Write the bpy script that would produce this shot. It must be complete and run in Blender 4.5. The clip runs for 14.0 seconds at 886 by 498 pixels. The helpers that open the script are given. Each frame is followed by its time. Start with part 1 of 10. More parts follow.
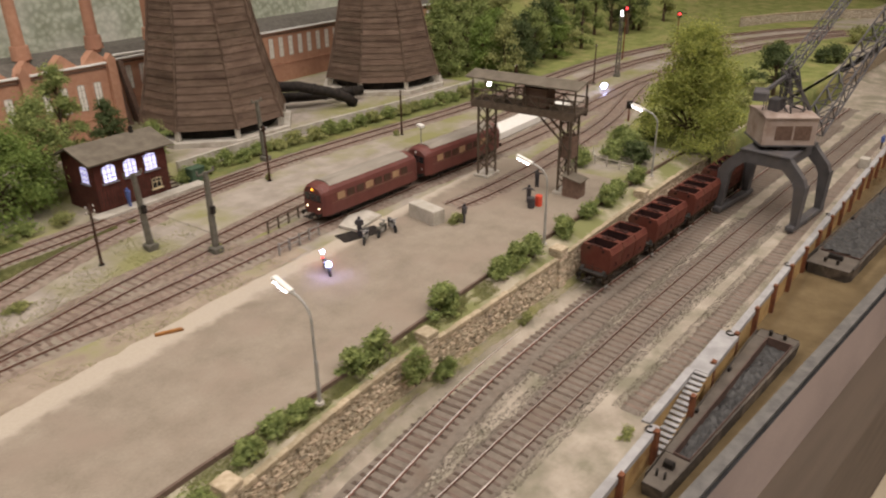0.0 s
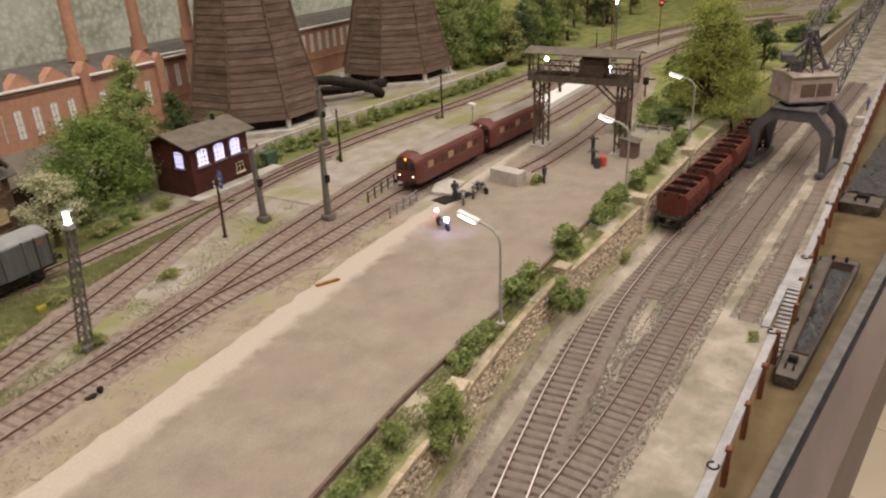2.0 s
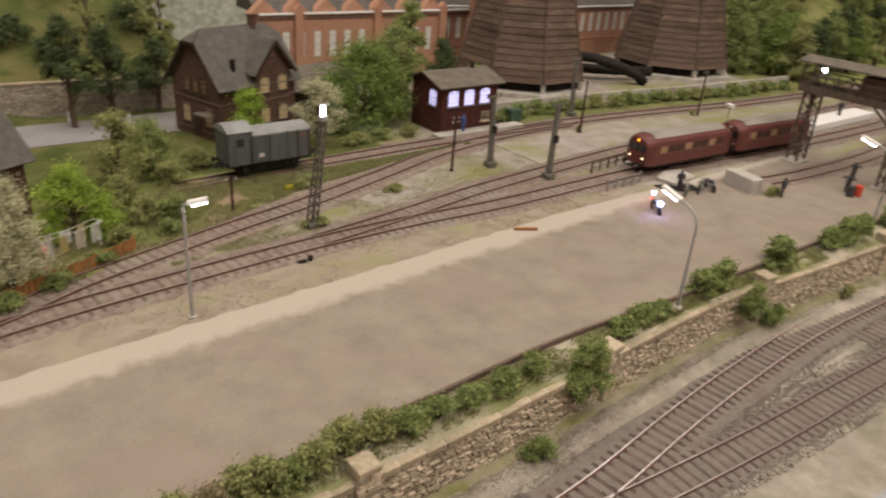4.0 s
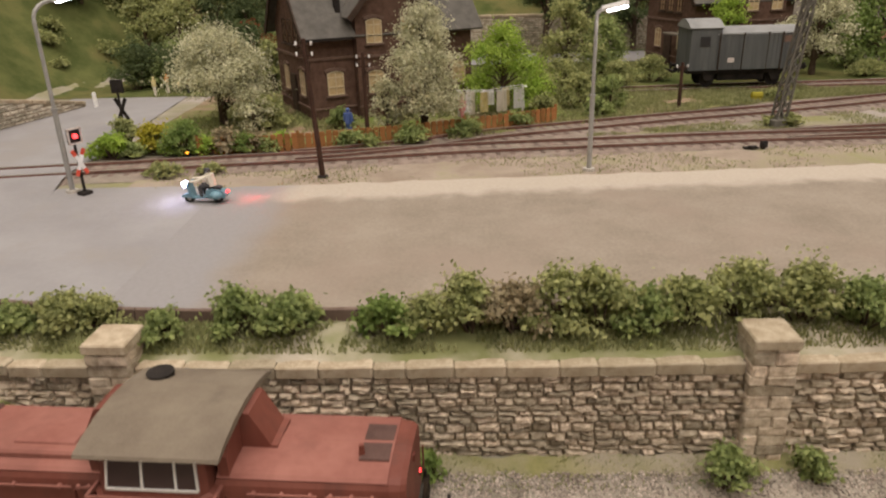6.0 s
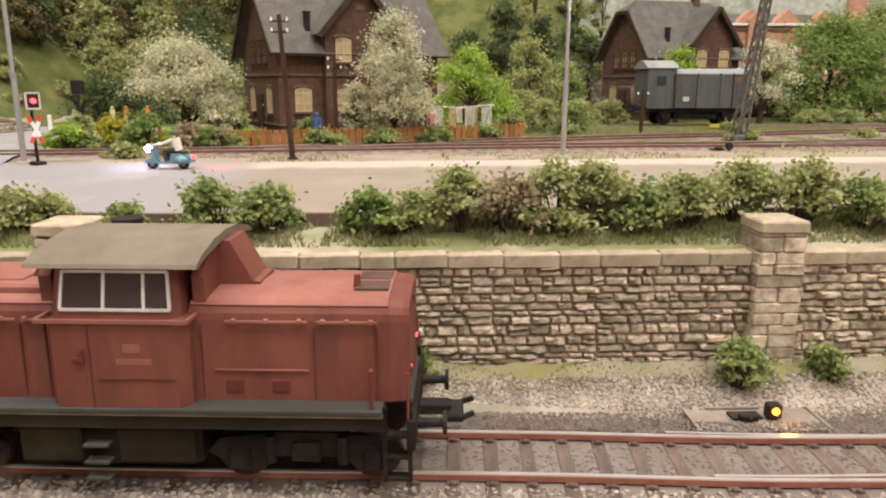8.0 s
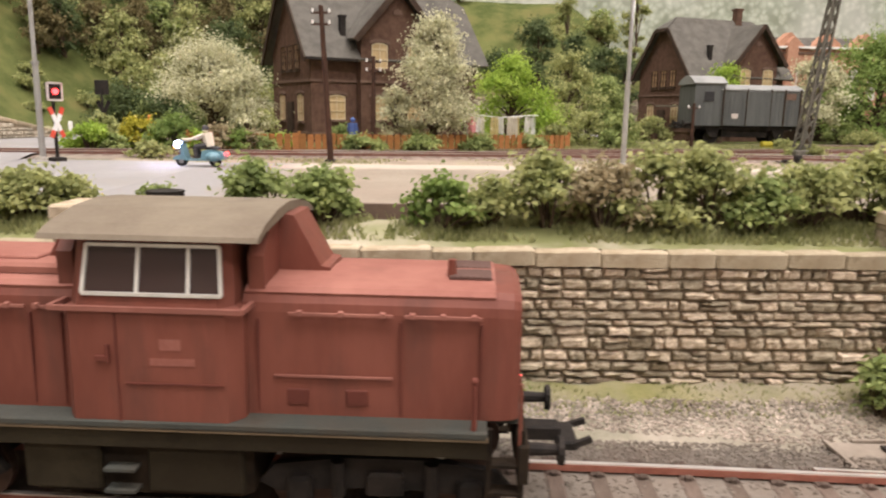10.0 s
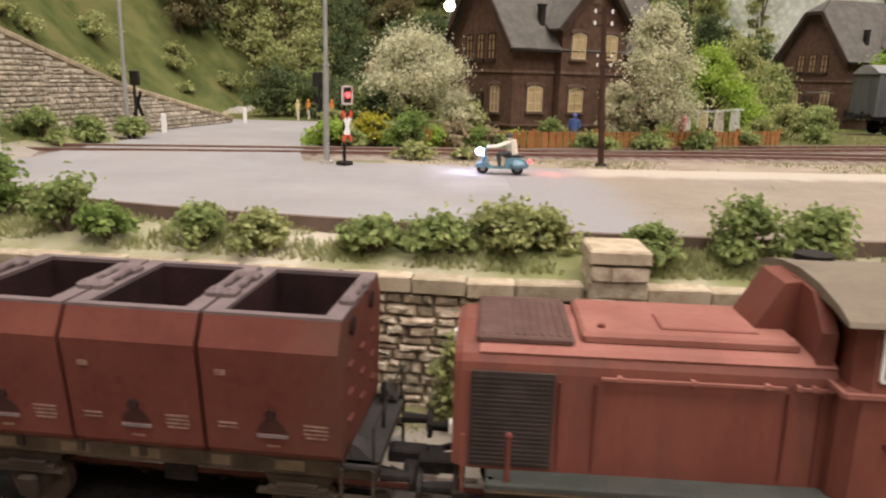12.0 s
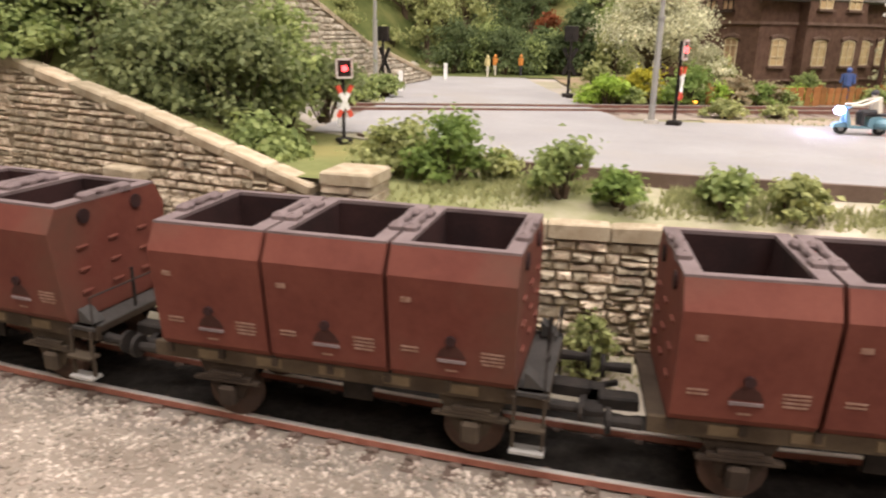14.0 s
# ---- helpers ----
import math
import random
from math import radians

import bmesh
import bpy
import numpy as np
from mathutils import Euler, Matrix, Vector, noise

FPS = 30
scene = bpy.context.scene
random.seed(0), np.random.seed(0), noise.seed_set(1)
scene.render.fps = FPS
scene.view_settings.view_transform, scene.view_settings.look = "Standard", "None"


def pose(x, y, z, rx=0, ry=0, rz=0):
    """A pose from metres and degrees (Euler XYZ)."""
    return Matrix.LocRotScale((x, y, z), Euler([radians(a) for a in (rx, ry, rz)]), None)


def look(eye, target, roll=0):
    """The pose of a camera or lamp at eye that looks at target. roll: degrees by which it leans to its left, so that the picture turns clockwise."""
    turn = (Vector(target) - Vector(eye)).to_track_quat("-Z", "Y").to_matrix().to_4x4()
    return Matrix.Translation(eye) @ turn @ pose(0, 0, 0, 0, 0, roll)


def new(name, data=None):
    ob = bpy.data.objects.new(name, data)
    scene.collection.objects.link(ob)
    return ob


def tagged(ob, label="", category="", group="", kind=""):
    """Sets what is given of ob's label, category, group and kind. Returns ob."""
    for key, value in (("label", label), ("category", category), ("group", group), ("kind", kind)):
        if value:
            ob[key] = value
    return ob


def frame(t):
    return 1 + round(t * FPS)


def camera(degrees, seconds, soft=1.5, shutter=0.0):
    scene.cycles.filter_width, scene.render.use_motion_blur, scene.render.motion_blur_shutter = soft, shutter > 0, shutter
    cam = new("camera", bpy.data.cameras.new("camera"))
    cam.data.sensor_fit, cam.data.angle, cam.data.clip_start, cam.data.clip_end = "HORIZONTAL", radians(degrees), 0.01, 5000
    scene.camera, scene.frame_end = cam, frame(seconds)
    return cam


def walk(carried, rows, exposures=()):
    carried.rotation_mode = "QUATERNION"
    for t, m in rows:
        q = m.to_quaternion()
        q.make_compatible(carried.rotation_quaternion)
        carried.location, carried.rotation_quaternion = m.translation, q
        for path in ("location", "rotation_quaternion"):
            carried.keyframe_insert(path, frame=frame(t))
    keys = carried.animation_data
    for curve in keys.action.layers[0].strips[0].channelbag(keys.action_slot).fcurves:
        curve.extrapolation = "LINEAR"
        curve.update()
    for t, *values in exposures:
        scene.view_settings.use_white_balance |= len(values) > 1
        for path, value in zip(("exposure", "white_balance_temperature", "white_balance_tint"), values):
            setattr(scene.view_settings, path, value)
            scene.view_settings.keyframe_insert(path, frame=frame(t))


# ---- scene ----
EXPOSURES = [(0.0, -0.15, 6500, 10), (2.0, -0.12, 6500, 10), (4.3, -0.3, 6560, 10), (5.5, -0.26, 6500, 10), (6.5, 0.08, 6450, 10), (7.0, 0.28, 6380, 10), (9.5, 0.64, 6200, 10), (10.5, 0.62, 6250, 11), (12.0, 0.38, 6250, 11), (13.0, 0.4, 6250, 11), (14.0, 0.8, 6250, 11)]
# The layout is a 1:87 model: lengths below are in metres of the full-size railway, and S brings them to true size.
S = 1 / 87.0
cam = camera(63.23, 14.0, soft=2.1, shutter=0.3)
# seconds, eye, yaw, pitch, roll
PATH = [
    (0, 1.775, -22.141, 23.533, -53.85, -25.24, -0.87),
    (0.5, -3.724, -20.181, 24.155, -54.01, -24.43, -0.96),
    (1, -7.819, -16.120, 24.007, -58.25, -23.92, -0.84),
    (1.5, -9.612, -14.736, 23.367, -60.47, -23.61, -1.58),
    (2, -10.513, -14.661, 21.724, -59.20, -24.32, -2.44),
    (2.2, -11.345, -14.868, 21.708, -57.91, -25.34, -2.64),
    (4.3, -11.176, -18.756, 19.346, -31.97, -25.67, 5.18),
    (4.5, -11.104, -18.005, 18.577, -26.71, -25.91, 5.05),
    (5, -9.155, -16.386, 14.723, -18.43, -24.38, 4.70),
    (5.5, -6.998, -14.376, 10.847, -4.88, -23.84, 3.73),
    (6, -6.470, -14.765, 8.378, 1.41, -22.05, -1.57),
    (6.5, -7.157, -15.463, 5.970, 1.07, -20.46, -0.85),
    (7, -7.697, -15.718, 4.218, -2.44, -16.29, 0.21),
    (7.2, -7.669, -15.875, 3.916, -2.55, -15.31, -0.34),
    (9.3, -7.435, -13.768, 2.006, -3.46, -10.91, 1.54),
    (9.5, -7.692, -13.613, 1.814, -3.23, -10.46, 1.52),
    (10, -8.815, -13.073, 1.965, -2.04, -10.88, 1.05),
    (10.5, -10.813, -12.828, 2.207, -0.69, -12.59, 0.65),
    (11, -13.042, -12.819, 2.664, -0.50, -12.99, 0.59),
    (11.5, -15.610, -12.593, 2.797, -0.38, -13.21, 1.16),
    (12, -18.108, -12.335, 3.085, -0.62, -13.54, 1.57),
    (12.5, -20.471, -12.139, 3.411, -0.83, -13.94, 1.84),
    (13, -23.068, -11.948, 2.918, 0.21, -14.56, 1.64),
    (13.5, -25.338, -11.489, 2.695, 1.26, -16.06, 1.17),
    (14, -27.625, -11.535, 2.888, 2.65, -17.06, 1.04),
]
walk(cam, [(t, pose(S * x, S * y, S * z, 90, 0, yaw) @ pose(0, 0, 0, pitch, 0, 0) @ pose(0, 0, 0, 0, 0, roll)) for t, x, y, z, yaw, pitch, roll in PATH], EXPOSURES)
# ---- end of walk ----

# ---- light ----
world = bpy.data.worlds.new("room_air")
scene.world = world
world.use_nodes = True
world.node_tree.nodes["Background"].inputs[0].default_value = (1.0, 0.908, 0.84, 1)
world.node_tree.nodes["Background"].inputs[1].default_value = 0.38


def area_lamp(name, x, y, z, sx, sy, watts, target, col=(1.0, 0.908, 0.842)):
    d = bpy.data.lights.new(name, "AREA")
    d.shape, d.size, d.size_y, d.energy, d.color = "RECTANGLE", sx, sy, watts, col
    ob = new(name, d)
    ob.matrix_world = look((x, y, z), target)
    return tagged(ob, "", "", "", "structure")


# unseen long ceiling lamps, assumed for the exhibition room, above the visitors' side
area_lamp("assumed_ceiling_lamp", 0.0, -0.55, 1.82, 3.0, 0.5, 45.0, (0.1, 0.15, 0))
area_lamp("assumed_ceiling_lamp", 0.3, 0.60, 1.85, 3.2, 0.5, 32.0, (0.3, 0.35, 0))
# added to brighten the tiled floor before the layout
area_lamp("assumed_ceiling_lamp", 0.9, -1.9, 1.85, 2.4, 0.4, 36.0, (0.9, -1.95, 0))


def spot_glow(name, x, y, z, watts, col, r=0.002):
    d = bpy.data.lights.new(name, "POINT")
    d.energy, d.color, d.shadow_soft_size = watts, col, r
    ob = new(name, d)
    ob.location = (S * x, S * y, S * z)
    return tagged(ob, "", "", "", "structure")


# ---- materials: coordinates in metres of the full-size railway ----
def nodes_of(m):
    return m.node_tree.nodes, m.node_tree.links


def rgb(c):
    return (c[0], c[1], c[2], 1.0)


def material(name, cols, scale=1.0, rough=0.8, bump=0.3, bscale=8.0, metal=0.0, fine=20.0, detail=6.0, stain=None,
             island=0.0, objrand=0.0, stretch=(1, 1, 1), spec=0.3, contrast=(0.35, 0.65), stain_scale=0.4, stain_at=(0.5, 0.7)):
    """Two colours mixed by a coarse and a fine noise, a third colour as stains, and a fine relief."""
    m = bpy.data.materials.new(name)
    m.use_nodes = True
    N, L = nodes_of(m)
    bsdf = N["Principled BSDF"]
    bsdf.inputs["Roughness"].default_value = rough
    bsdf.inputs["Metallic"].default_value = metal
    bsdf.inputs["Specular IOR Level"].default_value = spec
    tc = N.new("ShaderNodeTexCoord")
    mp = N.new("ShaderNodeMapping")
    mp.inputs["Scale"].default_value = [87.0 * s for s in stretch]
    L.new(tc.outputs["Object"], mp.inputs["Vector"])

    def noise_tex(sc, det=detail, rgh=0.6):
        n = N.new("ShaderNodeTexNoise")
        n.inputs["Scale"].default_value, n.inputs["Detail"].default_value, n.inputs["Roughness"].default_value = sc, det, rgh
        L.new(mp.outputs["Vector"], n.inputs["Vector"])
        return n.outputs["Fac"]

    def ramp(src, a, b):
        r = N.new("ShaderNodeMapRange")
        r.inputs["From Min"].default_value, r.inputs["From Max"].default_value = a, b
        L.new(src, r.inputs["Value"])
        return r.outputs["Result"]

    def mix(fac, a, b, mode="MIX"):
        x = N.new("ShaderNodeMix")
        x.data_type, x.blend_type = "RGBA", mode
        for key, v in ((0, fac), (6, a), (7, b)):
            if hasattr(v, "is_linked"):
                L.new(v, x.inputs[key])
            else:
                x.inputs[key].default_value = v
        return x.outputs[2]

    big, small = noise_tex(scale), noise_tex(fine, 4.0)
    fac = N.new("ShaderNodeMath")
    fac.operation = "ADD"
    L.new(ramp(big, *contrast), fac.inputs[0])
    half = N.new("ShaderNodeMath")
    half.operation = "MULTIPLY_ADD"
    L.new(small, half.inputs[0])
    half.inputs[1].default_value, half.inputs[2].default_value = 0.9, -0.45
    L.new(half.outputs[0], fac.inputs[1])
    fac.use_clamp = True
    col = mix(fac.outputs[0], rgb(cols[0]), rgb(cols[1]))
    if stain:
        col = mix(ramp(noise_tex(stain_scale), *stain_at), col, rgb(stain))
    if island or objrand:
        src = None
        if island:
            g = N.new("ShaderNodeNewGeometry")
            src, amt = g.outputs["Random Per Island"], island
        else:
            g = N.new("ShaderNodeObjectInfo")
            src, amt = g.outputs["Random"], objrand
        r = N.new("ShaderNodeMapRange")
        r.inputs["To Min"].default_value, r.inputs["To Max"].default_value = 1 - amt, 1 + amt
        L.new(src, r.inputs["Value"])
        hs = N.new("ShaderNodeHueSaturation")
        L.new(r.outputs[0], hs.inputs["Value"])
        L.new(col, hs.inputs["Color"])
        r2 = N.new("ShaderNodeMapRange")
        r2.inputs["To Min"].default_value, r2.inputs["To Max"].default_value = 0.5 + 0.02 * amt, 0.5 - 0.025 * amt
        L.new(src, r2.inputs["Value"])
        L.new(r2.outputs[0], hs.inputs["Hue"])
        col = hs.outputs["Color"]
    L.new(col, bsdf.inputs["Base Color"])
    if bump:
        b = N.new("ShaderNodeBump")
        b.inputs["Strength"].default_value, b.inputs["Distance"].default_value = bump, 0.0006
        L.new(noise_tex(bscale, 8.0, 0.7), b.inputs["Height"])
        L.new(b.outputs["Normal"], bsdf.inputs["Normal"])
    return m


def glow(name, col, strength):
    m = bpy.data.materials.new(name)
    m.use_nodes = True
    b = m.node_tree.nodes["Principled BSDF"]
    b.inputs["Base Color"].default_value = rgb(col)
    b.inputs["Emission Color"].default_value = rgb(col)
    b.inputs["Emission Strength"].default_value = strength
    return m


def glass(name, col=(0.02, 0.02, 0.022), rough=0.12):
    m = bpy.data.materials.new(name)
    m.use_nodes = True
    b = m.node_tree.nodes["Principled BSDF"]
    b.inputs["Base Color"].default_value, b.inputs["Roughness"].default_value = rgb(col), rough
    b.inputs["Specular IOR Level"].default_value = 0.6
    return m


M = {}
M["yard"] = material("yard_dust", [(0.192, 0.157, 0.121), (0.325, 0.278, 0.224)], 0.45, 0.95, 0.35, 6, fine=8, stain=(0.265, 0.212, 0.17), stain_scale=0.16, stain_at=(0.48, 0.7), spec=0.1, contrast=(0.15, 0.85))
M["asphalt"] = material("road_grey", [(0.235, 0.222, 0.22), (0.29, 0.276, 0.272)], 0.25, 0.75, 0.15, 8, fine=6, stain=(0.262, 0.24, 0.222), stain_scale=0.3, spec=0.25)
M["sand_low"] = material("quay_sand", [(0.285, 0.243, 0.196), (0.4, 0.348, 0.286)], 0.5, 0.95, 0.6, 9, fine=12, stain=(0.215, 0.196, 0.145), stain_scale=0.35, stain_at=(0.42, 0.62), spec=0.1)
M["ballast"] = material("ballast_grey", [(0.145, 0.121, 0.1), (0.225, 0.192, 0.162)], 2.2, 0.95, 0.8, 7, fine=11, contrast=(0.25, 0.75), stain=(0.17, 0.134, 0.108), stain_scale=0.5, spec=0.1)
M["ballast_brown"] = material("ballast_brown", [(0.165, 0.125, 0.1), (0.285, 0.225, 0.185)], 2.0, 0.95, 0.9, 7, fine=11, stain=(0.26, 0.23, 0.185), stain_scale=0.3, spec=0.1)
M["pebble"] = material("pebble_stone", [(0.22, 0.18, 0.145), (0.42, 0.362, 0.3)], 1.5, 0.9, 0.3, 20, island=0.4, spec=0.15)
M["grass"] = material("flock_grass", [(0.185, 0.185, 0.075), (0.3, 0.275, 0.12)], 0.5, 1.0, 0.9, 12, fine=14, stain=(0.34, 0.295, 0.22), stain_scale=0.28, stain_at=(0.4, 0.6), spec=0.05)
M["grass_green"] = material("flock_meadow", [(0.11, 0.127, 0.048), (0.2, 0.205, 0.082)], 0.4, 1.0, 0.9, 12, fine=14, stain=(0.255, 0.215, 0.085), stain_scale=0.22, stain_at=(0.5, 0.75), spec=0.05)
M["hill_grass"] = material("hillside_flock", [(0.062, 0.077, 0.024), (0.132, 0.14, 0.05)], 0.4, 1.0, 0.9, 12, fine=14, stain=(0.145, 0.125, 0.05), stain_scale=0.2, spec=0.05)
M["strip_soil"] = material("sandy_strip", [(0.36, 0.31, 0.235), (0.46, 0.405, 0.32)], 0.6, 0.95, 0.5, 10, fine=12, stain=(0.19, 0.195, 0.085), stain_scale=0.16, stain_at=(0.42, 0.56), spec=0.08)
M["slope_green"] = material("slope_flock", [(0.15, 0.172, 0.055), (0.26, 0.272, 0.1)], 0.4, 1.0, 0.9, 12, fine=14, stain=(0.3, 0.265, 0.12), stain_scale=0.2, spec=0.05)
M["gravel"] = material("track_field_gravel", [(0.27, 0.235, 0.2), (0.37, 0.325, 0.28)], 0.5, 0.95, 0.6, 9, fine=9, stain=(0.235, 0.225, 0.105), stain_scale=0.13, stain_at=(0.44, 0.62), spec=0.1)
M["verge"] = material("verge_soil", [(0.255, 0.203, 0.155), (0.345, 0.285, 0.225)], 0.6, 1.0, 0.5, 10, fine=9, stain=(0.255, 0.24, 0.125), stain_scale=0.3, stain_at=(0.5, 0.68), spec=0.05)
M["soil"] = material("garden_soil", [(0.20, 0.14, 0.09), (0.30, 0.22, 0.15)], 0.7, 1.0, 0.7, 10, stain=(0.16, 0.20, 0.05), stain_scale=0.25, stain_at=(0.4, 0.6), spec=0.05)
M["stone"] = material("wall_stone", [(0.32, 0.25, 0.17), (0.64, 0.54, 0.405)], 3.5, 0.9, 0.9, 14, fine=24, objrand=0.32, stain=(0.22, 0.178, 0.138), stain_scale=1.1, stain_at=(0.56, 0.72), spec=0.2)
M["stone_far"] = material("wall_stone_run", [(0.32, 0.25, 0.17), (0.64, 0.54, 0.405)], 3.5, 0.9, 0.9, 14, fine=24, island=0.32, stain=(0.22, 0.178, 0.138), stain_scale=1.1, stain_at=(0.56, 0.72), spec=0.2)
M["stone_grey"] = material("wing_wall_stone", [(0.34, 0.29, 0.22), (0.56, 0.5, 0.4)], 3.0, 0.9, 0.8, 14, fine=20, island=0.25, spec=0.2)
M["mortar"] = material("wall_mortar", [(0.22, 0.172, 0.12), (0.34, 0.275, 0.2)], 3.0, 1.0, 0.8, 16, spec=0.1)
M["cap"] = material("coping_stone", [(0.3, 0.238, 0.155), (0.5, 0.42, 0.305)], 2.2, 0.85, 0.6, 14, fine=18, objrand=0.18, stain=(0.235, 0.17, 0.1), stain_scale=1.1, stain_at=(0.52, 0.7), spec=0.2)
M["concrete"] = material("concrete", [(0.38, 0.35, 0.30), (0.50, 0.46, 0.41)], 1.0, 0.9, 0.4, 10, stain=(0.28, 0.25, 0.20), spec=0.2)
M["quay_cap"] = material("quay_coping", [(0.28, 0.27, 0.27), (0.38, 0.37, 0.37)], 1.0, 0.8, 0.3, 10, spec=0.25)
M["quay_wall"] = material("quay_wall", [(0.36, 0.23, 0.09), (0.46, 0.31, 0.14)], 0.7, 0.8, 0.4, 8, stain=(0.18, 0.09, 0.04), stain_scale=0.6, spec=0.2)
M["rust"] = material("rusty_iron", [(0.10, 0.035, 0.018), (0.20, 0.075, 0.035)], 2.0, 0.75, 0.4, 12, spec=0.3)
M["rail_side"] = material("rail_web", [(0.23, 0.083, 0.056), (0.33, 0.132, 0.093)], 2.0, 0.75, 0.3, 12, spec=0.25)
M["rail_old"] = material("old_rail_web", [(0.13, 0.062, 0.046), (0.2, 0.1, 0.075)], 2.0, 0.75, 0.3, 12, spec=0.25)
M["rail_worn"] = material("worn_rail_head", [(0.46, 0.4, 0.36), (0.6, 0.55, 0.51)], 1.5, 0.28, 0.0, metal=0.8)
M["rail_top"] = material("rail_head", [(0.64, 0.585, 0.545), (0.78, 0.735, 0.7)], 1.5, 0.34, 0.0, metal=0.7)
M["sleeper"] = material("sleeper_wood", [(0.12, 0.082, 0.065), (0.2, 0.147, 0.118)], 3.0, 0.85, 0.6, 14, stretch=(1, 0.3, 1), objrand=0.25, spec=0.2)
M["sleeper_near"] = material("sleeper_weathered", [(0.088, 0.062, 0.049), (0.155, 0.115, 0.092)], 3.0, 0.85, 0.6, 14, stretch=(1, 0.3, 1), objrand=0.22, spec=0.2)
M["loco_red"] = material("weathered_red_paint", [(0.135, 0.039, 0.0255), (0.185, 0.06, 0.041)], 0.5, 0.6, 0.12, 9, fine=6, stain=(0.115, 0.042, 0.03), stain_scale=1.1, stain_at=(0.5, 0.72), spec=0.3, stretch=(1.6, 1.6, 0.4))
M["loco_dark"] = material("shadow_red_paint", [(0.10, 0.030, 0.022), (0.14, 0.042, 0.03)], 1.0, 0.7, 0.0, spec=0.2)
M["wheel_dark"] = material("oily_wheel", [(0.035, 0.02, 0.014), (0.075, 0.04, 0.027)], 2.0, 0.7, 0.2, 12, spec=0.3)
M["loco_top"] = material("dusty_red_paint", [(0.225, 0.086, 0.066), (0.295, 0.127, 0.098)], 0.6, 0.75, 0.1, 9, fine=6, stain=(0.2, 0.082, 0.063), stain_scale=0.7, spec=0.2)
M["loco_roof"] = material("dusty_grey_roof", [(0.145, 0.115, 0.085), (0.205, 0.17, 0.125)], 0.7, 0.8, 0.1, 9, stain=(0.07, 0.055, 0.04), stain_scale=0.5, stain_at=(0.55, 0.8), spec=0.2)
M["loco_frame"] = material("frame_grime", [(0.013, 0.0095, 0.007), (0.027, 0.02, 0.0135)], 1.2, 0.85, 0.3, 12, stain=(0.036, 0.024, 0.015), stain_scale=0.6, spec=0.1)
M["tank_olive"] = material("olive_grime", [(0.021, 0.0165, 0.0105), (0.038, 0.031, 0.019)], 1.2, 0.9, 0.2, 12, stain=(0.014, 0.01, 0.007), stain_scale=0.6, spec=0.08)
M["walkway"] = material("walkway_grey", [(0.044, 0.046, 0.04), (0.07, 0.071, 0.062)], 1.0, 0.8, 0.2, 12, stain=(0.05, 0.04, 0.03), stain_scale=0.5, spec=0.15)
M["black"] = material("black_iron", [(0.009, 0.007, 0.006), (0.028, 0.022, 0.018)], 2.0, 0.75, 0.3, 12, spec=0.25)
M["vent_grey"] = material("dusty_vent", [(0.082, 0.046, 0.038), (0.12, 0.07, 0.058)], 2.0, 0.8, 0.2, 12, spec=0.15)
M["grille"] = material("louvre_dark", [(0.036, 0.027, 0.024), (0.06, 0.046, 0.04)], 2.0, 0.8, 0.3, 14, spec=0.15)
M["silver"] = material("window_frame_silver", [(0.62, 0.60, 0.56), (0.72, 0.70, 0.66)], 2.0, 0.4, 0.0, metal=0.4)
M["hopper"] = material("rust_red_wagon", [(0.098, 0.028, 0.02), (0.142, 0.046, 0.032)], 0.6, 0.7, 0.15, 10, fine=7, stain=(0.078, 0.04, 0.028), stain_scale=0.3, spec=0.15)
M["hopper_top"] = material("dusty_wagon_rim", [(0.12, 0.089, 0.088), (0.178, 0.136, 0.133)], 0.9, 0.8, 0.2, 10, spec=0.15)
M["scoop"] = material("dark_scoop", [(0.035, 0.014, 0.012), (0.06, 0.025, 0.02)], 0.8, 0.7, 0.2, 10, spec=0.15)
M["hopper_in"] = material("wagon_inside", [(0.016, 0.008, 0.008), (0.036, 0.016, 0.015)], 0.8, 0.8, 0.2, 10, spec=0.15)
M["letter"] = material("worn_lettering", [(0.15, 0.08, 0.056), (0.24, 0.15, 0.115)], 9.0, 0.8, 0.0, fine=30, spec=0.1)
M["letter_white"] = material("white_lettering", [(0.45, 0.38, 0.34), (0.60, 0.54, 0.50)], 9.0, 0.8, 0.0, fine=30, spec=0.1)
M["ochre_panel"] = material("ochre_panel", [(0.1, 0.072, 0.043), (0.15, 0.11, 0.068)], 3.0, 0.85, 0.1, 12, spec=0.1)
M["ochre_frame"] = material("ochre_frame", [(0.045, 0.032, 0.021), (0.08, 0.058, 0.038)], 1.5, 0.85, 0.3, 12, stain=(0.03, 0.021, 0.015), stain_scale=0.6, spec=0.12)
M["frame_brown"] = material("wagon_frame", [(0.026, 0.018, 0.013), (0.052, 0.037, 0.026)], 1.5, 0.85, 0.3, 12, stain=(0.062, 0.047, 0.032), stain_scale=0.5, spec=0.15)
M["brick"] = material("dark_brick", [(0.085, 0.048, 0.034), (0.135, 0.080, 0.058)], 3.0, 0.9, 0.3, 16, fine=18, spec=0.15)
M["brick_red"] = material("pale_red_brick", [(0.4, 0.215, 0.14), (0.47, 0.265, 0.18)], 2.0, 0.9, 0.2, 14, stain=(0.34, 0.18, 0.125), stain_scale=0.2, spec=0.1)
M["brick_trim"] = material("brick_band", [(0.13, 0.082, 0.062), (0.18, 0.12, 0.092)], 3.0, 0.9, 0.3, 14, spec=0.15)
M["slate"] = material("slate_roof", [(0.085, 0.078, 0.068), (0.125, 0.115, 0.10)], 1.5, 0.85, 0.4, 12, fine=12, spec=0.15)
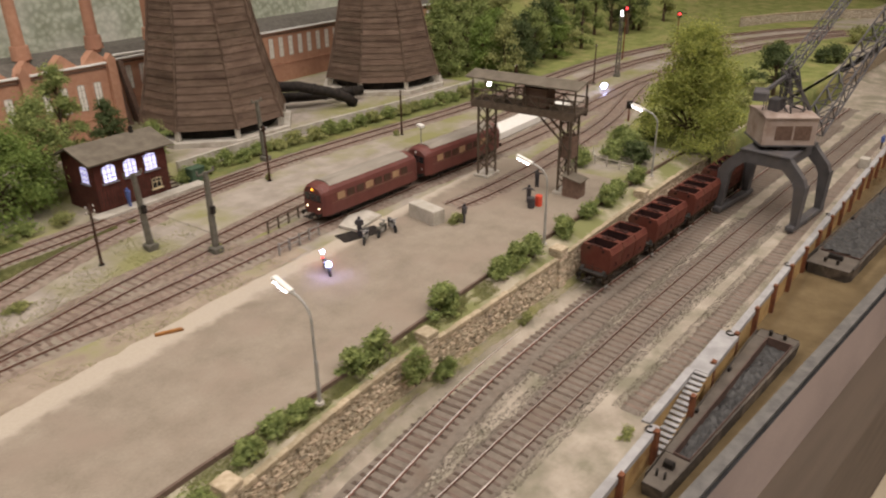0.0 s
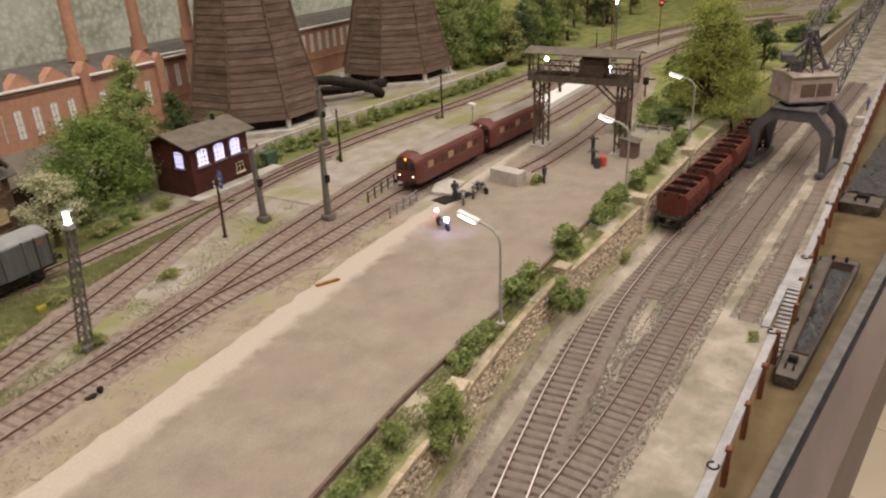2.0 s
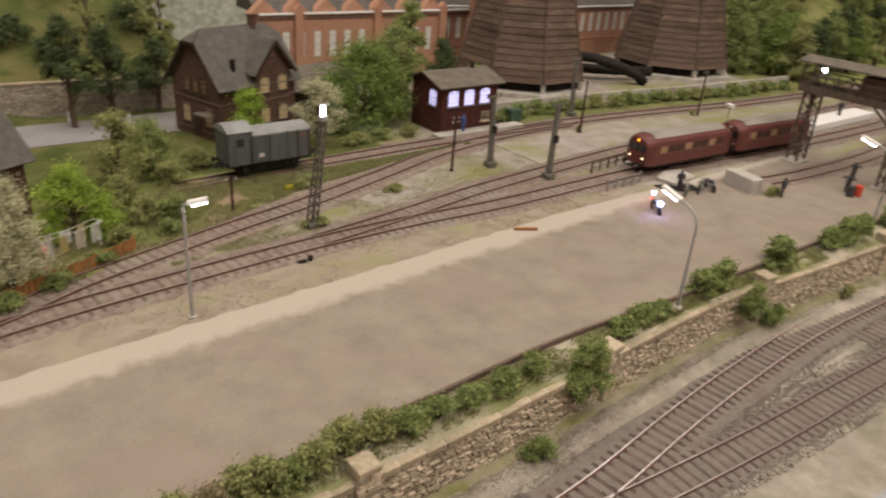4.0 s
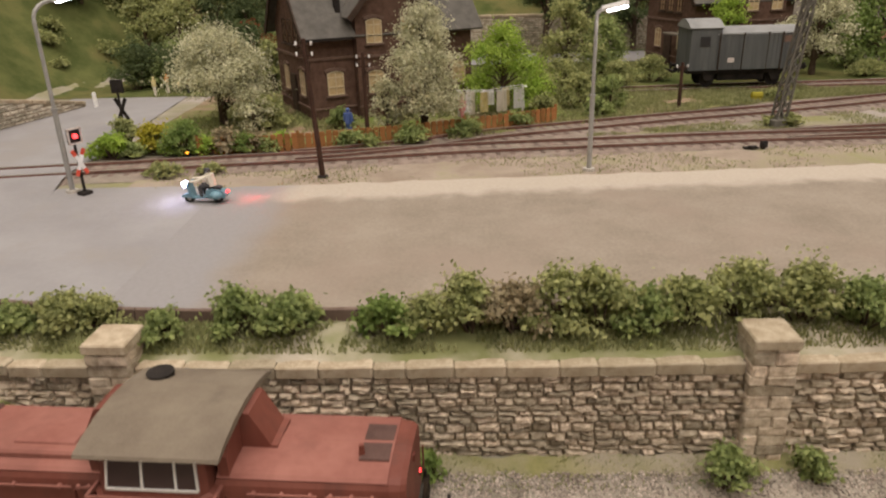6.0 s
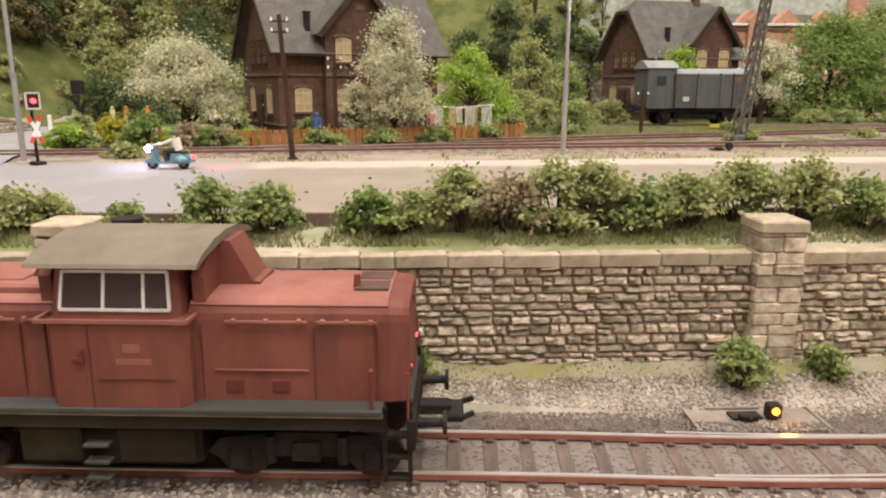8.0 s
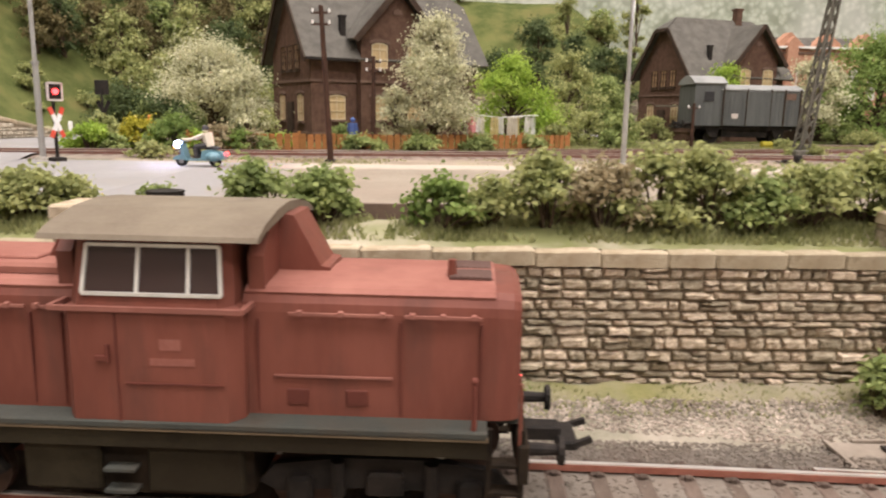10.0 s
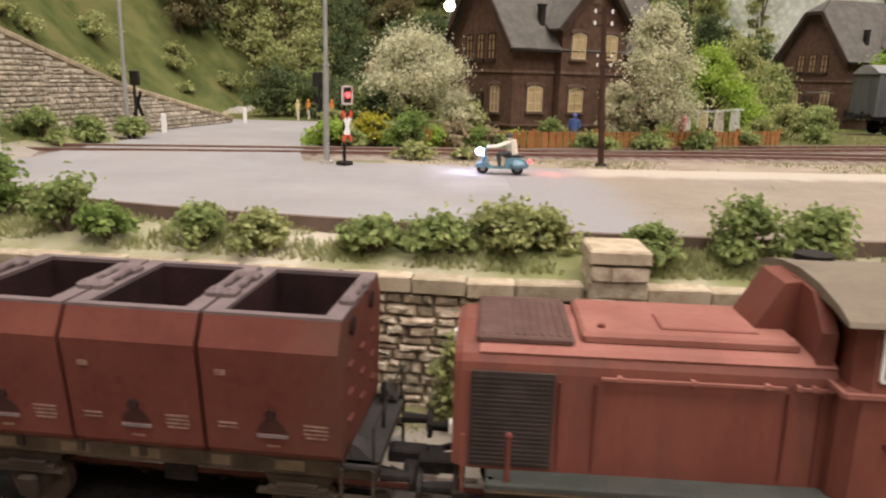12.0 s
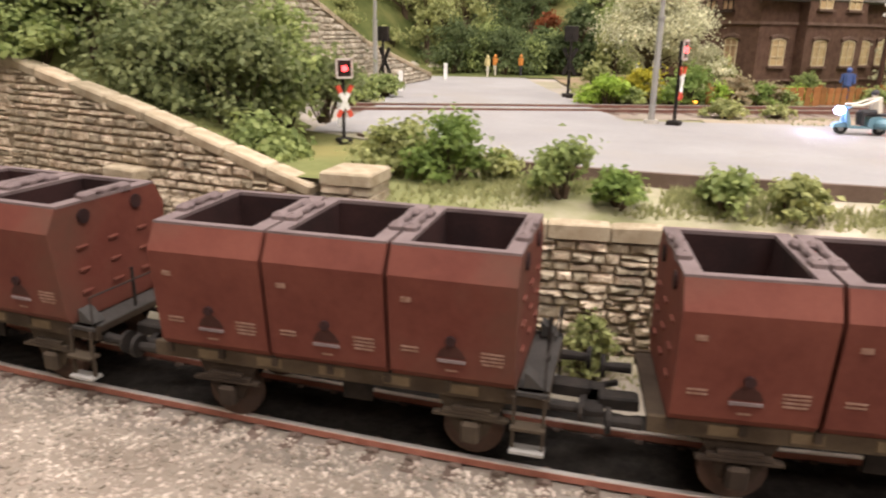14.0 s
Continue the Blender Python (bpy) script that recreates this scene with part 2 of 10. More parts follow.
M["dark_wood"] = material("dark_timber", [(0.035, 0.022, 0.015), (0.065, 0.042, 0.030)], 2.0, 0.8, 0.3, 14, spec=0.2)
M["tower"] = material("tower_boards", [(0.105, 0.072, 0.053), (0.172, 0.122, 0.092)], 0.8, 0.9, 0.5, 10, fine=12, stain=(0.085, 0.056, 0.042), stain_scale=0.4, stain_at=(0.46, 0.66), objrand=0.16, spec=0.1, stretch=(1, 1, 3))
M["pane_warm"] = material("curtained_pane", [(0.42, 0.30, 0.15), (0.55, 0.42, 0.24)], 2.5, 0.35, 0.0, fine=8, spec=0.4)
M["pane_dim"] = material("amber_pane", [(0.3, 0.185, 0.1), (0.4, 0.26, 0.155)], 1.5, 0.4, 0.0, spec=0.4)
M["pane_dark"] = glass("dark_pane")
M["pane_brown"] = glass("dull_brown_pane", (0.06, 0.03, 0.02), 0.25)
M["pane_lit"] = glow("lit_pane", (0.66, 0.64, 1.0), 1.7)
M["box_sash"] = material("white_sash_bar", [(0.16, 0.15, 0.17), (0.22, 0.21, 0.23)], 2.0, 0.6, 0.0, spec=0.3)
M["barge_deck"] = material("barge_deck", [(0.085, 0.071, 0.06), (0.13, 0.112, 0.095)], 0.8, 0.85, 0.2, 10, stain=(0.11, 0.09, 0.072), stain_scale=0.5, spec=0.15)
M["sash"] = material("cream_sash", [(0.55, 0.45, 0.28), (0.62, 0.52, 0.35)], 3.0, 0.6, 0.0, spec=0.3)
M["box_red"] = material("signal_box_boards", [(0.060, 0.018, 0.014), (0.095, 0.030, 0.022)], 1.5, 0.8, 0.3, 14, spec=0.2)
M["felt"] = material("roof_felt", [(0.115, 0.098, 0.078), (0.165, 0.142, 0.112)], 1.0, 0.9, 0.3, 12, spec=0.1)
M["car_red"] = material("railcar_red", [(0.1, 0.03, 0.025), (0.14, 0.045, 0.036)], 0.6, 0.5, 0.05, 9, stain=(0.11, 0.036, 0.028), stain_scale=0.5, spec=0.35)
M["car_roof"] = material("railcar_roof", [(0.215, 0.19, 0.16), (0.3, 0.27, 0.23)], 0.6, 0.75, 0.1, 9, stain=(0.16, 0.135, 0.11), stain_scale=0.4, stain_at=(0.5, 0.7), stretch=(0.4, 2, 1), spec=0.2)
M["van_grey"] = material("van_boards", [(0.075, 0.078, 0.076), (0.115, 0.118, 0.112)], 1.0, 0.75, 0.25, 12, stretch=(3, 3, 0.3), spec=0.2)
M["van_roof"] = material("van_roof", [(0.2, 0.2, 0.195), (0.27, 0.27, 0.26)], 0.8, 0.7, 0.1, 10, spec=0.2)
M["grey_post"] = material("grey_steel_post", [(0.30, 0.29, 0.27), (0.38, 0.37, 0.345)], 2.0, 0.5, 0.05, 10, metal=0.2)
M["pole_wood"] = material("creosoted_pole", [(0.035, 0.018, 0.012), (0.07, 0.036, 0.024)], 2.0, 0.8, 0.2, 14, spec=0.2)
M["mast"] = material("mast_grey", [(0.10, 0.092, 0.075), (0.155, 0.145, 0.12)], 2.0, 0.8, 0.2, 12, spec=0.2)
M["gantry"] = material("gantry_iron", [(0.075, 0.055, 0.040), (0.125, 0.095, 0.070)], 2.0, 0.8, 0.2, 12, spec=0.2)
M["crane_grey"] = material("crane_steel", [(0.07, 0.066, 0.07), (0.106, 0.1, 0.104)], 0.8, 0.65, 0.1, 10, stain=(0.1, 0.088, 0.082), stain_scale=0.5, spec=0.3)
M["crane_cabin"] = material("crane_cabin", [(0.33, 0.26, 0.225), (0.40, 0.325, 0.285)], 0.8, 0.7, 0.1, 10, stain=(0.25, 0.18, 0.145), stain_scale=0.5, spec=0.2)
M["white"] = material("white_paint", [(0.70, 0.68, 0.64), (0.78, 0.76, 0.72)], 2.0, 0.6, 0.0, spec=0.3)
M["red"] = material("signal_red", [(0.55, 0.06, 0.03), (0.62, 0.09, 0.05)], 2.0, 0.6, 0.0, spec=0.3)
M["fence_wood"] = material("orange_fence_wood", [(0.25, 0.11, 0.035), (0.36, 0.17, 0.06)], 2.0, 0.8, 0.3, 12, objrand=0.2, spec=0.2)
M["water"] = material("murky_water", [(0.125, 0.09, 0.048), (0.175, 0.13, 0.072)], 0.4, 0.1, 0.35, 2.2, spec=0.5)
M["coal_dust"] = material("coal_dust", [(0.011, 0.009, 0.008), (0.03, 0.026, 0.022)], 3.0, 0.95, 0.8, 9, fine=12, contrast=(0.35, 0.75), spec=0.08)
M["coal"] = material("coal_lumps", [(0.035, 0.034, 0.034), (0.095, 0.092, 0.09)], 3.0, 0.6, 0.3, 14, island=0.5, spec=0.4)
M["barge"] = material("barge_hull", [(0.05, 0.041, 0.034), (0.085, 0.071, 0.06)], 1.0, 0.75, 0.2, 10, stain=(0.20, 0.16, 0.12), stain_scale=0.6, spec=0.2)
M["barge_red"] = material("barge_hold", [(0.075, 0.048, 0.04), (0.115, 0.075, 0.062)], 1.0, 0.8, 0.2, 10, spec=0.2)
M["rim"] = material("layout_rim_board", [(0.1, 0.075, 0.065), (0.14, 0.106, 0.092)], 0.3, 0.55, 0.05, 6, stretch=(0.15, 1, 1), spec=0.3)
M["rim_black"] = material("rim_black_edge", [(0.012, 0.012, 0.013), (0.03, 0.03, 0.032)], 1.0, 0.5, 0.0, spec=0.3)
M["tile"] = material("floor_tile", [(0.76, 0.65, 0.48), (0.82, 0.72, 0.56)], 0.02, 0.35, 0.0, fine=0.1, spec=0.4)
M["grout"] = material("floor_grout", [(0.36, 0.29, 0.21), (0.42, 0.34, 0.26)], 0.1, 0.9, 0.0)
M["plaster"] = material("room_plaster", [(0.74, 0.71, 0.66), (0.8, 0.77, 0.72)], 0.02, 0.9, 0.0)
M["kerb"] = material("rusty_kerb_strip", [(0.115, 0.078, 0.06), (0.165, 0.115, 0.09)], 1.5, 0.8, 0.2, 12, spec=0.2)
M["scooter"] = material("turquoise_enamel", [(0.12, 0.235, 0.29), (0.165, 0.29, 0.35)], 3.0, 0.35, 0.0, spec=0.4)
M["tyre"] = material("tyre_black", [(0.02, 0.02, 0.02), (0.035, 0.035, 0.035)], 3.0, 0.8, 0.0)
M["fig_white"] = material("figure_white", [(0.66, 0.60, 0.50), (0.72, 0.66, 0.56)], 4.0, 0.6, 0.0)
M["fig_blue"] = material("figure_blue", [(0.06, 0.10, 0.28), (0.10, 0.15, 0.36)], 4.0, 0.6, 0.0)
M["fig_orange"] = material("figure_orange", [(0.60, 0.22, 0.04), (0.66, 0.28, 0.07)], 4.0, 0.6, 0.0)
M["fig_yellow"] = material("figure_yellow", [(0.60, 0.50, 0.22), (0.66, 0.56, 0.30)], 4.0, 0.6, 0.0)
M["fig_pink"] = material("figure_pink", [(0.55, 0.20, 0.20), (0.62, 0.28, 0.27)], 4.0, 0.6, 0.0)
M["fig_dark"] = material("figure_dark", [(0.035, 0.032, 0.035), (0.07, 0.065, 0.07)], 4.0, 0.6, 0.0)
M["bark"] = material("tree_bark", [(0.065, 0.045, 0.03), (0.12, 0.085, 0.06)], 4.0, 0.9, 0.6, 14, spec=0.1)
M["platform_dark"] = material("sooty_steel", [(0.024, 0.022, 0.02), (0.048, 0.042, 0.038)], 1.5, 0.7, 0.3, 12, spec=0.3)
M["loco_faint"] = material("faded_lettering", [(0.235, 0.088, 0.066), (0.27, 0.11, 0.085)], 8.0, 0.7, 0.0, spec=0.2)
M["cab_glass"] = glass("dusty_cab_glass", (0.04, 0.024, 0.022), 0.22)
M["canal_edge"] = material("canal_edge", [(0.10, 0.094, 0.09), (0.16, 0.15, 0.14)], 1.0, 0.8, 0.2, 10, spec=0.2)
M["tan_gravel"] = material("tan_gravel", [(0.185, 0.15, 0.12), (0.28, 0.235, 0.193)], 0.8, 0.95, 0.6, 9, fine=10, spec=0.1)
M["hose"] = material("grey_hose", [(0.2, 0.185, 0.17), (0.28, 0.265, 0.245)], 2.0, 0.7, 0.0)
M["lamp_on"] = glow("lamp_glow", (1.0, 0.95, 1.0), 14.0)
M["red_on"] = glow("red_lamp", (1.0, 0.05, 0.05), 4.0)
M["yellow_on"] = glow("amber_lamp", (1.0, 0.38, 0.03), 3.0)
M["blue_on"] = glow("blue_white_lamp", (0.45, 0.5, 1.0), 25.0)
M["warm_on"] = glow("warm_lamp", (1.0, 0.8, 0.5), 4.0)


def leaf_material(name, a, b, isl=0.22):
    m = material(name, [a, b], 1.2, 0.75, 0.0, fine=6, island=isl, spec=0.25)
    N, L = nodes_of(m)
    bsdf, out = N["Principled BSDF"], N["Material Output"]
    tr = N.new("ShaderNodeBsdfTranslucent")
    L.new(bsdf.inputs["Base Color"].links[0].from_socket, tr.inputs["Color"])
    sh = N.new("ShaderNodeMixShader")
    sh.inputs[0].default_value = 0.5
    L.new(bsdf.outputs[0], sh.inputs[1])
    L.new(tr.outputs[0], sh.inputs[2])
    L.new(sh.outputs[0], out.inputs["Surface"])
    return m


M["leaf_mid"] = leaf_material("leaves_mid_green", (0.2, 0.255, 0.085), (0.4, 0.45, 0.175), 0.28)
M["blade"] = leaf_material("static_grass", (0.255, 0.27, 0.11), (0.4, 0.395, 0.2))
M["leaf_olive"] = leaf_material("leaves_olive", (0.25, 0.275, 0.1), (0.48, 0.485, 0.215), 0.28)
M["leaf_fresh"] = leaf_material("leaves_fresh_green", (0.155, 0.23, 0.055), (0.3, 0.38, 0.115))
M["bin_green"] = material("bin_green", [(0.04, 0.075, 0.045), (0.065, 0.105, 0.065)], 2.0, 0.6, 0.05, 10, spec=0.3)
M["leaf_light"] = leaf_material("leaves_light_green", (0.25, 0.37, 0.05), (0.42, 0.54, 0.1))
M["leaf_dark"] = leaf_material("leaves_dark_green", (0.075, 0.105, 0.042), (0.155, 0.19, 0.08))
M["leaf_white"] = leaf_material("blossom_cream", (0.4, 0.4, 0.235), (0.74, 0.71, 0.5), 0.32)
M["leaf_rose"] = leaf_material("blossom_rose", (0.29, 0.235, 0.135), (0.48, 0.41, 0.26))
M["leaf_yellow"] = leaf_material("blossom_yellow", (0.36, 0.33, 0.03), (0.5, 0.44, 0.06))
M["leaf_red"] = leaf_material("leaves_russet", (0.17, 0.055, 0.022), (0.28, 0.095, 0.035))
M["leaf_brown"] = leaf_material("leaves_brownish", (0.13, 0.105, 0.045), (0.245, 0.205, 0.095), 0.28)
M["leaf_bush"] = leaf_material("leaves_scrub", (0.135, 0.165, 0.068), (0.29, 0.315, 0.145), 0.3)
M["leaf_willow"] = leaf_material("leaves_willow", (0.23, 0.27, 0.062), (0.45, 0.47, 0.14), 0.3)


def blend_in(m, other, axis_fn, noise_amt=0.9):
    """Let a second ground colour run into m beyond a soft, ragged line; axis_fn gives (kx, ky, offset, half width, noise scale)."""
    N, L = nodes_of(m)
    bsdf = N["Principled BSDF"]
    src = bsdf.inputs["Base Color"].links[0].from_socket
    mp = [n for n in N if n.bl_idname == "ShaderNodeMapping"][0]
    dot = N.new("ShaderNodeVectorMath")
    dot.operation = "DOT_PRODUCT"
    kx, ky, off, half, sc = axis_fn
    dot.inputs[1].default_value = (kx, ky, 0)
    L.new(mp.outputs["Vector"], dot.inputs[0])
    n = N.new("ShaderNodeTexNoise")
    n.inputs["Scale"].default_value, n.inputs["Detail"].default_value = sc, 6.0
    L.new(mp.outputs["Vector"], n.inputs["Vector"])
    add = N.new("ShaderNodeMath")
    add.operation = "MULTIPLY_ADD"
    L.new(n.outputs["Fac"], add.inputs[0])
    add.inputs[1].default_value = 2 * noise_amt
    L.new(dot.outputs["Value"], add.inputs[2])
    r = N.new("ShaderNodeMapRange")
    r.interpolation_type = "SMOOTHSTEP"
    r.inputs["From Min"].default_value, r.inputs["From Max"].default_value = off - half + noise_amt, off + half + noise_amt
    L.new(add.outputs[0], r.inputs["Value"])
    x = N.new("ShaderNodeMix")
    x.data_type = "RGBA"
    L.new(r.outputs[0], x.inputs[0])
    L.new(src, x.inputs[6])
    grain = N.new("ShaderNodeMix")
    grain.data_type = "RGBA"
    f = N.new("ShaderNodeTexNoise")
    f.inputs["Scale"].default_value, f.inputs["Detail"].default_value = 7.0, 5.0
    L.new(mp.outputs["Vector"], f.inputs["Vector"])
    L.new(f.outputs["Fac"], grain.inputs[0])
    grain.inputs[6].default_value, grain.inputs[7].default_value = rgb(other[0]), rgb(other[1])
    L.new(grain.outputs[2], x.inputs[7])
    L.new(x.outputs[2], bsdf.inputs["Base Color"])


# pale sand trodden into the yard's far side, and the road's grey running into its dust
blend_in(M["yard"], [(0.35, 0.3, 0.24), (0.48, 0.42, 0.35)], (-0.055, 1.0, 11.75, 0.55, 0.9), 0.8)
blend_in(M["yard"], [(0.235, 0.221, 0.218), (0.29, 0.275, 0.27)], (-1.0, 0.0, 13.2, 1.0, 0.5))


# ---- mesh helpers ----
def bm_new():
    return bmesh.new()


def quadbox(bm, c, s, rz=0.0, taper=1.0, bev=0.0):
    """A box round c with the sizes s, turned by rz degrees; taper narrows its top; bev chamfers its upright and top edges."""
    cx, cy, cz = c
    hx, hy, hz = s[0] / 2, s[1] / 2, s[2] / 2
    a = radians(rz)
    ca, sa = math.cos(a), math.sin(a)

    def ring(x, y, z):
        b = min(bev, x * 0.8, y * 0.8)
        pts = [(-x, -y), (x, -y), (x, y), (-x, y)] if b <= 0 else [(-x + b, -y), (x - b, -y), (x, -y + b), (x, y - b), (x - b, y), (-x + b, y), (-x, y - b), (-x, -y + b)]
        return [bm.verts.new((cx + px * ca - py * sa, cy + px * sa + py * ca, cz + z)) for px, py in pts]

    rings = [ring(hx, hy, -hz)]
    if bev > 0:
        rings.append(ring(hx * taper, hy * taper, hz - min(bev, hz)))
        rings.append(ring(hx * taper - bev, hy * taper - bev, hz))
    else:
        rings.append(ring(hx * taper, hy * taper, hz))
    n = len(rings[0])
    bm.faces.new(rings[0][::-1])
    for r0, r1 in zip(rings, rings[1:]):
        for i in range(n):
            bm.faces.new((r0[i], r0[(i + 1) % n], r1[(i + 1) % n], r1[i]))
    bm.faces.new(rings[-1])
    return bm


def rod(bm, p0, p1, r0, r1=None, n=8, caps=True):
    """A round bar from p0 to p1."""
    r1 = r0 if r1 is None else r1
    p0, p1 = Vector(p0), Vector(p1)
    d = (p1 - p0).normalized()
    u = d.orthogonal().normalized()
    v = d.cross(u)
    rings = []
    for p, r in ((p0, r0), (p1, r1)):
        rings.append([bm.verts.new(p + r * (math.cos(2 * math.pi * i / n) * u + math.sin(2 * math.pi * i / n) * v)) for i in range(n)])
    for i in range(n):
        bm.faces.new((rings[0][i], rings[0][(i + 1) % n], rings[1][(i + 1) % n], rings[1][i]))
    if caps:
        bm.faces.new(rings[0][::-1])
        bm.faces.new(rings[1])
    return bm


def beam(bm, p0, p1, w, h=None):
    """A square bar from p0 to p1."""
    h = w if h is None else h
    p0, p1 = Vector(p0), Vector(p1)
    d = (p1 - p0).normalized()
    up = Vector((0, 0, 1)) if abs(d.z) < 0.95 else Vector((0, 1, 0))
    u = d.cross(up).normalized()
    v = u.cross(d)
    rings = [[bm.verts.new(p + a * u * w / 2 + b * v * h / 2) for a, b in ((-1, -1), (1, -1), (1, 1), (-1, 1))] for p in (p0, p1)]
    for i in range(4):
        bm.faces.new((rings[0][i], rings[0][(i + 1) % 4], rings[1][(i + 1) % 4], rings[1][i]))
    bm.faces.new(rings[0][::-1])
    bm.faces.new(rings[1])
    return bm


def tube(bm, pts, r, n=8, r_end=None):
    """A bent pipe along pts."""
    pts = [Vector(p) for p in pts]
    rings = []
    for i, p in enumerate(pts):
        d = (pts[min(i + 1, len(pts) - 1)] - pts[max(i - 1, 0)]).normalized()
        u = d.cross(Vector((0.13, 0.31, 0.94))).normalized()
        v = d.cross(u)
        rr = r if r_end is None else r + (r_end - r) * i / (len(pts) - 1)
        rings.append([bm.verts.new(p + rr * (math.cos(2 * math.pi * k / n) * u + math.sin(2 * math.pi * k / n) * v)) for k in range(n)])
    for a, b in zip(rings, rings[1:]):
        for k in range(n):
            bm.faces.new((a[k], a[(k + 1) % n], b[(k + 1) % n], b[k]))
    bm.faces.new(rings[0][::-1])
    bm.faces.new(rings[-1])
    return bm


def prism(bm, prof, axis, a, b):
    """The outline prof, (u, v) pairs, drawn along an axis from a to b. axis x: u is y, v is z; axis y: u is x, v is z; axis z: u is x, v is y."""
    def at(u, v, w):
        return (w, u, v) if axis == "x" else (u, w, v) if axis == "y" else (u, v, w)

    r0, r1 = [bm.verts.new(at(u, v, a)) for u, v in prof], [bm.verts.new(at(u, v, b)) for u, v in prof]
    n = len(prof)
    for i in range(n):
        bm.faces.new((r0[i], r0[(i + 1) % n], r1[(i + 1) % n], r1[i]))
    bm.faces.new(r0[::-1])
    bm.faces.new(r1)
    return bm


def ball(bm, c, r, u=8, v=6, sz=1.0):
    bmesh.ops.create_uvsphere(bm, u_segments=u, v_segments=v, radius=r, matrix=Matrix.Translation(c) @ Matrix.Diagonal((1, 1, sz, 1)))
    return bm


def mesh_of(bm, name, smooth=False, fix=True):
    if fix:
        bmesh.ops.recalc_face_normals(bm, faces=bm.faces)
    me = bpy.data.meshes.new(name)
    bm.to_mesh(me)
    bm.free()
    me.transform(Matrix.Scale(S, 4))
    if smooth:
        for p in me.polygons:
            p.use_smooth = True
    return me


def thing(name, label, category, x, y, z, rz=0.0, group="", kind=""):
    """A top-level Empty at its base."""
    ob = new(name)
    ob.empty_display_size = 0.005
    ob.matrix_world = pose(S * x, S * y, S * z, 0, 0, rz)
    return tagged(ob, label, category, group, kind)


def part(name, bm, mat, parent=None, label="", smooth=False, at=None):
    """A bmesh as one mesh object under a thing or a part, or a top-level one."""
    ob = new(name, bm if isinstance(bm, bpy.types.Mesh) else mesh_of(bm, name, smooth))
    if not ob.data.materials:
        ob.data.materials.append(M[mat])
    if parent:
        ob.parent = parent
    if at is not None:
        ob.matrix_basis = at
    return tagged(ob, label) if label else ob


def piece(name, me, parent, x, y, z, rz=0.0, sc=(1, 1, 1), rx=0.0, ry=0.0):
    """One more object on a shared mesh."""
    ob = new(name, me)
    ob.parent = parent
    ob.matrix_basis = Matrix.LocRotScale((S * x, S * y, S * z), Euler((radians(rx), radians(ry), radians(rz))), sc)
    return ob


def shared(bm, name, mat, smooth=False):
    me = mesh_of(bm, name, smooth)
    me.materials.append(M[mat])
    return me


def place(p, rz, d):
    """The offset d turned by rz degrees, added to p."""
    a = radians(rz)
    return (p[0] + d[0] * math.cos(a) - d[1] * math.sin(a), p[1] + d[0] * math.sin(a) + d[1] * math.cos(a), p[2] + d[2])


def curve_at(pts, x):
    """Smooth y over x through the given points."""
    xs = [p[0] for p in pts]
    if x <= xs[0]:
        i = 0
    elif x >= xs[-1]:
        i = len(xs) - 2
    else:
        i = max(k for k in range(len(xs) - 1) if xs[k] <= x)
    (x0, y0), (x1, y1) = pts[i], pts[i + 1]

    def slope(k):
        a, b = pts[max(k - 1, 0)], pts[min(k + 1, len(pts) - 1)]
        return (b[1] - a[1]) / (b[0] - a[0])

    h = x1 - x0
    t = (x - x0) / h
    if t < 0 or t > 1:
        return y0 + slope(i) * (x - x0) if t < 0 else y1 + slope(i + 1) * (x - x1)
    m0, m1 = slope(i) * h, slope(i + 1) * h
    return (2 * t**3 - 3 * t**2 + 1) * y0 + (t**3 - 2 * t**2 + t) * m0 + (-2 * t**3 + 3 * t**2) * y1 + (t**3 - t**2) * m1


def sheet(name, x0, x1, nx, lo, hi, ny, z, mat, label, ragged=0.0, seed=0.0, kind="structure", category=""):
    """A ground sheet between the lines lo(x) and hi(x), at the height z(x, y), with ragged long edges."""
    verts, faces = [], []
    for i in range(nx + 1):
        x = x0 + (x1 - x0) * i / nx
        a, b = lo(x), hi(x)
        if ragged:
            a += ragged * (noise.noise((x * 0.8, seed, 0)) + 0.6 * noise.noise((x * 2.7, seed, 3)))
            b += ragged * (noise.noise((x * 0.8, seed, 7)) + 0.6 * noise.noise((x * 2.7, seed, 9)))
        for j in range(ny + 1):
            y = a + (b - a) * j / ny
            verts.append((S * x, S * y, S * z(x, y)))
    for i in range(nx):
        for j in range(ny):
            k = i * (ny + 1) + j
            faces.append((k, k + ny + 1, k + ny + 2, k + 1))
    me = bpy.data.meshes.new(name)
    me.from_pydata(verts, [], faces)
    me.materials.append(M[mat])
    for p in me.polygons:
        p.use_smooth = True
    return tagged(new(name, me), label, category or name.replace("_", " "), "", kind)


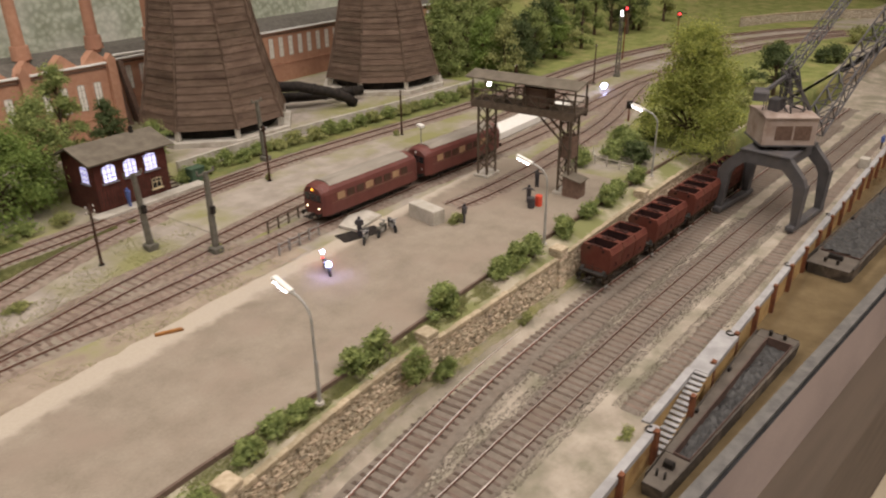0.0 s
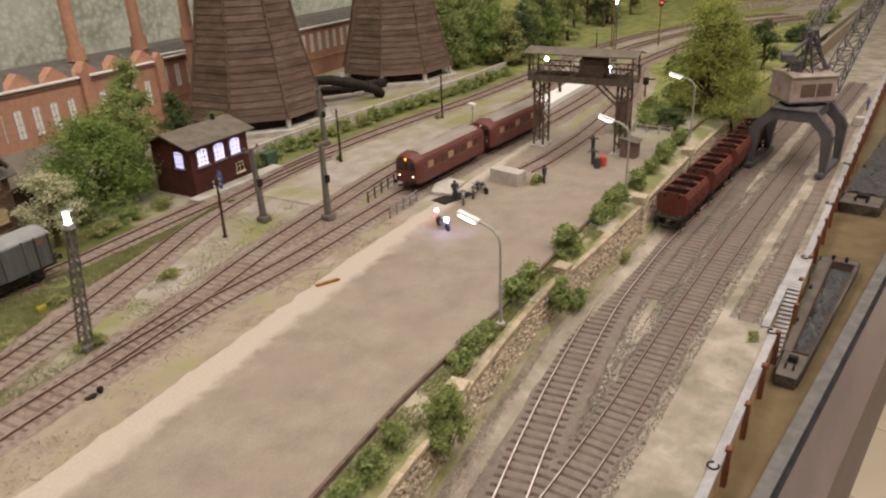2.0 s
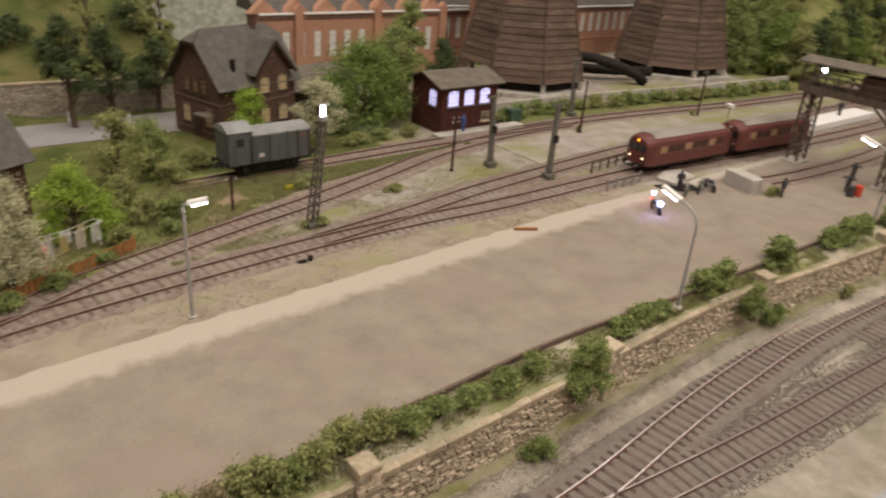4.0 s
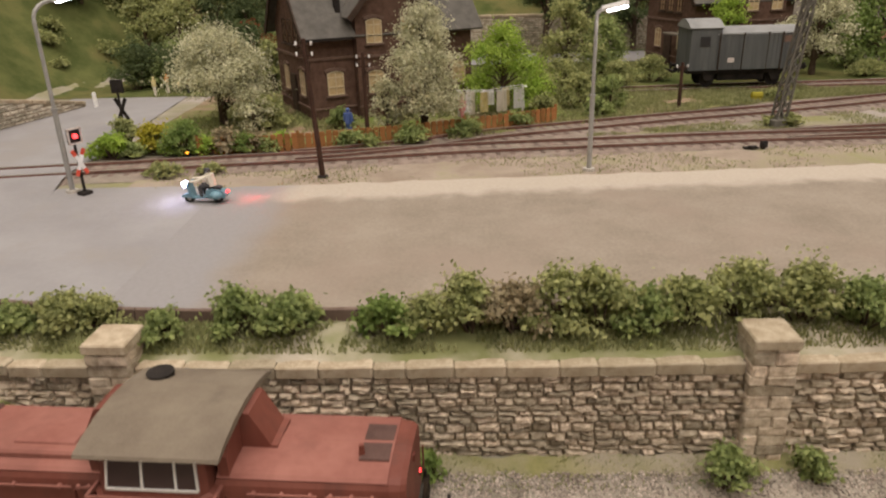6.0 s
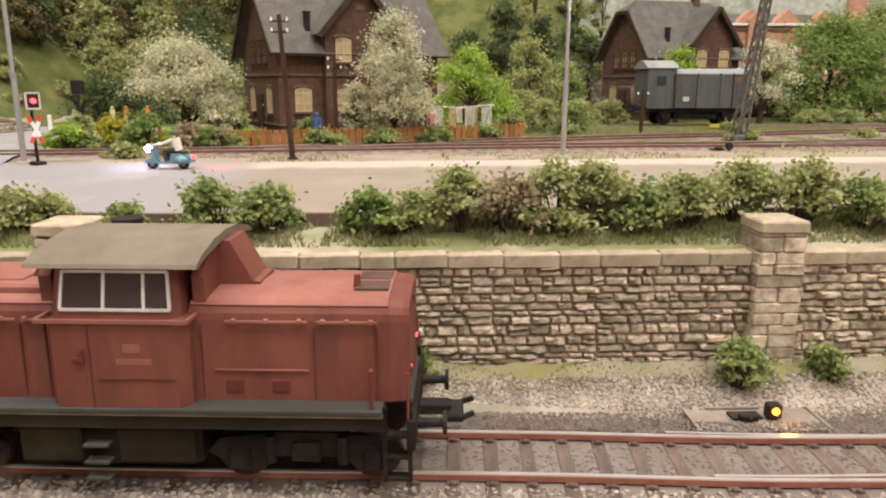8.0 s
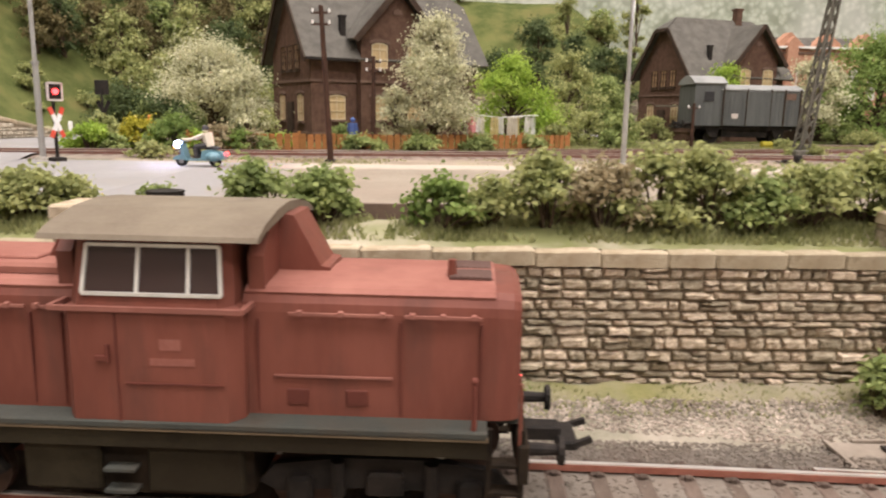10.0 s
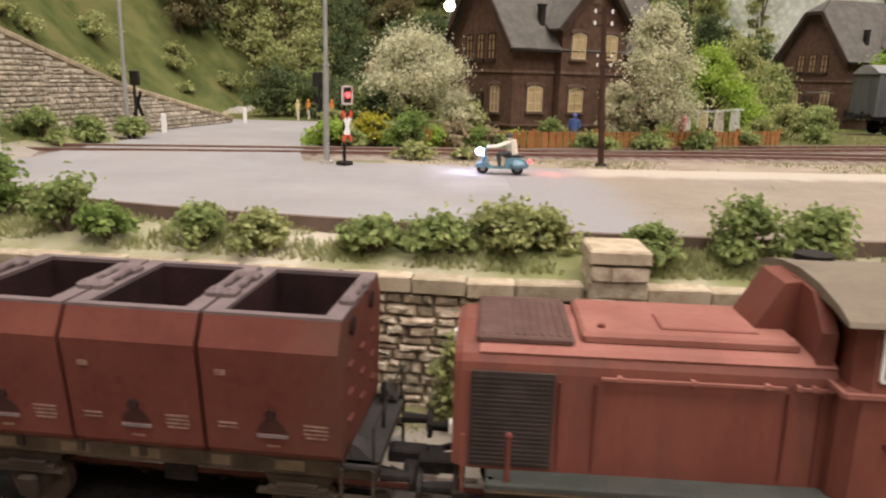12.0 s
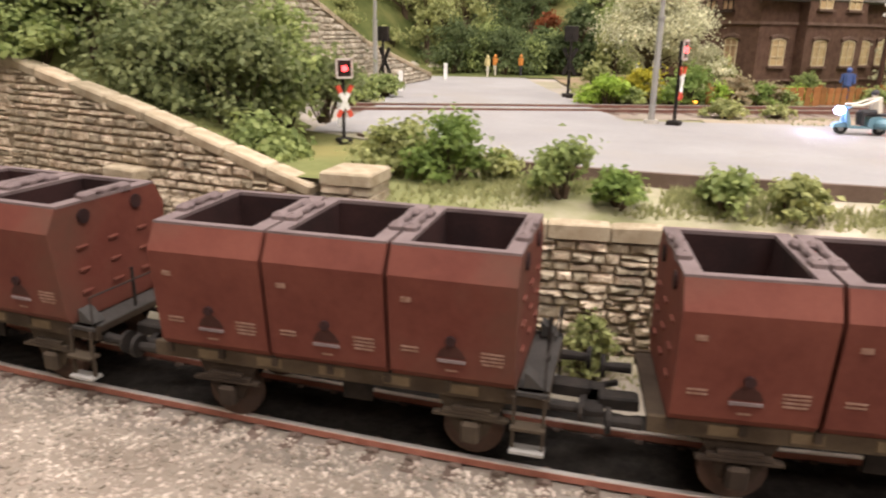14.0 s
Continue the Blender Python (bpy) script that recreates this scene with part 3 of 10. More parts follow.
# ---- the plan: lines of the layout ----
WALL = [(-48, 10.5), (-37, 5.0), (-30.5, 2.3), (-22, 0.9), (-15.6, 0.1), (0, -0.15), (8, 0.0), (16, 0.5), (24, 0.95), (29, 1.0), (34, 0.5), (45, -0.2), (62, -0.8), (75, -1.6), (100, -4.0), (160, -9.0)]
KERB = [(-31, 8.6), (-28.5, 5.7), (-24.7, 4.0), (-21.3, 3.2), (-15, 2.1), (-9.5, 1.9), (3, 2.3), (14.5, 2.8), (25, 2.4), (40, 2.3), (52, 1.8), (75, 0.6), (100, -2.6), (160, -8.0), (300, -20.0)]
T1 = [(-60, 11.5), (-45, 4.6), (-37, 1.5), (-32, 0.05), (-26.2, -1.42), (-23, -2.0), (-12.7, -3.0), (-5.2, -3.55), (-0.6, -3.95), (5.5, -4.05), (11.5, -3.68), (18, -2.8), (24, -2.15), (33.4, -1.55), (40, -1.65), (47, -2.0), (56, -2.9), (66, -3.8), (80, -5.0), (120, -8.5), (170, -13)]
T2 = [(2, -4.25), (6, -4.6), (12.5, -5.3), (22.4, -6.1), (31.2, -6.5), (46.6, -7.4), (60, -8.5), (70, -9.4), (90, -11.2), (130, -15), (170, -19)]
CR1 = [(36.3, -4.1), (46, -4.6), (56, -5.3), (70, -6.1), (90, -7.9), (130, -11.5)]
CR2 = [(36, -10.6), (47, -11.5), (63, -12.6), (75, -13.3), (90, -14.4), (130, -18)]
TA = [(-90, 8), (-45, 12.6), (-31, 14.6), (-17, 16.6), (-12, 17.2), (-6.7, 18.0), (0, 18.6), (7.3, 19.1), (15, 19.2), (24, 18.7), (35, 18.8), (41, 18.8), (53, 18.0), (64, 17.0), (80, 16.5), (92, 16.9), (102, 17.3), (111, 16.7), (121, 15.3), (130, 14.0), (142, 11.0), (152, 7.4), (162, 2.6), (172, -4.0)]
TB = [(9, 19.4), (16, 20.4), (24, 21.8), (33, 22.8), (46, 23.9), (60, 23.9), (76, 23.3), (92, 23.6), (105, 24.2), (113, 24.0), (121, 23.0), (129, 21.2), (140, 18.0), (152, 13.4), (164, 6.6), (174, -1.5)]
TC = [(-14, 17.4), (-9, 18.9), (-5, 20.8), (0, 22.4), (5.3, 24.0), (11.4, 25.6), (19.5, 28.3), (27, 30.9), (34, 32.3), (42, 33.0), (52, 32.6)]
TD = [(4, 32.6), (10, 33.0), (16, 33.2), (24, 33.5), (31, 33.6), (40, 33.6), (48, 33.6), (60, 32.6), (76, 30.6), (94, 29.6), (109, 29.3), (121.5, 28.3), (129, 26.8), (140, 23.8), (150, 20.4), (160, 15.8), (170, 9.4), (178, 2.0)]
TG = [(49.5, 11.7), (54.3, 11.1), (64, 10.8), (74, 11.3), (84, 12.2), (91, 13.6), (98.5, 15.2), (106, 16.6)]
LOW, RAIL_LOW, RAIL_UP = -3.62, -3.4, 0.22


def wall_y(x):
    return curve_at(WALL, x)


def kerb_y(x):
    return curve_at(KERB, x)


def strip_z(x, y):
    """Height of the planting strip between the wall's coping and the kerb."""
    return -0.54 + 0.27 * smooth((y - wall_y(x) - 0.25) / 1.1)


def quay_y(x):
    return -10.5 - 0.057 * x


def smooth(t):
    t = min(max(t, 0.0), 1.0)
    return t * t * (3 - 2 * t)


def road_x(y):
    return -27.3 + 0.0 * y - 1.6 * smooth((y - 12) / 26) + 7 * smooth((y - 36) / 22)


def hill(x, y):
    """Height of the upper ground."""
    h = 0.05 * noise.noise((x * 0.3, y * 0.3, 2))
    h *= smooth((y - 22) / 8)
    left = smooth((road_x(y) - 4.6 - x) / 16) * 13 * smooth((y - 9.0 + max(0, (-31 - x)) * 0.6) / 6)
    h += left
    back = smooth((y - 57) / 22) * 12 * smooth((22 - x) / 14)
    h += back + 3.0 * smooth((y - 55.6) / 0.8) * smooth((20 - x) / 10)
    h += smooth((x - 92) / 60) * smooth((y - 38) / 30) * 16
    h += 0.5 * noise.noise((x * 0.12, y * 0.12, 5)) * smooth(h / 3)
    return h


# ---- room and table ----
def plain_box(name, x0, x1, y0, y1, z0, z1, mat, label, category, kind="structure"):
    bm = bm_new()
    quadbox(bm, ((x0 + x1) / 2, (y0 + y1) / 2, (z0 + z1) / 2), (x1 - x0, y1 - y0, z1 - z0))
    return tagged(part(name, bm, mat), label, category, "", kind)


def rim_y(x):
    return -11.42 - 0.1565 * x + (0.0 if x > 5 else 0.010 * (5 - x) ** 1.5)


def build_room():
    fl = -95.0
    plain_box("floor", -330, 430, -330, 330, fl - 6, fl - 1, "grout", "grey grout bed of the room's tiled floor", "floor")
    floor = thing("tiled_floor", "cream ceramic floor tiles with narrow grey joints", "floor", 0, -2.65, 0, -8.9, kind="structure")
    bm = bm_new()
    quadbox(bm, (0, 0, 0), (28.2, 28.2, 0.9), bev=0.25)
    me = shared(bm, "tile", "tile")
    for i in range(-5, 13):
        for j in range(9):
            piece("tile", me, floor, i * 28.7 + 9, -14.35 - 28.7 * j, fl - 0.5)
    for n, a in (("wall_south", (-330, 430, -336, -330)), ("wall_north", (-330, 430, 330, 336)), ("wall_west", (-336, -330, -330, 330)), ("wall_east", (430, 436, -330, 330))):
        plain_box(n, *a, fl - 6, 175, "plaster", "pale plastered wall of the exhibition room", "wall")
    plain_box("ceiling", -336, 436, -336, 336, 175, 181, "plaster", "pale plastered ceiling of the exhibition room", "ceiling")


def build_rim():
    """The board along the layout's front edge, its black strip and the canal's outer wall."""
    def strip(name, o0, o1, z0, z1, mat, label):
        verts, faces = [], []
        xs = [-110 + 10 * i for i in range(42)]
        for x in xs:
            y = rim_y(x)
            for o, z in ((o0, z0), (o0, z1), (o1, z1), (o1, z0)):
                verts.append((S * x, S * (y + o), S * z))
        for i in range(len(xs) - 1):
            for k in range(4):
                a, b = 4 * i + k, 4 * i + (k + 1) % 4
                faces.append((a, b, b + 4, a + 4))
        faces += [(0, 3, 2, 1), tuple(4 * (len(xs) - 1) + k for k in range(4))]
        me = bpy.data.meshes.new(name)
        me.from_pydata(verts, [], faces)
        me.update()
        me.materials.append(M[mat])
        return tagged(new(name, me), label, "layout edge", "", "structure")

    strip("canal_outer_coping", 0.35, 1.1, -7.5, -4.1, "canal_edge", "grey canal coping along the layout's edge")
    strip("rim_edge_strip", 0.0, 0.35, -7.5, -4.35, "rim_black", "black strip beside the layout's rim board")
    strip("base_panel", 8.4, 9.4, -95.4, -8.0, "rim", "brown board that closes the layout's base below its edge")
    strip("rim_board", -1.85, 0.0, -14.0, -4.0, "rim", "purple-brown varnished board round the layout")


build_room()
build_rim()
plain_box("layout_table", -110, 300, -2, 84, -16, -7.6, "rim_black", "dark underside of the layout's table", "table")

# ---- ground ----
sheet("ground_lower", -70, 240, 155, lambda x: quay_y(x) + 0.8, wall_y, 12, lambda x, y: LOW + 0.04 * noise.noise((x * 0.5, y * 0.5, 0)) + 0.5 * smooth((y - wall_y(x) + 1.9) / 1.9), "sand_low", "pale sandy ground between the sidings and the quay")
sheet("quay_ground", -70, 35.6, 50, lambda x: quay_y(x) + 0.2, lambda x: quay_y(x) + 0.9, 2, lambda x, y: LOW + 0.035, "sand_low", "sandy edge behind the quay coping", category="ground")
sheet("quay_ground", 48.0, 240, 90, lambda x: quay_y(x) + 0.2, lambda x: quay_y(x) + 0.9, 2, lambda x, y: LOW + 0.035, "sand_low", "sandy edge behind the quay coping", category="ground")
sheet("siding_gravel", -60, 8, 140, lambda x: curve_at(T1, x) - 7.5, lambda x: curve_at(T1, x) - 1.7, 8, lambda x, y: LOW + 0.06 + 0.03 * noise.noise((x * 0.7, y * 0.7, 3)), "tan_gravel", "tan fine gravel beside the siding", 0.3, 51.0, category="gravel")
sheet("grass_bank", -50, 130, 360, lambda x: wall_y(x) - 0.85, lambda x: wall_y(x) - 0.02, 5, lambda x, y: LOW + 0.045 + 0.5 * smooth((y - wall_y(x) + 1.9) / 1.9) + 0.05 * noise.noise((x * 2, y * 2, 4)) - 0.3 * smooth((wall_y(x) - 0.55 + 0.15 * noise.noise((x * 1.5, 0, 9)) - y) / 0.3), "grass", "dry grass along the foot of the stone wall", 0.25, 3.0, category="grass")
sheet("ground_upper", -110, 300, 205, lambda x: max(kerb_y(x) if x > -31 else 8.6 - (x + 31) * 0.25, wall_y(x) + 0.25), lambda x: 82, 60, lambda x, y: -0.03 + hill(x, y), "gravel", "grey-brown gravel field round the upper tracks")
sheet("planting_strip", -30.5, 110, 280, lambda x: wall_y(x) + 0.22, lambda x: kerb_y(x) - 0.02, 4, lambda x, y: strip_z(x, y) + 0.05 * noise.noise((x * 1.5, y * 1.5, 1)), "strip_soil", "sandy planting strip with grass patches behind the wall", category="grass")
sheet("scrub_ground", -48, -30.3, 40, lambda x: wall_y(x) + 0.25, lambda x: 10.2 - (x + 31) * 0.25, 8, lambda x, y: max(-0.42 + 0.28 * max(0.0, -31 - x), hill(x, y) - 0.06) + 0.06 * noise.noise((x, y, 1)), "grass_green", "scrubby grass-green ground above the ramp wall", category="ground")
sheet("yard", -16.0, 64, 156, lambda x: kerb_y(x) + 0.06, lambda x: min(13.1 + 0.055 * (x + 12) + 0.9 * smooth((x - 24) / 12), 15.3) + 0.25 * noise.noise((x * 0.9, 5, 0)), 10, lambda x, y: 0.015, "yard", "dusty brown loading yard, flat and bare")
sheet("road", -31.0, -16.0, 40, lambda x: kerb_y(x) + 0.06, lambda x: 13.2, 8, lambda x, y: 0.012, "asphalt", "smooth grey road surface running into the yard")
sheet("verge_grass", -20, 36, 160, lambda x: 13.0 + 0.055 * (x + 12), lambda x: curve_at(TA, x) - 1.5, 3, lambda x, y: 0.005 + 0.012 * noise.noise((x, y, 2)), "verge", "tan soil verge with thin grass beside the track", 0.3, 14.0, category="grass")


sheet("slope_grass", 77.5, 128, 60, lambda x: curve_at(T1, x) + 2.0, lambda x: wall_y(x) + 0.5, 6, lambda x, y: LOW + 0.02 + (0.1 - LOW) * smooth((y - curve_at(T1, x) - 2.0) / max(0.3, wall_y(x) - 0.1 - curve_at(T1, x) - 2.0)), "grass_green", "bright grass slope between the siding and the yard", category="grass")


def road_sheet():
    """The side road over the level crossing."""
    verts, faces = [], []
    n = 30
    for i in range(n + 1):
        y = 9.0 + i * 0.85
        c = road_x(y)
        w = 4.0 + 1.2 * smooth((16 - y) / 7)
        for k in range(5):
            x = c + w * (k / 2 - 1)
            verts.append((S * x, S * y, S * (max(hill(x, y) * smooth((y - 34) / 10), 0.0) + 0.002 + 0.02 * smooth((y - 9) / 1.7) + (0.11 * smooth((y - 12.6) / 1.2) * smooth((17.6 - y) / 1.2)))))
    for i in range(n):
        for k in range(4):
            a = i * 5 + k
            faces.append((a, a + 1, a + 6, a + 5))
    me = bpy.data.meshes.new("side_road")
    me.from_pydata(verts, [], faces)
    me.materials.append(M["asphalt"])
    for p in me.polygons:
        p.use_smooth = True
    tagged(new("side_road", me), "grey side road across the rails and up to the woods", "road", "", "structure")


road_sheet()
sheet("hill_grass", -62, -32.4, 60, lambda x: 9.6 - (x + 31) * 0.25, lambda x: 46, 50, lambda x, y: 0.14 + hill(x, y) - 0.6 * smooth((0.35 - hill(x, y)) / 0.3), "hill_grass", "olive-green grassy hillside beside the side road", category="meadow")
sheet("back_road", -20, 20, 60, lambda x: 46.5, lambda x: 53.0, 4, lambda x, y: 0.06 + hill(x, y), "asphalt", "grey road behind the houses", category="road")
sheet("meadow", -60, 24, 120, lambda x: 34.4, lambda x: 81, 40, lambda x, y: 0.03 + 0.12 * smooth((hill(x, y) - 0.2) / 0.5) + hill(x, y) if not (46.3 < y < 53.2 and -20 < x < 20) else hill(x, y) - 0.02, "hill_grass", "green flocked meadow and hillside behind the houses", category="meadow")
sheet("garden_soil", -23, 16, 80, lambda x: 19.0 + max(0.0, (x + 10)) * 0.42, lambda x: 34.6 + 4 * smooth((-10 - x) / 8), 14, lambda x, y: 0.04 + 0.06 * noise.noise((x * 0.6, y * 0.6, 2)) + hill(x, y), "soil", "garden ground with paths and lawn round the house", 0.2, 5.0, category="garden")
sheet("van_grass", 2, 30, 60, lambda x: 26.3 + max(0.0, x - 2) * 0.22, lambda x: 31.9, 6, lambda x, y: 0.03 + 0.05 * noise.noise((x, y, 3)), "grass_green", "bright grass between the sidings", 0.3, 21.0, category="grass")
sheet("hedge_grass", 40, 96, 90, lambda x: curve_at(TD, x) + 1.7, lambda x: curve_at(TD, x) + 5.5, 5, lambda x, y: 0.03 + 0.08 * noise.noise((x, y, 3)), "grass_green", "grassy strip below the cooling towers", 0.3, 25.0, category="grass")
sheet("between_grass", 34, 110, 120, lambda x: curve_at(TB, x) + 1.7, lambda x: curve_at(TD, x) - 1.8, 5, lambda x, y: 0.025 + 0.04 * noise.noise((x, y, 6)), "gravel", "gravelled and mossy ground between the tracks", 0.4, 31.0, category="ground")
sheet("far_between", 96, 172, 60, lambda x: curve_at(TB, x) + 1.7, lambda x: max(curve_at(TD, x) - 1.7, curve_at(TB, x) + 1.8), 5, lambda x, y: 0.03 + hill(x, y), "gravel", "weedy ground between the far tracks", 0.4, 33.0, category="meadow")
sheet("far_slope", 76, 290, 110, lambda x: -0.5 - (x - 76) * 0.09 + 3.0 * smooth((x - 120) / 40), lambda x: curve_at(TG, x) - 3.2 if x < 100 else max(curve_at(TA, min(x, 172)) - 2.2, -2.2 - (x - 76) * 0.06), 10, lambda x, y: 0.03 + hill(x, y), "slope_green", "green slope beyond the crane", 0.4, 35.0, category="meadow")
sheet("far_meadow", 92, 290, 100, lambda x: curve_at(TD, x) + 1.8 if x < 176 else 5.5 - (x - 176) * 0.12, lambda x: 81, 20, lambda x, y: 0.03 + hill(x, y), "slope_green", "green slope at the edge of the wood", 0.4, 37.0, category="meadow")


# ---- tracks ----
def track(name, pts, x0, x1, zr, bed_mat, label, sleeper_mat="sleeper", detailed=False, rails=True, step=0.68, bed=2.0, length=2.5):
    """A track on its ballast bed: two rails and every sleeper."""
    root = thing(name, label, "railway track", 0, 0, 0, kind="structure")
    xs, pos = [x0], []
    x = x0
    while x < x1:
        dy = (curve_at(pts, x + 0.05) - curve_at(pts, x - 0.05)) / 0.1
        x += step / math.hypot(1, dy)
        xs.append(x)
    for x in xs:
        dy = (curve_at(pts, x + 0.05) - curve_at(pts, x - 0.05)) / 0.1
        pos.append((x, curve_at(pts, x), math.atan(dy)))
    # ballast bed
    verts, faces = [], []
    for i, (x, y, a) in enumerate(pos):
        for k, o in enumerate((-bed, -0.66 * bed, 0, 0.66 * bed, bed)):
            oo = o + (0.28 * noise.noise((x * 0.9, o, zr)) + 0.2 * noise.noise((x * 2.9, o, zr)) if k in (0, 4) else 0)
            z = zr - 0.17 if k not in (0, 4) else zr - 0.235
            verts.append((S * (x - oo * math.sin(a)), S * (y + oo * math.cos(a)), S * (z + 0.015 * noise.noise((x * 3, o * 3, 1)))))
    for i in range(len(pos) - 1):
        for k in range(4):
            q = i * 5 + k
            faces.append((q, q + 5, q + 6, q + 1))
    me = bpy.data.meshes.new("ballast_bed")
    me.from_pydata(verts, [], faces)
    me.materials.append(M[bed_mat])
    ob = new("ballast_bed", me)
    ob.parent = root
    # sleepers
    bm = bm_new()
    quadbox(bm, (0, 0, -0.215), (0.28 if detailed else 0.24, length, 0.13), bev=0.03)
    if detailed:
        for s in (-1, 1):
            for o in (-0.17, 0.17):
                quadbox(bm, (0, s * 0.755 + o, -0.115), (0.13, 0.09, 0.10), bev=0.03)
            quadbox(bm, (0, s * 0.755, -0.14), (0.2, 0.36, 0.03))
    me = shared(bm, "sleeper", sleeper_mat)
    for i, (x, y, a) in enumerate(pos[1:-1]):
        piece("sleeper", me, root, x, y, zr + 0.012 * noise.noise((x, 3, 3)), math.degrees(a) + 2.2 * noise.noise((x * 5, 1, 1)))
    if rails:
        for s in (-1, 1):
            for nm, hw, z0, z1, mat in (("rail_web", 0.05, zr - 0.13, zr - 0.022, "rail_side" if detailed else "rail_old"), ("rail_head", 0.042 if detailed else 0.038, zr - 0.022, zr, "rail_top" if detailed else "rail_worn")):
                verts, faces = [], []
                for x, y, a in pos:
                    for o, z in ((-hw, z0), (hw, z0), (hw * (0.9 if nm == "rail_head" else 1.0), z1), (-hw * (0.9 if nm == "rail_head" else 1.0), z1)):
                        oo = s * 0.753 + o
                        verts.append((S * (x - oo * math.sin(a)), S * (y + oo * math.cos(a)), S * z))
                for i in range(len(pos) - 1):
                    for k in range(4):
                        q, w = 4 * i + k, 4 * i + (k + 1) % 4
                        faces.append((q, w, w + 4, q + 4))
                me = bpy.data.meshes.new(nm)
                me.from_pydata(verts, [], faces)
                me.update()
                me.materials.append(M[mat])
                ob = new(nm, me)
                ob.parent = root
                if nm == "rail_head":
                    tagged(ob, "polished steel rail head")
    return root


track("siding_track", T1, -58, 120, RAIL_LOW, "ballast", "siding track with rusty rails on grey ballast below the wall", "sleeper_near", True, bed=2.25)
# coal dust and crumbs spilled along the siding, blackened for shade under the wagons
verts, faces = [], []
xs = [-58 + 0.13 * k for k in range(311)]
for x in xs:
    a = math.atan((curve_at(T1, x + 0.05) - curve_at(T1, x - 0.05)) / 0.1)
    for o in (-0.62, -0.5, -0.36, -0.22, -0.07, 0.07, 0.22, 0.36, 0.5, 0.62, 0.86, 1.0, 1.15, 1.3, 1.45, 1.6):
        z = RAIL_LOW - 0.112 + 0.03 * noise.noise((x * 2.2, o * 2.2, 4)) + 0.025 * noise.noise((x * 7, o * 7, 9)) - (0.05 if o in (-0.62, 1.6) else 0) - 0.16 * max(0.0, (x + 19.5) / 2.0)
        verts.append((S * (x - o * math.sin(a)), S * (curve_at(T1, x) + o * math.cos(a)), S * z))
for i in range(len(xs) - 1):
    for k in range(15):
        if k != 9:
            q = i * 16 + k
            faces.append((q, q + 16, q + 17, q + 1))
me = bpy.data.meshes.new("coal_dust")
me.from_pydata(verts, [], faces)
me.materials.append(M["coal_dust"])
tagged(new("coal_dust", me), "black coal dust between rusty rails, wagon shade put into its colour", "coal", "", "stuff")

# switch blades where the second siding leaves the first
root = thing("point_blades", "polished switch blades lying inside the siding rails", "railway track", 0, 0, 0, kind="structure")
for o0, o1, x0, x1 in ((-0.66, -0.5, -2.3, 5.5), (0.9, 0.78, -2.6, 3.0)):
    for nm, hw, z0, z1, mat in (("blade_web", 0.04, RAIL_LOW - 0.13, RAIL_LOW - 0.024, "rail_side"), ("blade_head", 0.034, RAIL_LOW - 0.024, RAIL_LOW - 0.004, "rail_top")):
        verts, faces = [], []
        n = 16
        for i in range(n + 1):
            x = x0 + (x1 - x0) * i / n
            y = curve_at(T1, x) + o0 + (o1 - o0) * i / n
            for o, z in ((-hw, z0), (hw, z0), (hw, z1), (-hw, z1)):
                verts.append((S * x, S * (y + o), S * z))
        for i in range(n):
            for k in range(4):
                q, w = 4 * i + k, 4 * i + (k + 1) % 4
                faces.append((q, w, w + 4, q + 4))
        faces += [(0, 1, 2, 3), (4 * n + 3, 4 * n + 2, 4 * n + 1, 4 * n)]
        me = bpy.data.meshes.new(nm)
        me.from_pydata(verts, [], faces)
        me.materials.append(M[mat])
        ob = new(nm, me)
        ob.parent = root
track("quay_track", T2, 3.5, 120, RAIL_LOW, "ballast", "second siding track with rusty rails on the quay", "sleeper_near", bed=1.65)
track("crane_track", CR1, 36.4, 110, RAIL_LOW + 0.02, "ballast", "crane runway half buried in gravel", "sleeper_near", rails=False, bed=0.8, length=1.35)
track("crane_track", CR2, 36.0, 110, RAIL_LOW - 0.03, "ballast", "crane runway half buried in gravel along the quay", rails=False, bed=0.8, length=1.35)
track("main_track", TA, -60, 170, RAIL_UP, "ballast_brown", "upper main track with brown sleepers")
track("branch_track", TB, 9, 172, RAIL_UP - 0.004, "ballast_brown", "branch track diverging from the main track")
track("loop_track", TC, -14, 46, RAIL_UP - 0.008, "ballast_brown", "loop track running towards the signal box")
track("back_track", TD, 4, 176, RAIL_UP - 0.012, "ballast_brown", "rear track past the signal box")
track("coaling_track", TG, 49.5, 105, RAIL_UP - 0.016, "ballast_brown", "short track below the loading gantry")


# ---- stone wall ----
rs = random.Random(5)


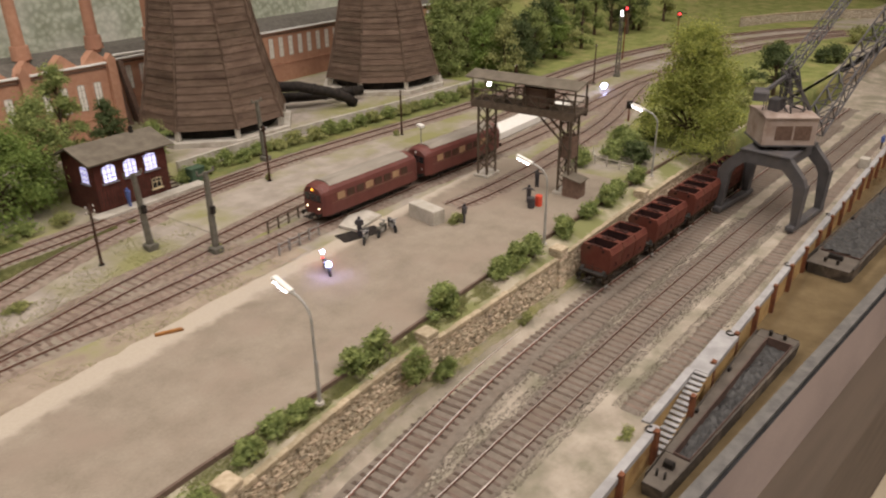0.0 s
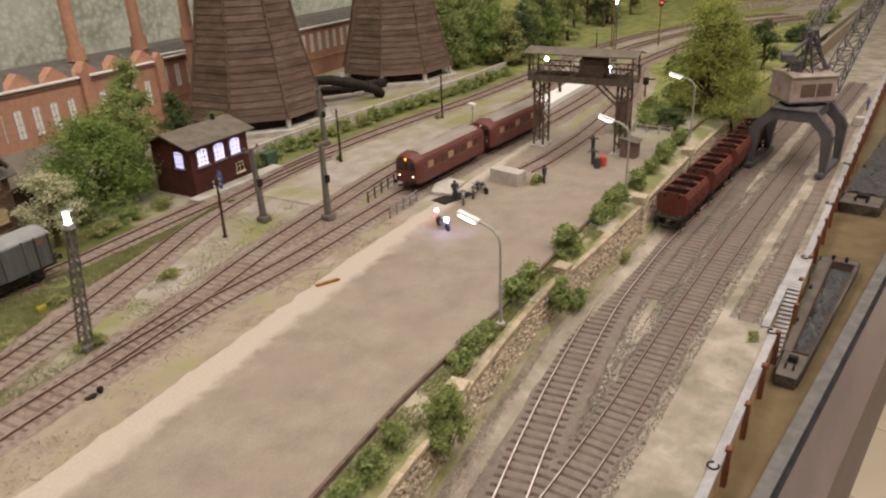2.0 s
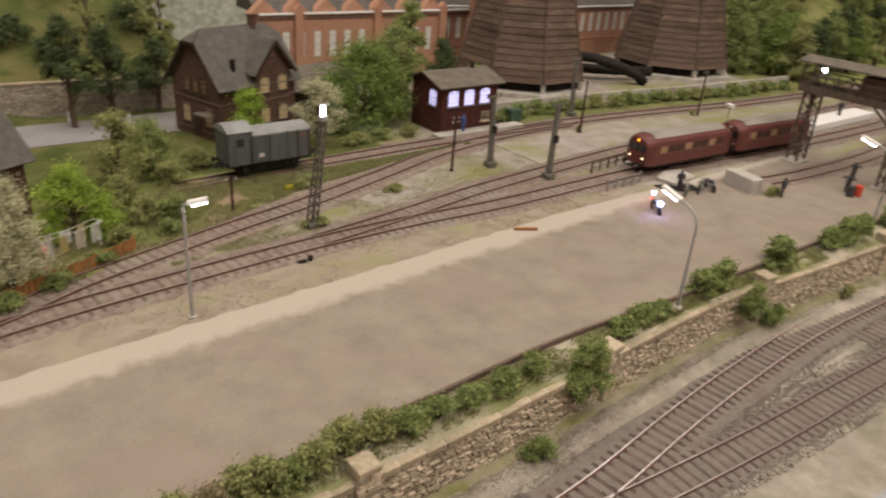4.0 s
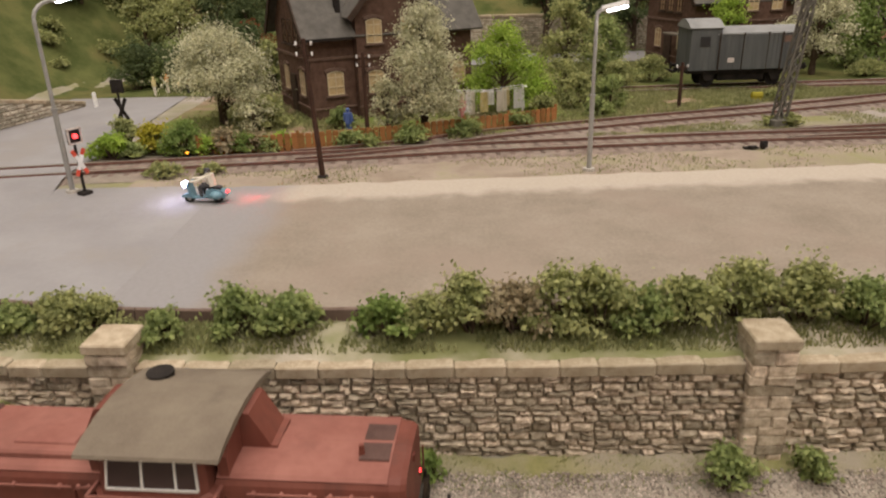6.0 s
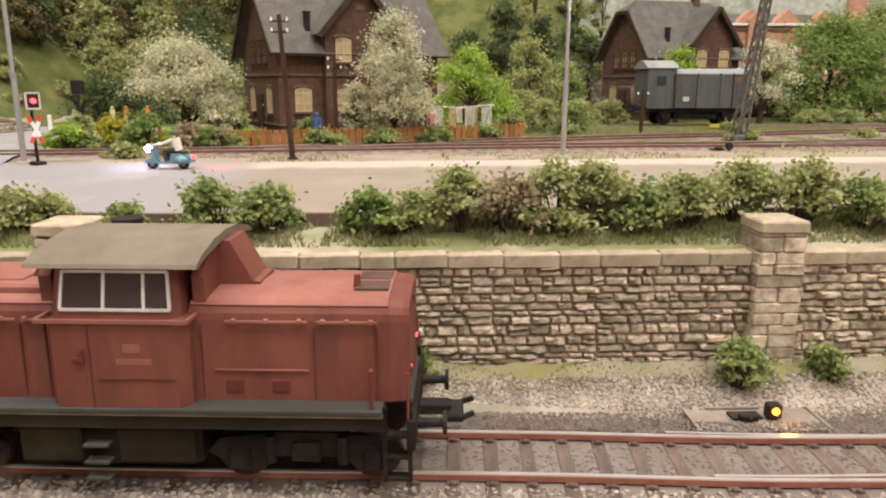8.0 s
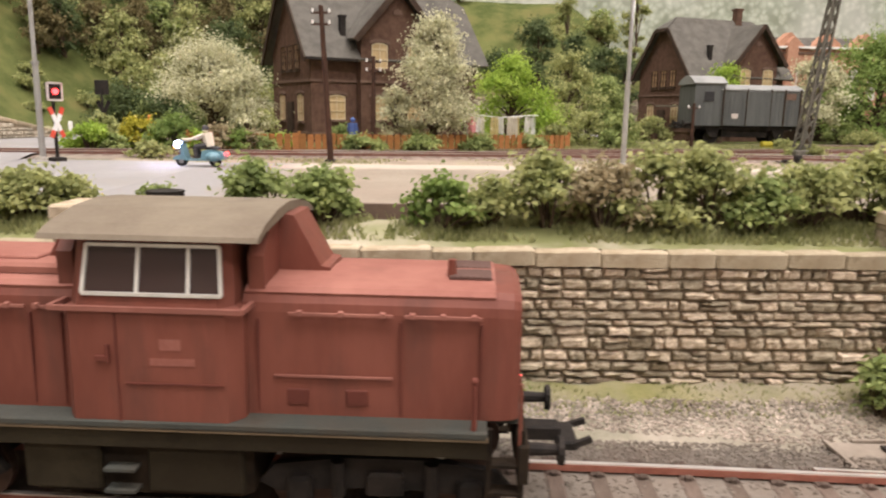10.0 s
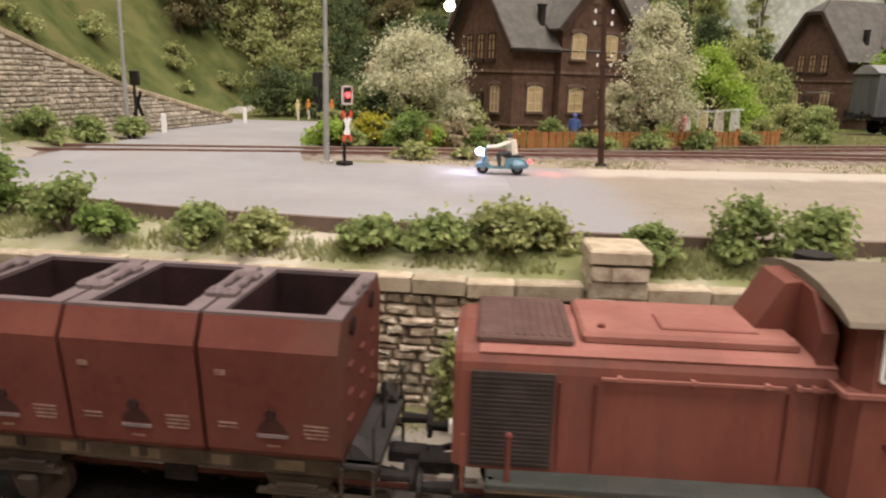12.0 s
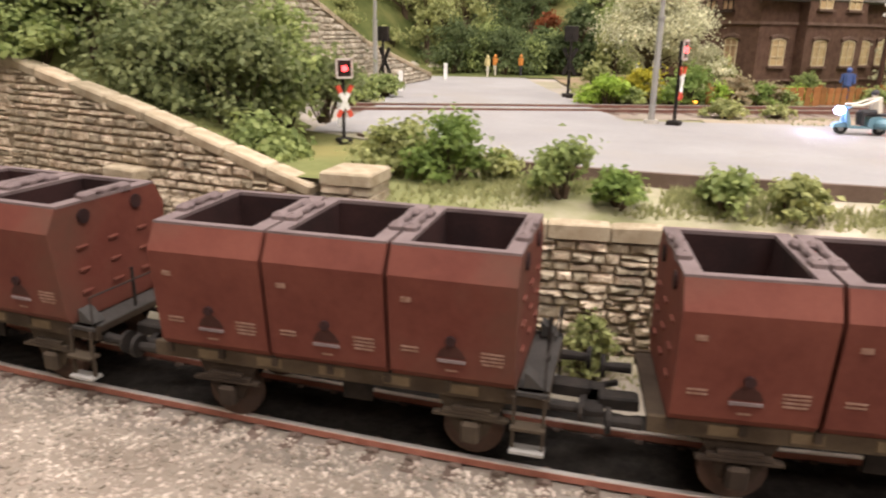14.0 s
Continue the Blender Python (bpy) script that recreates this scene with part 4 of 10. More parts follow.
def stone_mesh(name, mat, seed):
    """A unit stone, 1 x 1 on its face, with a rough, proud front towards -y."""
    r = random.Random(seed)
    j = lambda a: r.uniform(-a, a)
    outer = [(-0.5 + j(0.03), -0.5 + j(0.04)), (0.5 + j(0.03), -0.5 + j(0.04)), (0.5 + j(0.03), 0.5 + j(0.04)), (-0.5 + j(0.03), 0.5 + j(0.04))]
    v, f = [], []
    for x, z in outer:
        v.append((x, 0.6, z))
    for x, z in outer:
        v.append((x, 0.02 + j(0.05), z))
    cols = 4
    for row in range(2):
        for c in range(cols):
            u = -0.40 + 0.80 * c / (cols - 1)
            v.append((u + j(0.04), -0.55 - r.uniform(0.0, 0.6), (-0.24 if row == 0 else 0.26) + j(0.11)))
    f += [(0, 1, 5, 4), (1, 2, 6, 5), (2, 3, 7, 6), (3, 0, 4, 7)]
    a, b = 8, 8 + cols
    f += [(4, 5, a + 3, a + 2, a + 1, a), (7, b, b + 1, b + 2, b + 3, 6)[::-1][::-1], (4, a, b, 7), (5, 6, b + 3, a + 3)]
    for c in range(cols - 1):
        f.append((a + c, a + c + 1, b + c + 1, b + c))
    bm = bm_new()
    vs = [bm.verts.new((x, y * 0.1, z)) for x, y, z in v]
    for q in f:
        bm.faces.new([vs[i] for i in q])
    bmesh.ops.triangulate(bm, faces=[q for q in bm.faces if len(q.verts) > 4])
    me = mesh_of(bm, name)
    if mat:
        me.materials.append(M[mat])
    return me


STONES = [stone_mesh("stone", "stone", 20 + i) for i in range(12)]
STONE_DATA = []
for me_ in STONES:
    co = np.zeros(len(me_.vertices) * 3)
    me_.vertices.foreach_get("co", co)
    STONE_DATA.append((co.reshape(-1, 3) / S, [tuple(p.vertices) for p in me_.polygons]))


class Run:
    """Many stones joined into one mesh."""

    def __init__(self):
        self.v, self.f, self.n = [], [], 0

    def add(self, kind, origin, rz, sc):
        co, fs = STONE_DATA[kind]
        a = radians(rz)
        p = co * np.array(sc)
        q = np.stack([p[:, 0] * math.cos(a) - p[:, 1] * math.sin(a), p[:, 0] * math.sin(a) + p[:, 1] * math.cos(a), p[:, 2]], 1) + np.array(origin)
        n = self.n
        self.n += len(q)
        self.v.append(q * S)
        self.f += [tuple(i + n for i in fc) for fc in fs]

    def finish(self, name, mat, parent, label=""):
        me = bpy.data.meshes.new(name)
        me.from_pydata(np.concatenate(self.v).tolist(), [], self.f)
        me.materials.append(M[mat])
        ob = new(name, me)
        ob.parent = parent
        return tagged(ob, label, "", "", "stuff")


def courses(length, z0, z1, r, hmin=0.11, hmax=0.27, lmin=0.2, lmax=0.62):
    """Stones (u, z, width, height) that fill a face, in uneven courses."""
    z, out = z0, []
    while z < z1 - 0.05:
        h = min(r.uniform(hmin, hmax), z1 - z)
        if z1 - z - h < 0.1:
            h = z1 - z
        u = -r.uniform(0, 0.4)
        while u < length:
            w = r.uniform(lmin, lmax) * (1.25 if h < 0.2 else 1.0)
            if r.random() < 0.10 and h > 0.2:
                out.append((u + w / 2, z + h * 0.27, w, h * 0.5))
                out.append((u + w / 2, z + h * 0.77, w, h * 0.46))
            else:
                out.append((u + w / 2, z + h / 2, w, h))
            u += w
        z += h
    return out


def wall_pose(x):
    a = math.degrees(math.atan((wall_y(x + 0.2) - wall_y(x - 0.2)) / 0.4))
    return wall_y(x), a


PILLARS = [-30.1, -14.85, 0.72, 16.2, 31.6, 47.0, 62.2]
TOP, FOOT = -0.82, -3.2


def build_wall():
    root = thing("stone_wall", "long rubble-stone retaining wall with pale coping stones", "wall", 0, 0, 0, kind="structure")
    # core behind the stones
    verts, faces = [], []
    xs = [-47 + 2.0 * i for i in range(170)]
    for x in xs:
        y = wall_y(x)
        for o, z in ((0.10, -3.7), (0.10, TOP), (0.75, TOP), (0.75, -3.7)):
            verts.append((S * x, S * (y + o), S * z))
    for i in range(len(xs) - 1):
        for k in range(4):
            q, w = 4 * i + k, 4 * i + (k + 1) % 4
            faces.append((q, w, w + 4, q + 4))
    me = bpy.data.meshes.new("wall_core")
    me.from_pydata(verts, [], faces)
    me.update()
    me.materials.append(M["mortar"])
    ob = new("wall_core", me)
    ob.parent = root
    run, n = Run(), 0
    x0 = -46.0
    for u, z, w, h in courses(148, FOOT - 0.15, TOP, rs):
        x = x0 + u
        if x > 100:
            continue
        y, a = wall_pose(x)
        k = rs.randrange(12)
        sc = (w - 0.022, 0.7 + rs.random() * 1.1, h - 0.022)
        if -7.6 < x < 0.4 and n < 300:
            piece("stone", STONES[k], root, x, y + 0.1, z, a + rs.uniform(-2, 2), sc)
            n += 1
        else:
            run.add(k, (x, y + 0.1, z), a + rs.uniform(-2, 2), sc)
    run.finish("stone_courses", "stone_far", root)
    # coping stones
    bm = bm_new()
    quadbox(bm, (0, 0, 0), (1, 0.40, 0.30), bev=0.035)
    for v in bm.verts:
        v.co.x += 0.02 * noise.noise(v.co * 5)
        v.co.z += 0.03 * noise.noise(v.co * 4 + Vector((3, 0, 0)))
    me = shared(bm, "coping_stone", "cap")
    ends = [-30.9] + [p for p in PILLARS] + [100.0]
    for p0, p1 in zip(ends, ends[1:]):
        x, last = p0 + 0.56, p1 - 0.56
        if last - x < 0.5:
            continue
        n = max(1, round((last - x) / 1.12))
        cuts = [x] + [x + (last - x) * (i + rs.uniform(-0.16, 0.16)) / n for i in range(1, n)] + [last]
        for c0, c1 in zip(cuts, cuts[1:]):
            xm = (c0 + c1) / 2
            y, a = wall_pose(xm)
            piece("coping_stone", me, root, xm, y + 0.15 + rs.uniform(-0.02, 0.02), TOP + 0.15 + rs.uniform(-0.015, 0.015), a + rs.uniform(-1, 1), (c1 - c0 - 0.018, 1, 1), ry=rs.uniform(-0.6, 0.6))
    return root


wall_root = build_wall()


def build_pillar(x, drop=0.0):
    y, a = wall_pose(x)
    root = thing("wall_pillar", "square rubble-stone pillar with a flat cap stone on the wall", "pillar", x, y, -3.5 - drop, a, "pillars of the stone wall", "structure")
    bm = bm_new()
    quadbox(bm, (0, 0.28, 1.72), (0.94, 0.94, 3.45))
    part("pillar_core", bm, "mortar", root)
    r = random.Random(int(x * 10))
    z = 0.0
    while z < 3.40:
        h = min(r.uniform(0.2, 0.36), 3.47 - z)
        cut = r.choice((-0.16, 0.14, 0.0, None))
        for u0, u1 in (((-0.53, cut), (cut, 0.53)) if cut is not None else ((-0.53, 0.53),)):
            bm = bm_new()
            quadbox(bm, ((u0 + u1) / 2 + r.uniform(-0.015, 0.015), 0.28 + r.uniform(-0.02, 0.02), z + h / 2), (u1 - u0 - 0.02, 1.06, h - 0.025), bev=0.035)
            for v in bm.verts:
                v.co += Vector((0, 0.03, 0.012)) * noise.noise(v.co * 9 + Vector((x, z, 0)))
            part("pillar_stone", bm, "stone", root)
        z += h
    bm = bm_new()
    quadbox(bm, (0, 0.28, 3.58), (1.1, 1.14, 0.24), bev=0.04, taper=0.98)
    part("pillar_cap", bm, "cap", root, "pale flat cap stone", smooth=False)


for x in PILLARS:
    build_pillar(x)
build_pillar(-35.6, 0.45)


# ---- kerb strip between yard and planting ----
def build_kerb():
    root = thing("kerb_strip", "rust-brown upright kerb strip along the yard", "kerb", 0, 0, 0, kind="structure")
    x = -31.0
    while x < 74:
        x2 = x + 4.0
        bm = bm_new()
        n = 6
        rows = []
        for i in range(n + 1):
            xx = x + (x2 - 0.03 - x) * i / n
            y = kerb_y(xx)
            rows.append([bm.verts.new((xx, y + o, z)) for o, z in ((-0.14, -0.62), (-0.14, 0.045), (0.02, 0.045), (0.02, -0.62))])
        for a, b in zip(rows, rows[1:]):
            for k in range(4):
                bm.faces.new((a[k], a[(k + 1) % 4], b[(k + 1) % 4], b[k]))
        bm.faces.new(rows[0])
        bm.faces.new(rows[-1][::-1])
        part("kerb_board", bm, "kerb", root)
        x = x2


build_kerb()


# ---- rolling stock ----
def wheelset(root, x, r=0.46, mat="wheel_dark"):
    for s in (-1, 1):
        bm = bm_new()
        rod(bm, (x, s * 0.68, r), (x, s * 0.82, r), r, r, 20)
        rod(bm, (x, s * 0.82, r), (x, s * 0.86, r), r * 0.45, r * 0.35, 12)
        part("wheel", bm, mat, root)
    bm = bm_new()
    rod(bm, (x, -0.7, r), (x, 0.7, r), 0.08)
    part("axle", bm, "black", root)


def buffers(root, x, d, z=1.05):
    """A pair of buffers and a coupling at the end x, facing d."""
    for s in (-1, 1):
        bm = bm_new()
        rod(bm, (x, s * 0.88, z), (x + d * 0.42, s * 0.88, z), 0.095, 0.075, 10)
        rod(bm, (x + d * 0.42, s * 0.88, z), (x + d * 0.49, s * 0.88, z), 0.19, 0.2, 14)
        part("buffer", bm, "black", root)
    bm = bm_new()
    quadbox(bm, (x + d * 0.25, 0, z - 0.12), (0.6, 0.3, 0.2), bev=0.03)
    quadbox(bm, (x + d * 0.62, 0, z - 0.2), (0.3, 0.7, 0.12), bev=0.03)
    beam(bm, (x + d * 0.7, -0.33, z - 0.2), (x + d * 0.95, -0.30, z - 0.1), 0.08)
    beam(bm, (x + d * 0.7, 0.33, z - 0.2), (x + d * 0.95, 0.30, z - 0.1), 0.08)
    part("coupling", bm, "black", root)


def rounded(w0, w1, h0, h1, r, n=4):
    """Half outline of a hood: from the foot at (w0, h0) to the crown (0, h1), with a rounded shoulder."""
    pts = [(-w0, h0), (-w1, h1 - r - 0.06)]
    for i in range(1, n + 1):
        a = math.pi / 2 * i / n
        pts.append((-w1 + r * (1 - math.cos(a)), h1 - 0.06 - r + r * math.sin(a)))
    pts.append((0, h1))
    return pts + [(-u, v) for u, v in pts[-2::-1]]


def build_loco():
    root = thing("diesel_locomotive", "weathered red four-axle diesel locomotive with grey cab roof", "locomotive", -12.47, -3.12, RAIL_LOW, -4.2)
    W = 1.53          # walkway height
    # frame and walkway
    bm = bm_new()
    quadbox(bm, (-0.1, 0, W - 0.05), (9.5, 3.0, 0.10), bev=0.02)
    quadbox(bm, (0, 0, W - 0.06), (10.2, 1.9, 0.09), bev=0.02)
    part("walkway", bm, "walkway", root, "grey walkway plate round the hoods")
    for s in (-1, 1):
        bm = bm_new()
        quadbox(bm, (-0.1, s * 1.42, W - 0.23), (9.5, 0.08, 0.26))
        part("side_sill", bm, "tank_olive", root, "dirty olive-brown side sill")
        bm = bm_new()
        quadbox(bm, (-0.1, s * 1.475, W - 0.10), (9.52, 0.05, 0.05))
        part("sill_edge", bm, "ochre_panel", root, "pale dusty edge strip")
    bm = bm_new()
    quadbox(bm, (0.2, 0, 0.86), (2.9, 2.5, 0.85), bev=0.12)
    part("fuel_tank", bm, "loco_frame", root)
    for s in (-1, 1):
        for u0, u1 in ((-1.25, -0.25), (0.35, 1.6)):
            bm = bm_new()
            quadbox(bm, ((u0 + u1) / 2, s * 1.30, 0.9), (u1 - u0, 0.14, 0.72), bev=0.04)
            part("tank_panel", bm, "tank_olive", root, "dusty olive-brown tank panel")
    for s in (-1, 1):
        for i in range(3):
            bm = bm_new()
            quadbox(bm, (0.05, s * 1.40, 0.28 + 0.29 * i), (0.40, 0.2, 0.04))
            part("step", bm, "walkway", root, "light grey cab step")
    for d in (-1, 1):
        bx = 3.35 * d
        for s in (-1, 1):
            bm = bm_new()
            prism(bm, [(bx - 1.65, 0.55), (bx - 1.45, 0.8), (bx - 0.5, 0.92), (bx + 0.5, 0.92), (bx + 1.45, 0.8), (bx + 1.65, 0.55), (bx + 1.4, 0.42), (bx + 0.4, 0.50), (bx - 0.4, 0.50), (bx - 1.4, 0.42)], "y", s * 1.0 - 0.06, s * 1.0 + 0.06)
            part("bogie_frame", bm, "black", root)
            for o in (-1.1, 1.1):
                bm = bm_new()
                quadbox(bm, (bx + o, s * 1.12, 0.52), (0.34, 0.2, 0.36), bev=0.05)
                part("axle_box", bm, "black", root)
                bm = bm_new()
                rod(bm, (bx + o * 0.55, s * 1.1, 0.42), (bx + o * 0.55, s * 1.1, 0.9), 0.1)
                part("spring", bm, "black", root)
            bm = bm_new()
            quadbox(bm, (bx, s * 1.1, 0.62), (0.5, 0.16, 0.3), bev=0.04)
            part("bolster", bm, "black", root)
        wheelset(root, bx - 1.1)
        wheelset(root, bx + 1.1)
        # buffer beam, plough and steps
        e = 5.1 if d > 0 else -5.2
        bm = bm_new()
        quadbox(bm, (e, 0, 1.1), (0.14, 2.9, 0.5), bev=0.02)
        part("buffer_beam", bm, "loco_frame", root)
        buffers(root, e + 0.07 * d, d)
        for s in (-1, 1):
            bm = bm_new()
            beam(bm, (e - 0.42 * d, s * 1.36, 0.25), (e - 0.42 * d, s * 1.36, W), 0.07)
            beam(bm, (e - 0.02 * d, s * 1.36, 0.25), (e - 0.02 * d, s * 1.36, W), 0.07)
            for z in (0.3, 0.68, 1.05):
                quadbox(bm, (e - 0.22 * d, s * 1.3, z), (0.4, 0.22, 0.04))
            part("corner_step", bm, "loco_frame", root)
            bm = bm_new()
            rod(bm, (e - 0.62 * d, s * 1.42, W), (e - 0.62 * d, s * 1.42, W + 0.62), 0.035)
            ball(bm, (e - 0.62 * d, s * 1.42, W + 0.63), 0.05)
            part("handrail_post", bm, "loco_dark", root)
            bm = bm_new()
            rod(bm, (e - 0.05 * d, s * 1.38, 0.9), (e - 0.05 * d, s * 1.38, W + 0.6), 0.022)
            part("handrail", bm, "loco_red", root, "thin red end handrail")
    # hoods
    def hood(name, x0, x1, hw, h1, endcap):
        prof = rounded(hw, hw - 0.05, W, h1, 0.30)
        bm = bm_new()
        rings = []
        for x, sc, dz in ((x0, 1.0, 0.0), (x1 - endcap * 0.30, 1.0, 0.0), (x1 - endcap * 0.10, 0.965, -0.03), (x1, 0.90, -0.10)) if endcap else ((x0, 1, 0), (x1, 1, 0)):
            rings.append([bm.verts.new((x, u * sc, W + (v - W) * (1 + dz * 0.35) if v > W else v)) for u, v in prof])
        for a, b in zip(rings, rings[1:]):
            for k in range(len(prof) - 1):
                bm.faces.new((a[k], a[k + 1], b[k + 1], b[k]))
            bm.faces.new((a[-1], a[0], b[0], b[-1]))
        bm.faces.new(rings[0][::-1])
        bm.faces.new(rings[-1])
        return part(name, bm, "loco_red", root)

    front = hood("short_hood", 1.55, 5.05, 1.13, 3.22, 1)
    rear = hood("long_hood", -0.55, -5.3, 1.13, 3.22, -1)

    def top_plate(parent, x0, x1, h, hw, mat="loco_top"):
        prof = rounded(hw, hw, h - 0.32, h + 0.012, 0.26)
        prof = [p for p in prof if p[1] > h - 0.20]
        bm = bm_new()
        for pr in (prof,):
            r0 = [bm.verts.new((x0, u, v)) for u, v in pr]
            r1 = [bm.verts.new((x1, u, v)) for u, v in pr]
            low0 = [bm.verts.new((x0, u * 0.97, v - 0.06)) for u, v in pr]
            low1 = [bm.verts.new((x1, u * 0.97, v - 0.06)) for u, v in pr]
            for k in range(len(pr) - 1):
                bm.faces.new((r0[k], r0[k + 1], r1[k + 1], r1[k]))
            for a, b in ((r0, low0), (r1, low1)):
                for k in range(len(pr) - 1):
                    bm.faces.new((a[k], a[k + 1], b[k + 1], b[k]))
            for a, b in ((0, 0), (-1, -1)):
                bm.faces.new((r0[a], r1[a], low1[b], low0[b]))
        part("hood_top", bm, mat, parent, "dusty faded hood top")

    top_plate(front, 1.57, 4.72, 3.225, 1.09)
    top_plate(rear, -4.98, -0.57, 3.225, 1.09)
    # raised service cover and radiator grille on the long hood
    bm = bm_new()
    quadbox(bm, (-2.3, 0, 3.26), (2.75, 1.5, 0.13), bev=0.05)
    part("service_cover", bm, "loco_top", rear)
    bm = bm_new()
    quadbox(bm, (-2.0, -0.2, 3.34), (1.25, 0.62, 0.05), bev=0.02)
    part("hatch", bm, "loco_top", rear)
    bm = bm_new()
    quadbox(bm, (-4.4, 0, 3.23), (1.25, 1.75, 0.08), bev=0.03)
    for i in range(11):
        quadbox(bm, (-4.95 + 0.11 * i, 0, 3.272), (0.05, 1.6, 0.022))
    part("roof_grille", bm, "vent_grey", rear, "dusty dark roof fan grille")
    for s in (-1, 1):
        bm = bm_new()
        quadbox(bm, (-4.55, s * 1.135, 2.24), (1.05, 0.04, 1.3))
        for i in range(20):
            beam(bm, (-5.04, s * 1.155, 1.64 + 0.062 * i), (-4.06, s * 1.155, 1.64 + 0.062 * i), 0.022)
        part("side_grille", bm, "grille", rear, "dark radiator louvres")
    for y in (-0.27, 0.32):
        bm = bm_new()
        quadbox(bm, (4.4, y, 3.225), (0.56, 0.5, 0.03))
        for k in range(6):
            quadbox(bm, (4.19 + 0.084 * k, y, 3.238), (0.035, 0.44, 0.02))
        part("roof_vent", bm, "vent_grey", front, "dark slatted roof vent")
    for x, y, h in ((4.15, -0.35, 0.22), (-3.4, -0.5, 0.15)):
        bm = bm_new()
        rod(bm, (x, y, 3.15), (x, y, 3.22 + h), 0.07, 0.05)
        part("vent_pipe", bm, "loco_red", root)
    # panel joints, grab rails, labels
    for s in (-1, 1):
        for hood_ob, xs, rails in ((front, (1.75, 3.55, 4.55), ((2.15, 3.45), (3.6, 4.55))), (rear, (-0.75, -1.15, -3.5, -3.95), ((-3.45, -1.2), (-1.1, -0.62)))):
            for x in xs:
                bm = bm_new()
                quadbox(bm, (x, s * 1.112, 2.18), (0.018, 0.06, 1.2))
                part("panel_joint", bm, "loco_dark", hood_ob)
            for a, b in rails:
                bm = bm_new()
                beam(bm, (a, s * 1.135, 2.86), (b, s * 1.135, 2.86), 0.035)
                for k in range(3):
                    x = a + (b - a) * (0.1 + 0.4 * k)
                    quadbox(bm, (x, s * 1.13, 2.87), (0.06, 0.09, 0.06))
                part("rain_strip", bm, "loco_top", hood_ob)
        bm = bm_new()
        beam(bm, (1.95, s * 1.135, 2.05), (3.45, s * 1.135, 2.05), 0.028)
        part("grab_rail", bm, "loco_top", front)
        for x in (2.25, 3.0):
            bm = bm_new()
            quadbox(bm, (x, s * 1.128, 1.78), (0.28, 0.03, 0.20), bev=0.01)
            part("side_vent", bm, "loco_dark", front)
    # cab
    cw = 1.47
    bm = bm_new()
    x0, x1 = -0.62, 1.62
    low = [(x0 + 0.16, -cw), (x1 - 0.16, -cw), (x1, -cw + 0.2), (x1, cw - 0.2), (x1 - 0.16, cw), (x0 + 0.16, cw), (x0, cw - 0.2), (x0, -cw + 0.2)]
    rings = []
    for z, inset in ((W - 0.19, 0.04), (W - 0.08, 0.0), (2.92, 0.0)):
        rings.append([bm.verts.new((x + (inset if x < 0.5 else -inset), y * (1 - inset / cw), z)) for x, y in low])
    # window band leans inwards
    rings.append([bm.verts.new((x + (0.10 if x < 0.5 else -0.10), y * 0.985, 2.98)) for x, y in low])
    rings.append([bm.verts.new((x + (0.16 if x < 0.5 else -0.16), y * 0.86, 3.86)) for x, y in low])
    for a, b in zip(rings, rings[1:]):
        for k in range(8):
            bm.faces.new((a[k], a[(k + 1) % 8], b[(k + 1) % 8], b[k]))
    bm.faces.new(rings[0][::-1])
    bm.faces.new(rings[-1])
    cab = part("cab", bm, "loco_red", root)
    for s in (-1, 1):
        bm = bm_new()
        beam(bm, (x0 - 0.06, s * (cw + 0.02), 2.96), (x1 + 0.06, s * (cw + 0.02), 2.96), 0.06)
        beam(bm, (x0 - 0.06, s * (cw + 0.02), 2.96), (x0 - 0.06, s * (cw - 0.4), 2.96), 0.06)
        beam(bm, (x1 + 0.06, s * (cw + 0.02), 2.96), (x1 + 0.06, s * (cw - 0.4), 2.96), 0.06)
        part("waist_rail", bm, "loco_top", cab)
    # curved roof
    bm = bm_new()
    prof = [(-1.50, 3.75), (-1.46, 3.81), (-1.2, 3.91), (-0.6, 4.03), (0, 4.07), (0.6, 4.03), (1.2, 3.91), (1.46, 3.81), (1.50, 3.75), (1.43, 3.74), (1.1, 3.82), (0, 3.95), (-1.1, 3.82), (-1.43, 3.74)]
    prism(bm, [(u, v + 0.05) for u, v in prof], "x", -0.76, 1.9)
    part("cab_roof", bm, "loco_roof", cab, "dusty grey-brown curved cab roof")
    bm = bm_new()
    rod(bm, (-0.2, 0.9, 3.9), (-0.2, 0.9, 4.12), 0.25, 0.28, 14)
    part("roof_fan", bm, "black", cab)
    # plates that close the cab ends below the roof
    for x, d in ((x0 - 0.1, -1), (x1 + 0.1, 1)):
        bm = bm_new()
        prism(bm, [(-0.98, 3.1), (-1.0, 3.55), (-0.6, 3.96), (0, 4.0), (0.6, 3.96), (1.0, 3.55), (0.98, 3.1)], "x", x - 0.1 * d, x + 0.10 * d)
        part("cab_end", bm, "loco_red", cab)
        bm = bm_new()
        prism(bm, [(x, 3.2), (x + 0.78 * d, 3.2), (x + 0.78 * d, 3.26), (x + 0.66 * d, 3.28), (x + 0.30 * d, 3.96), (x, 4.0)], "y", -0.25, 0.62)
        part("exhaust_shroud", bm, "loco_red", cab)
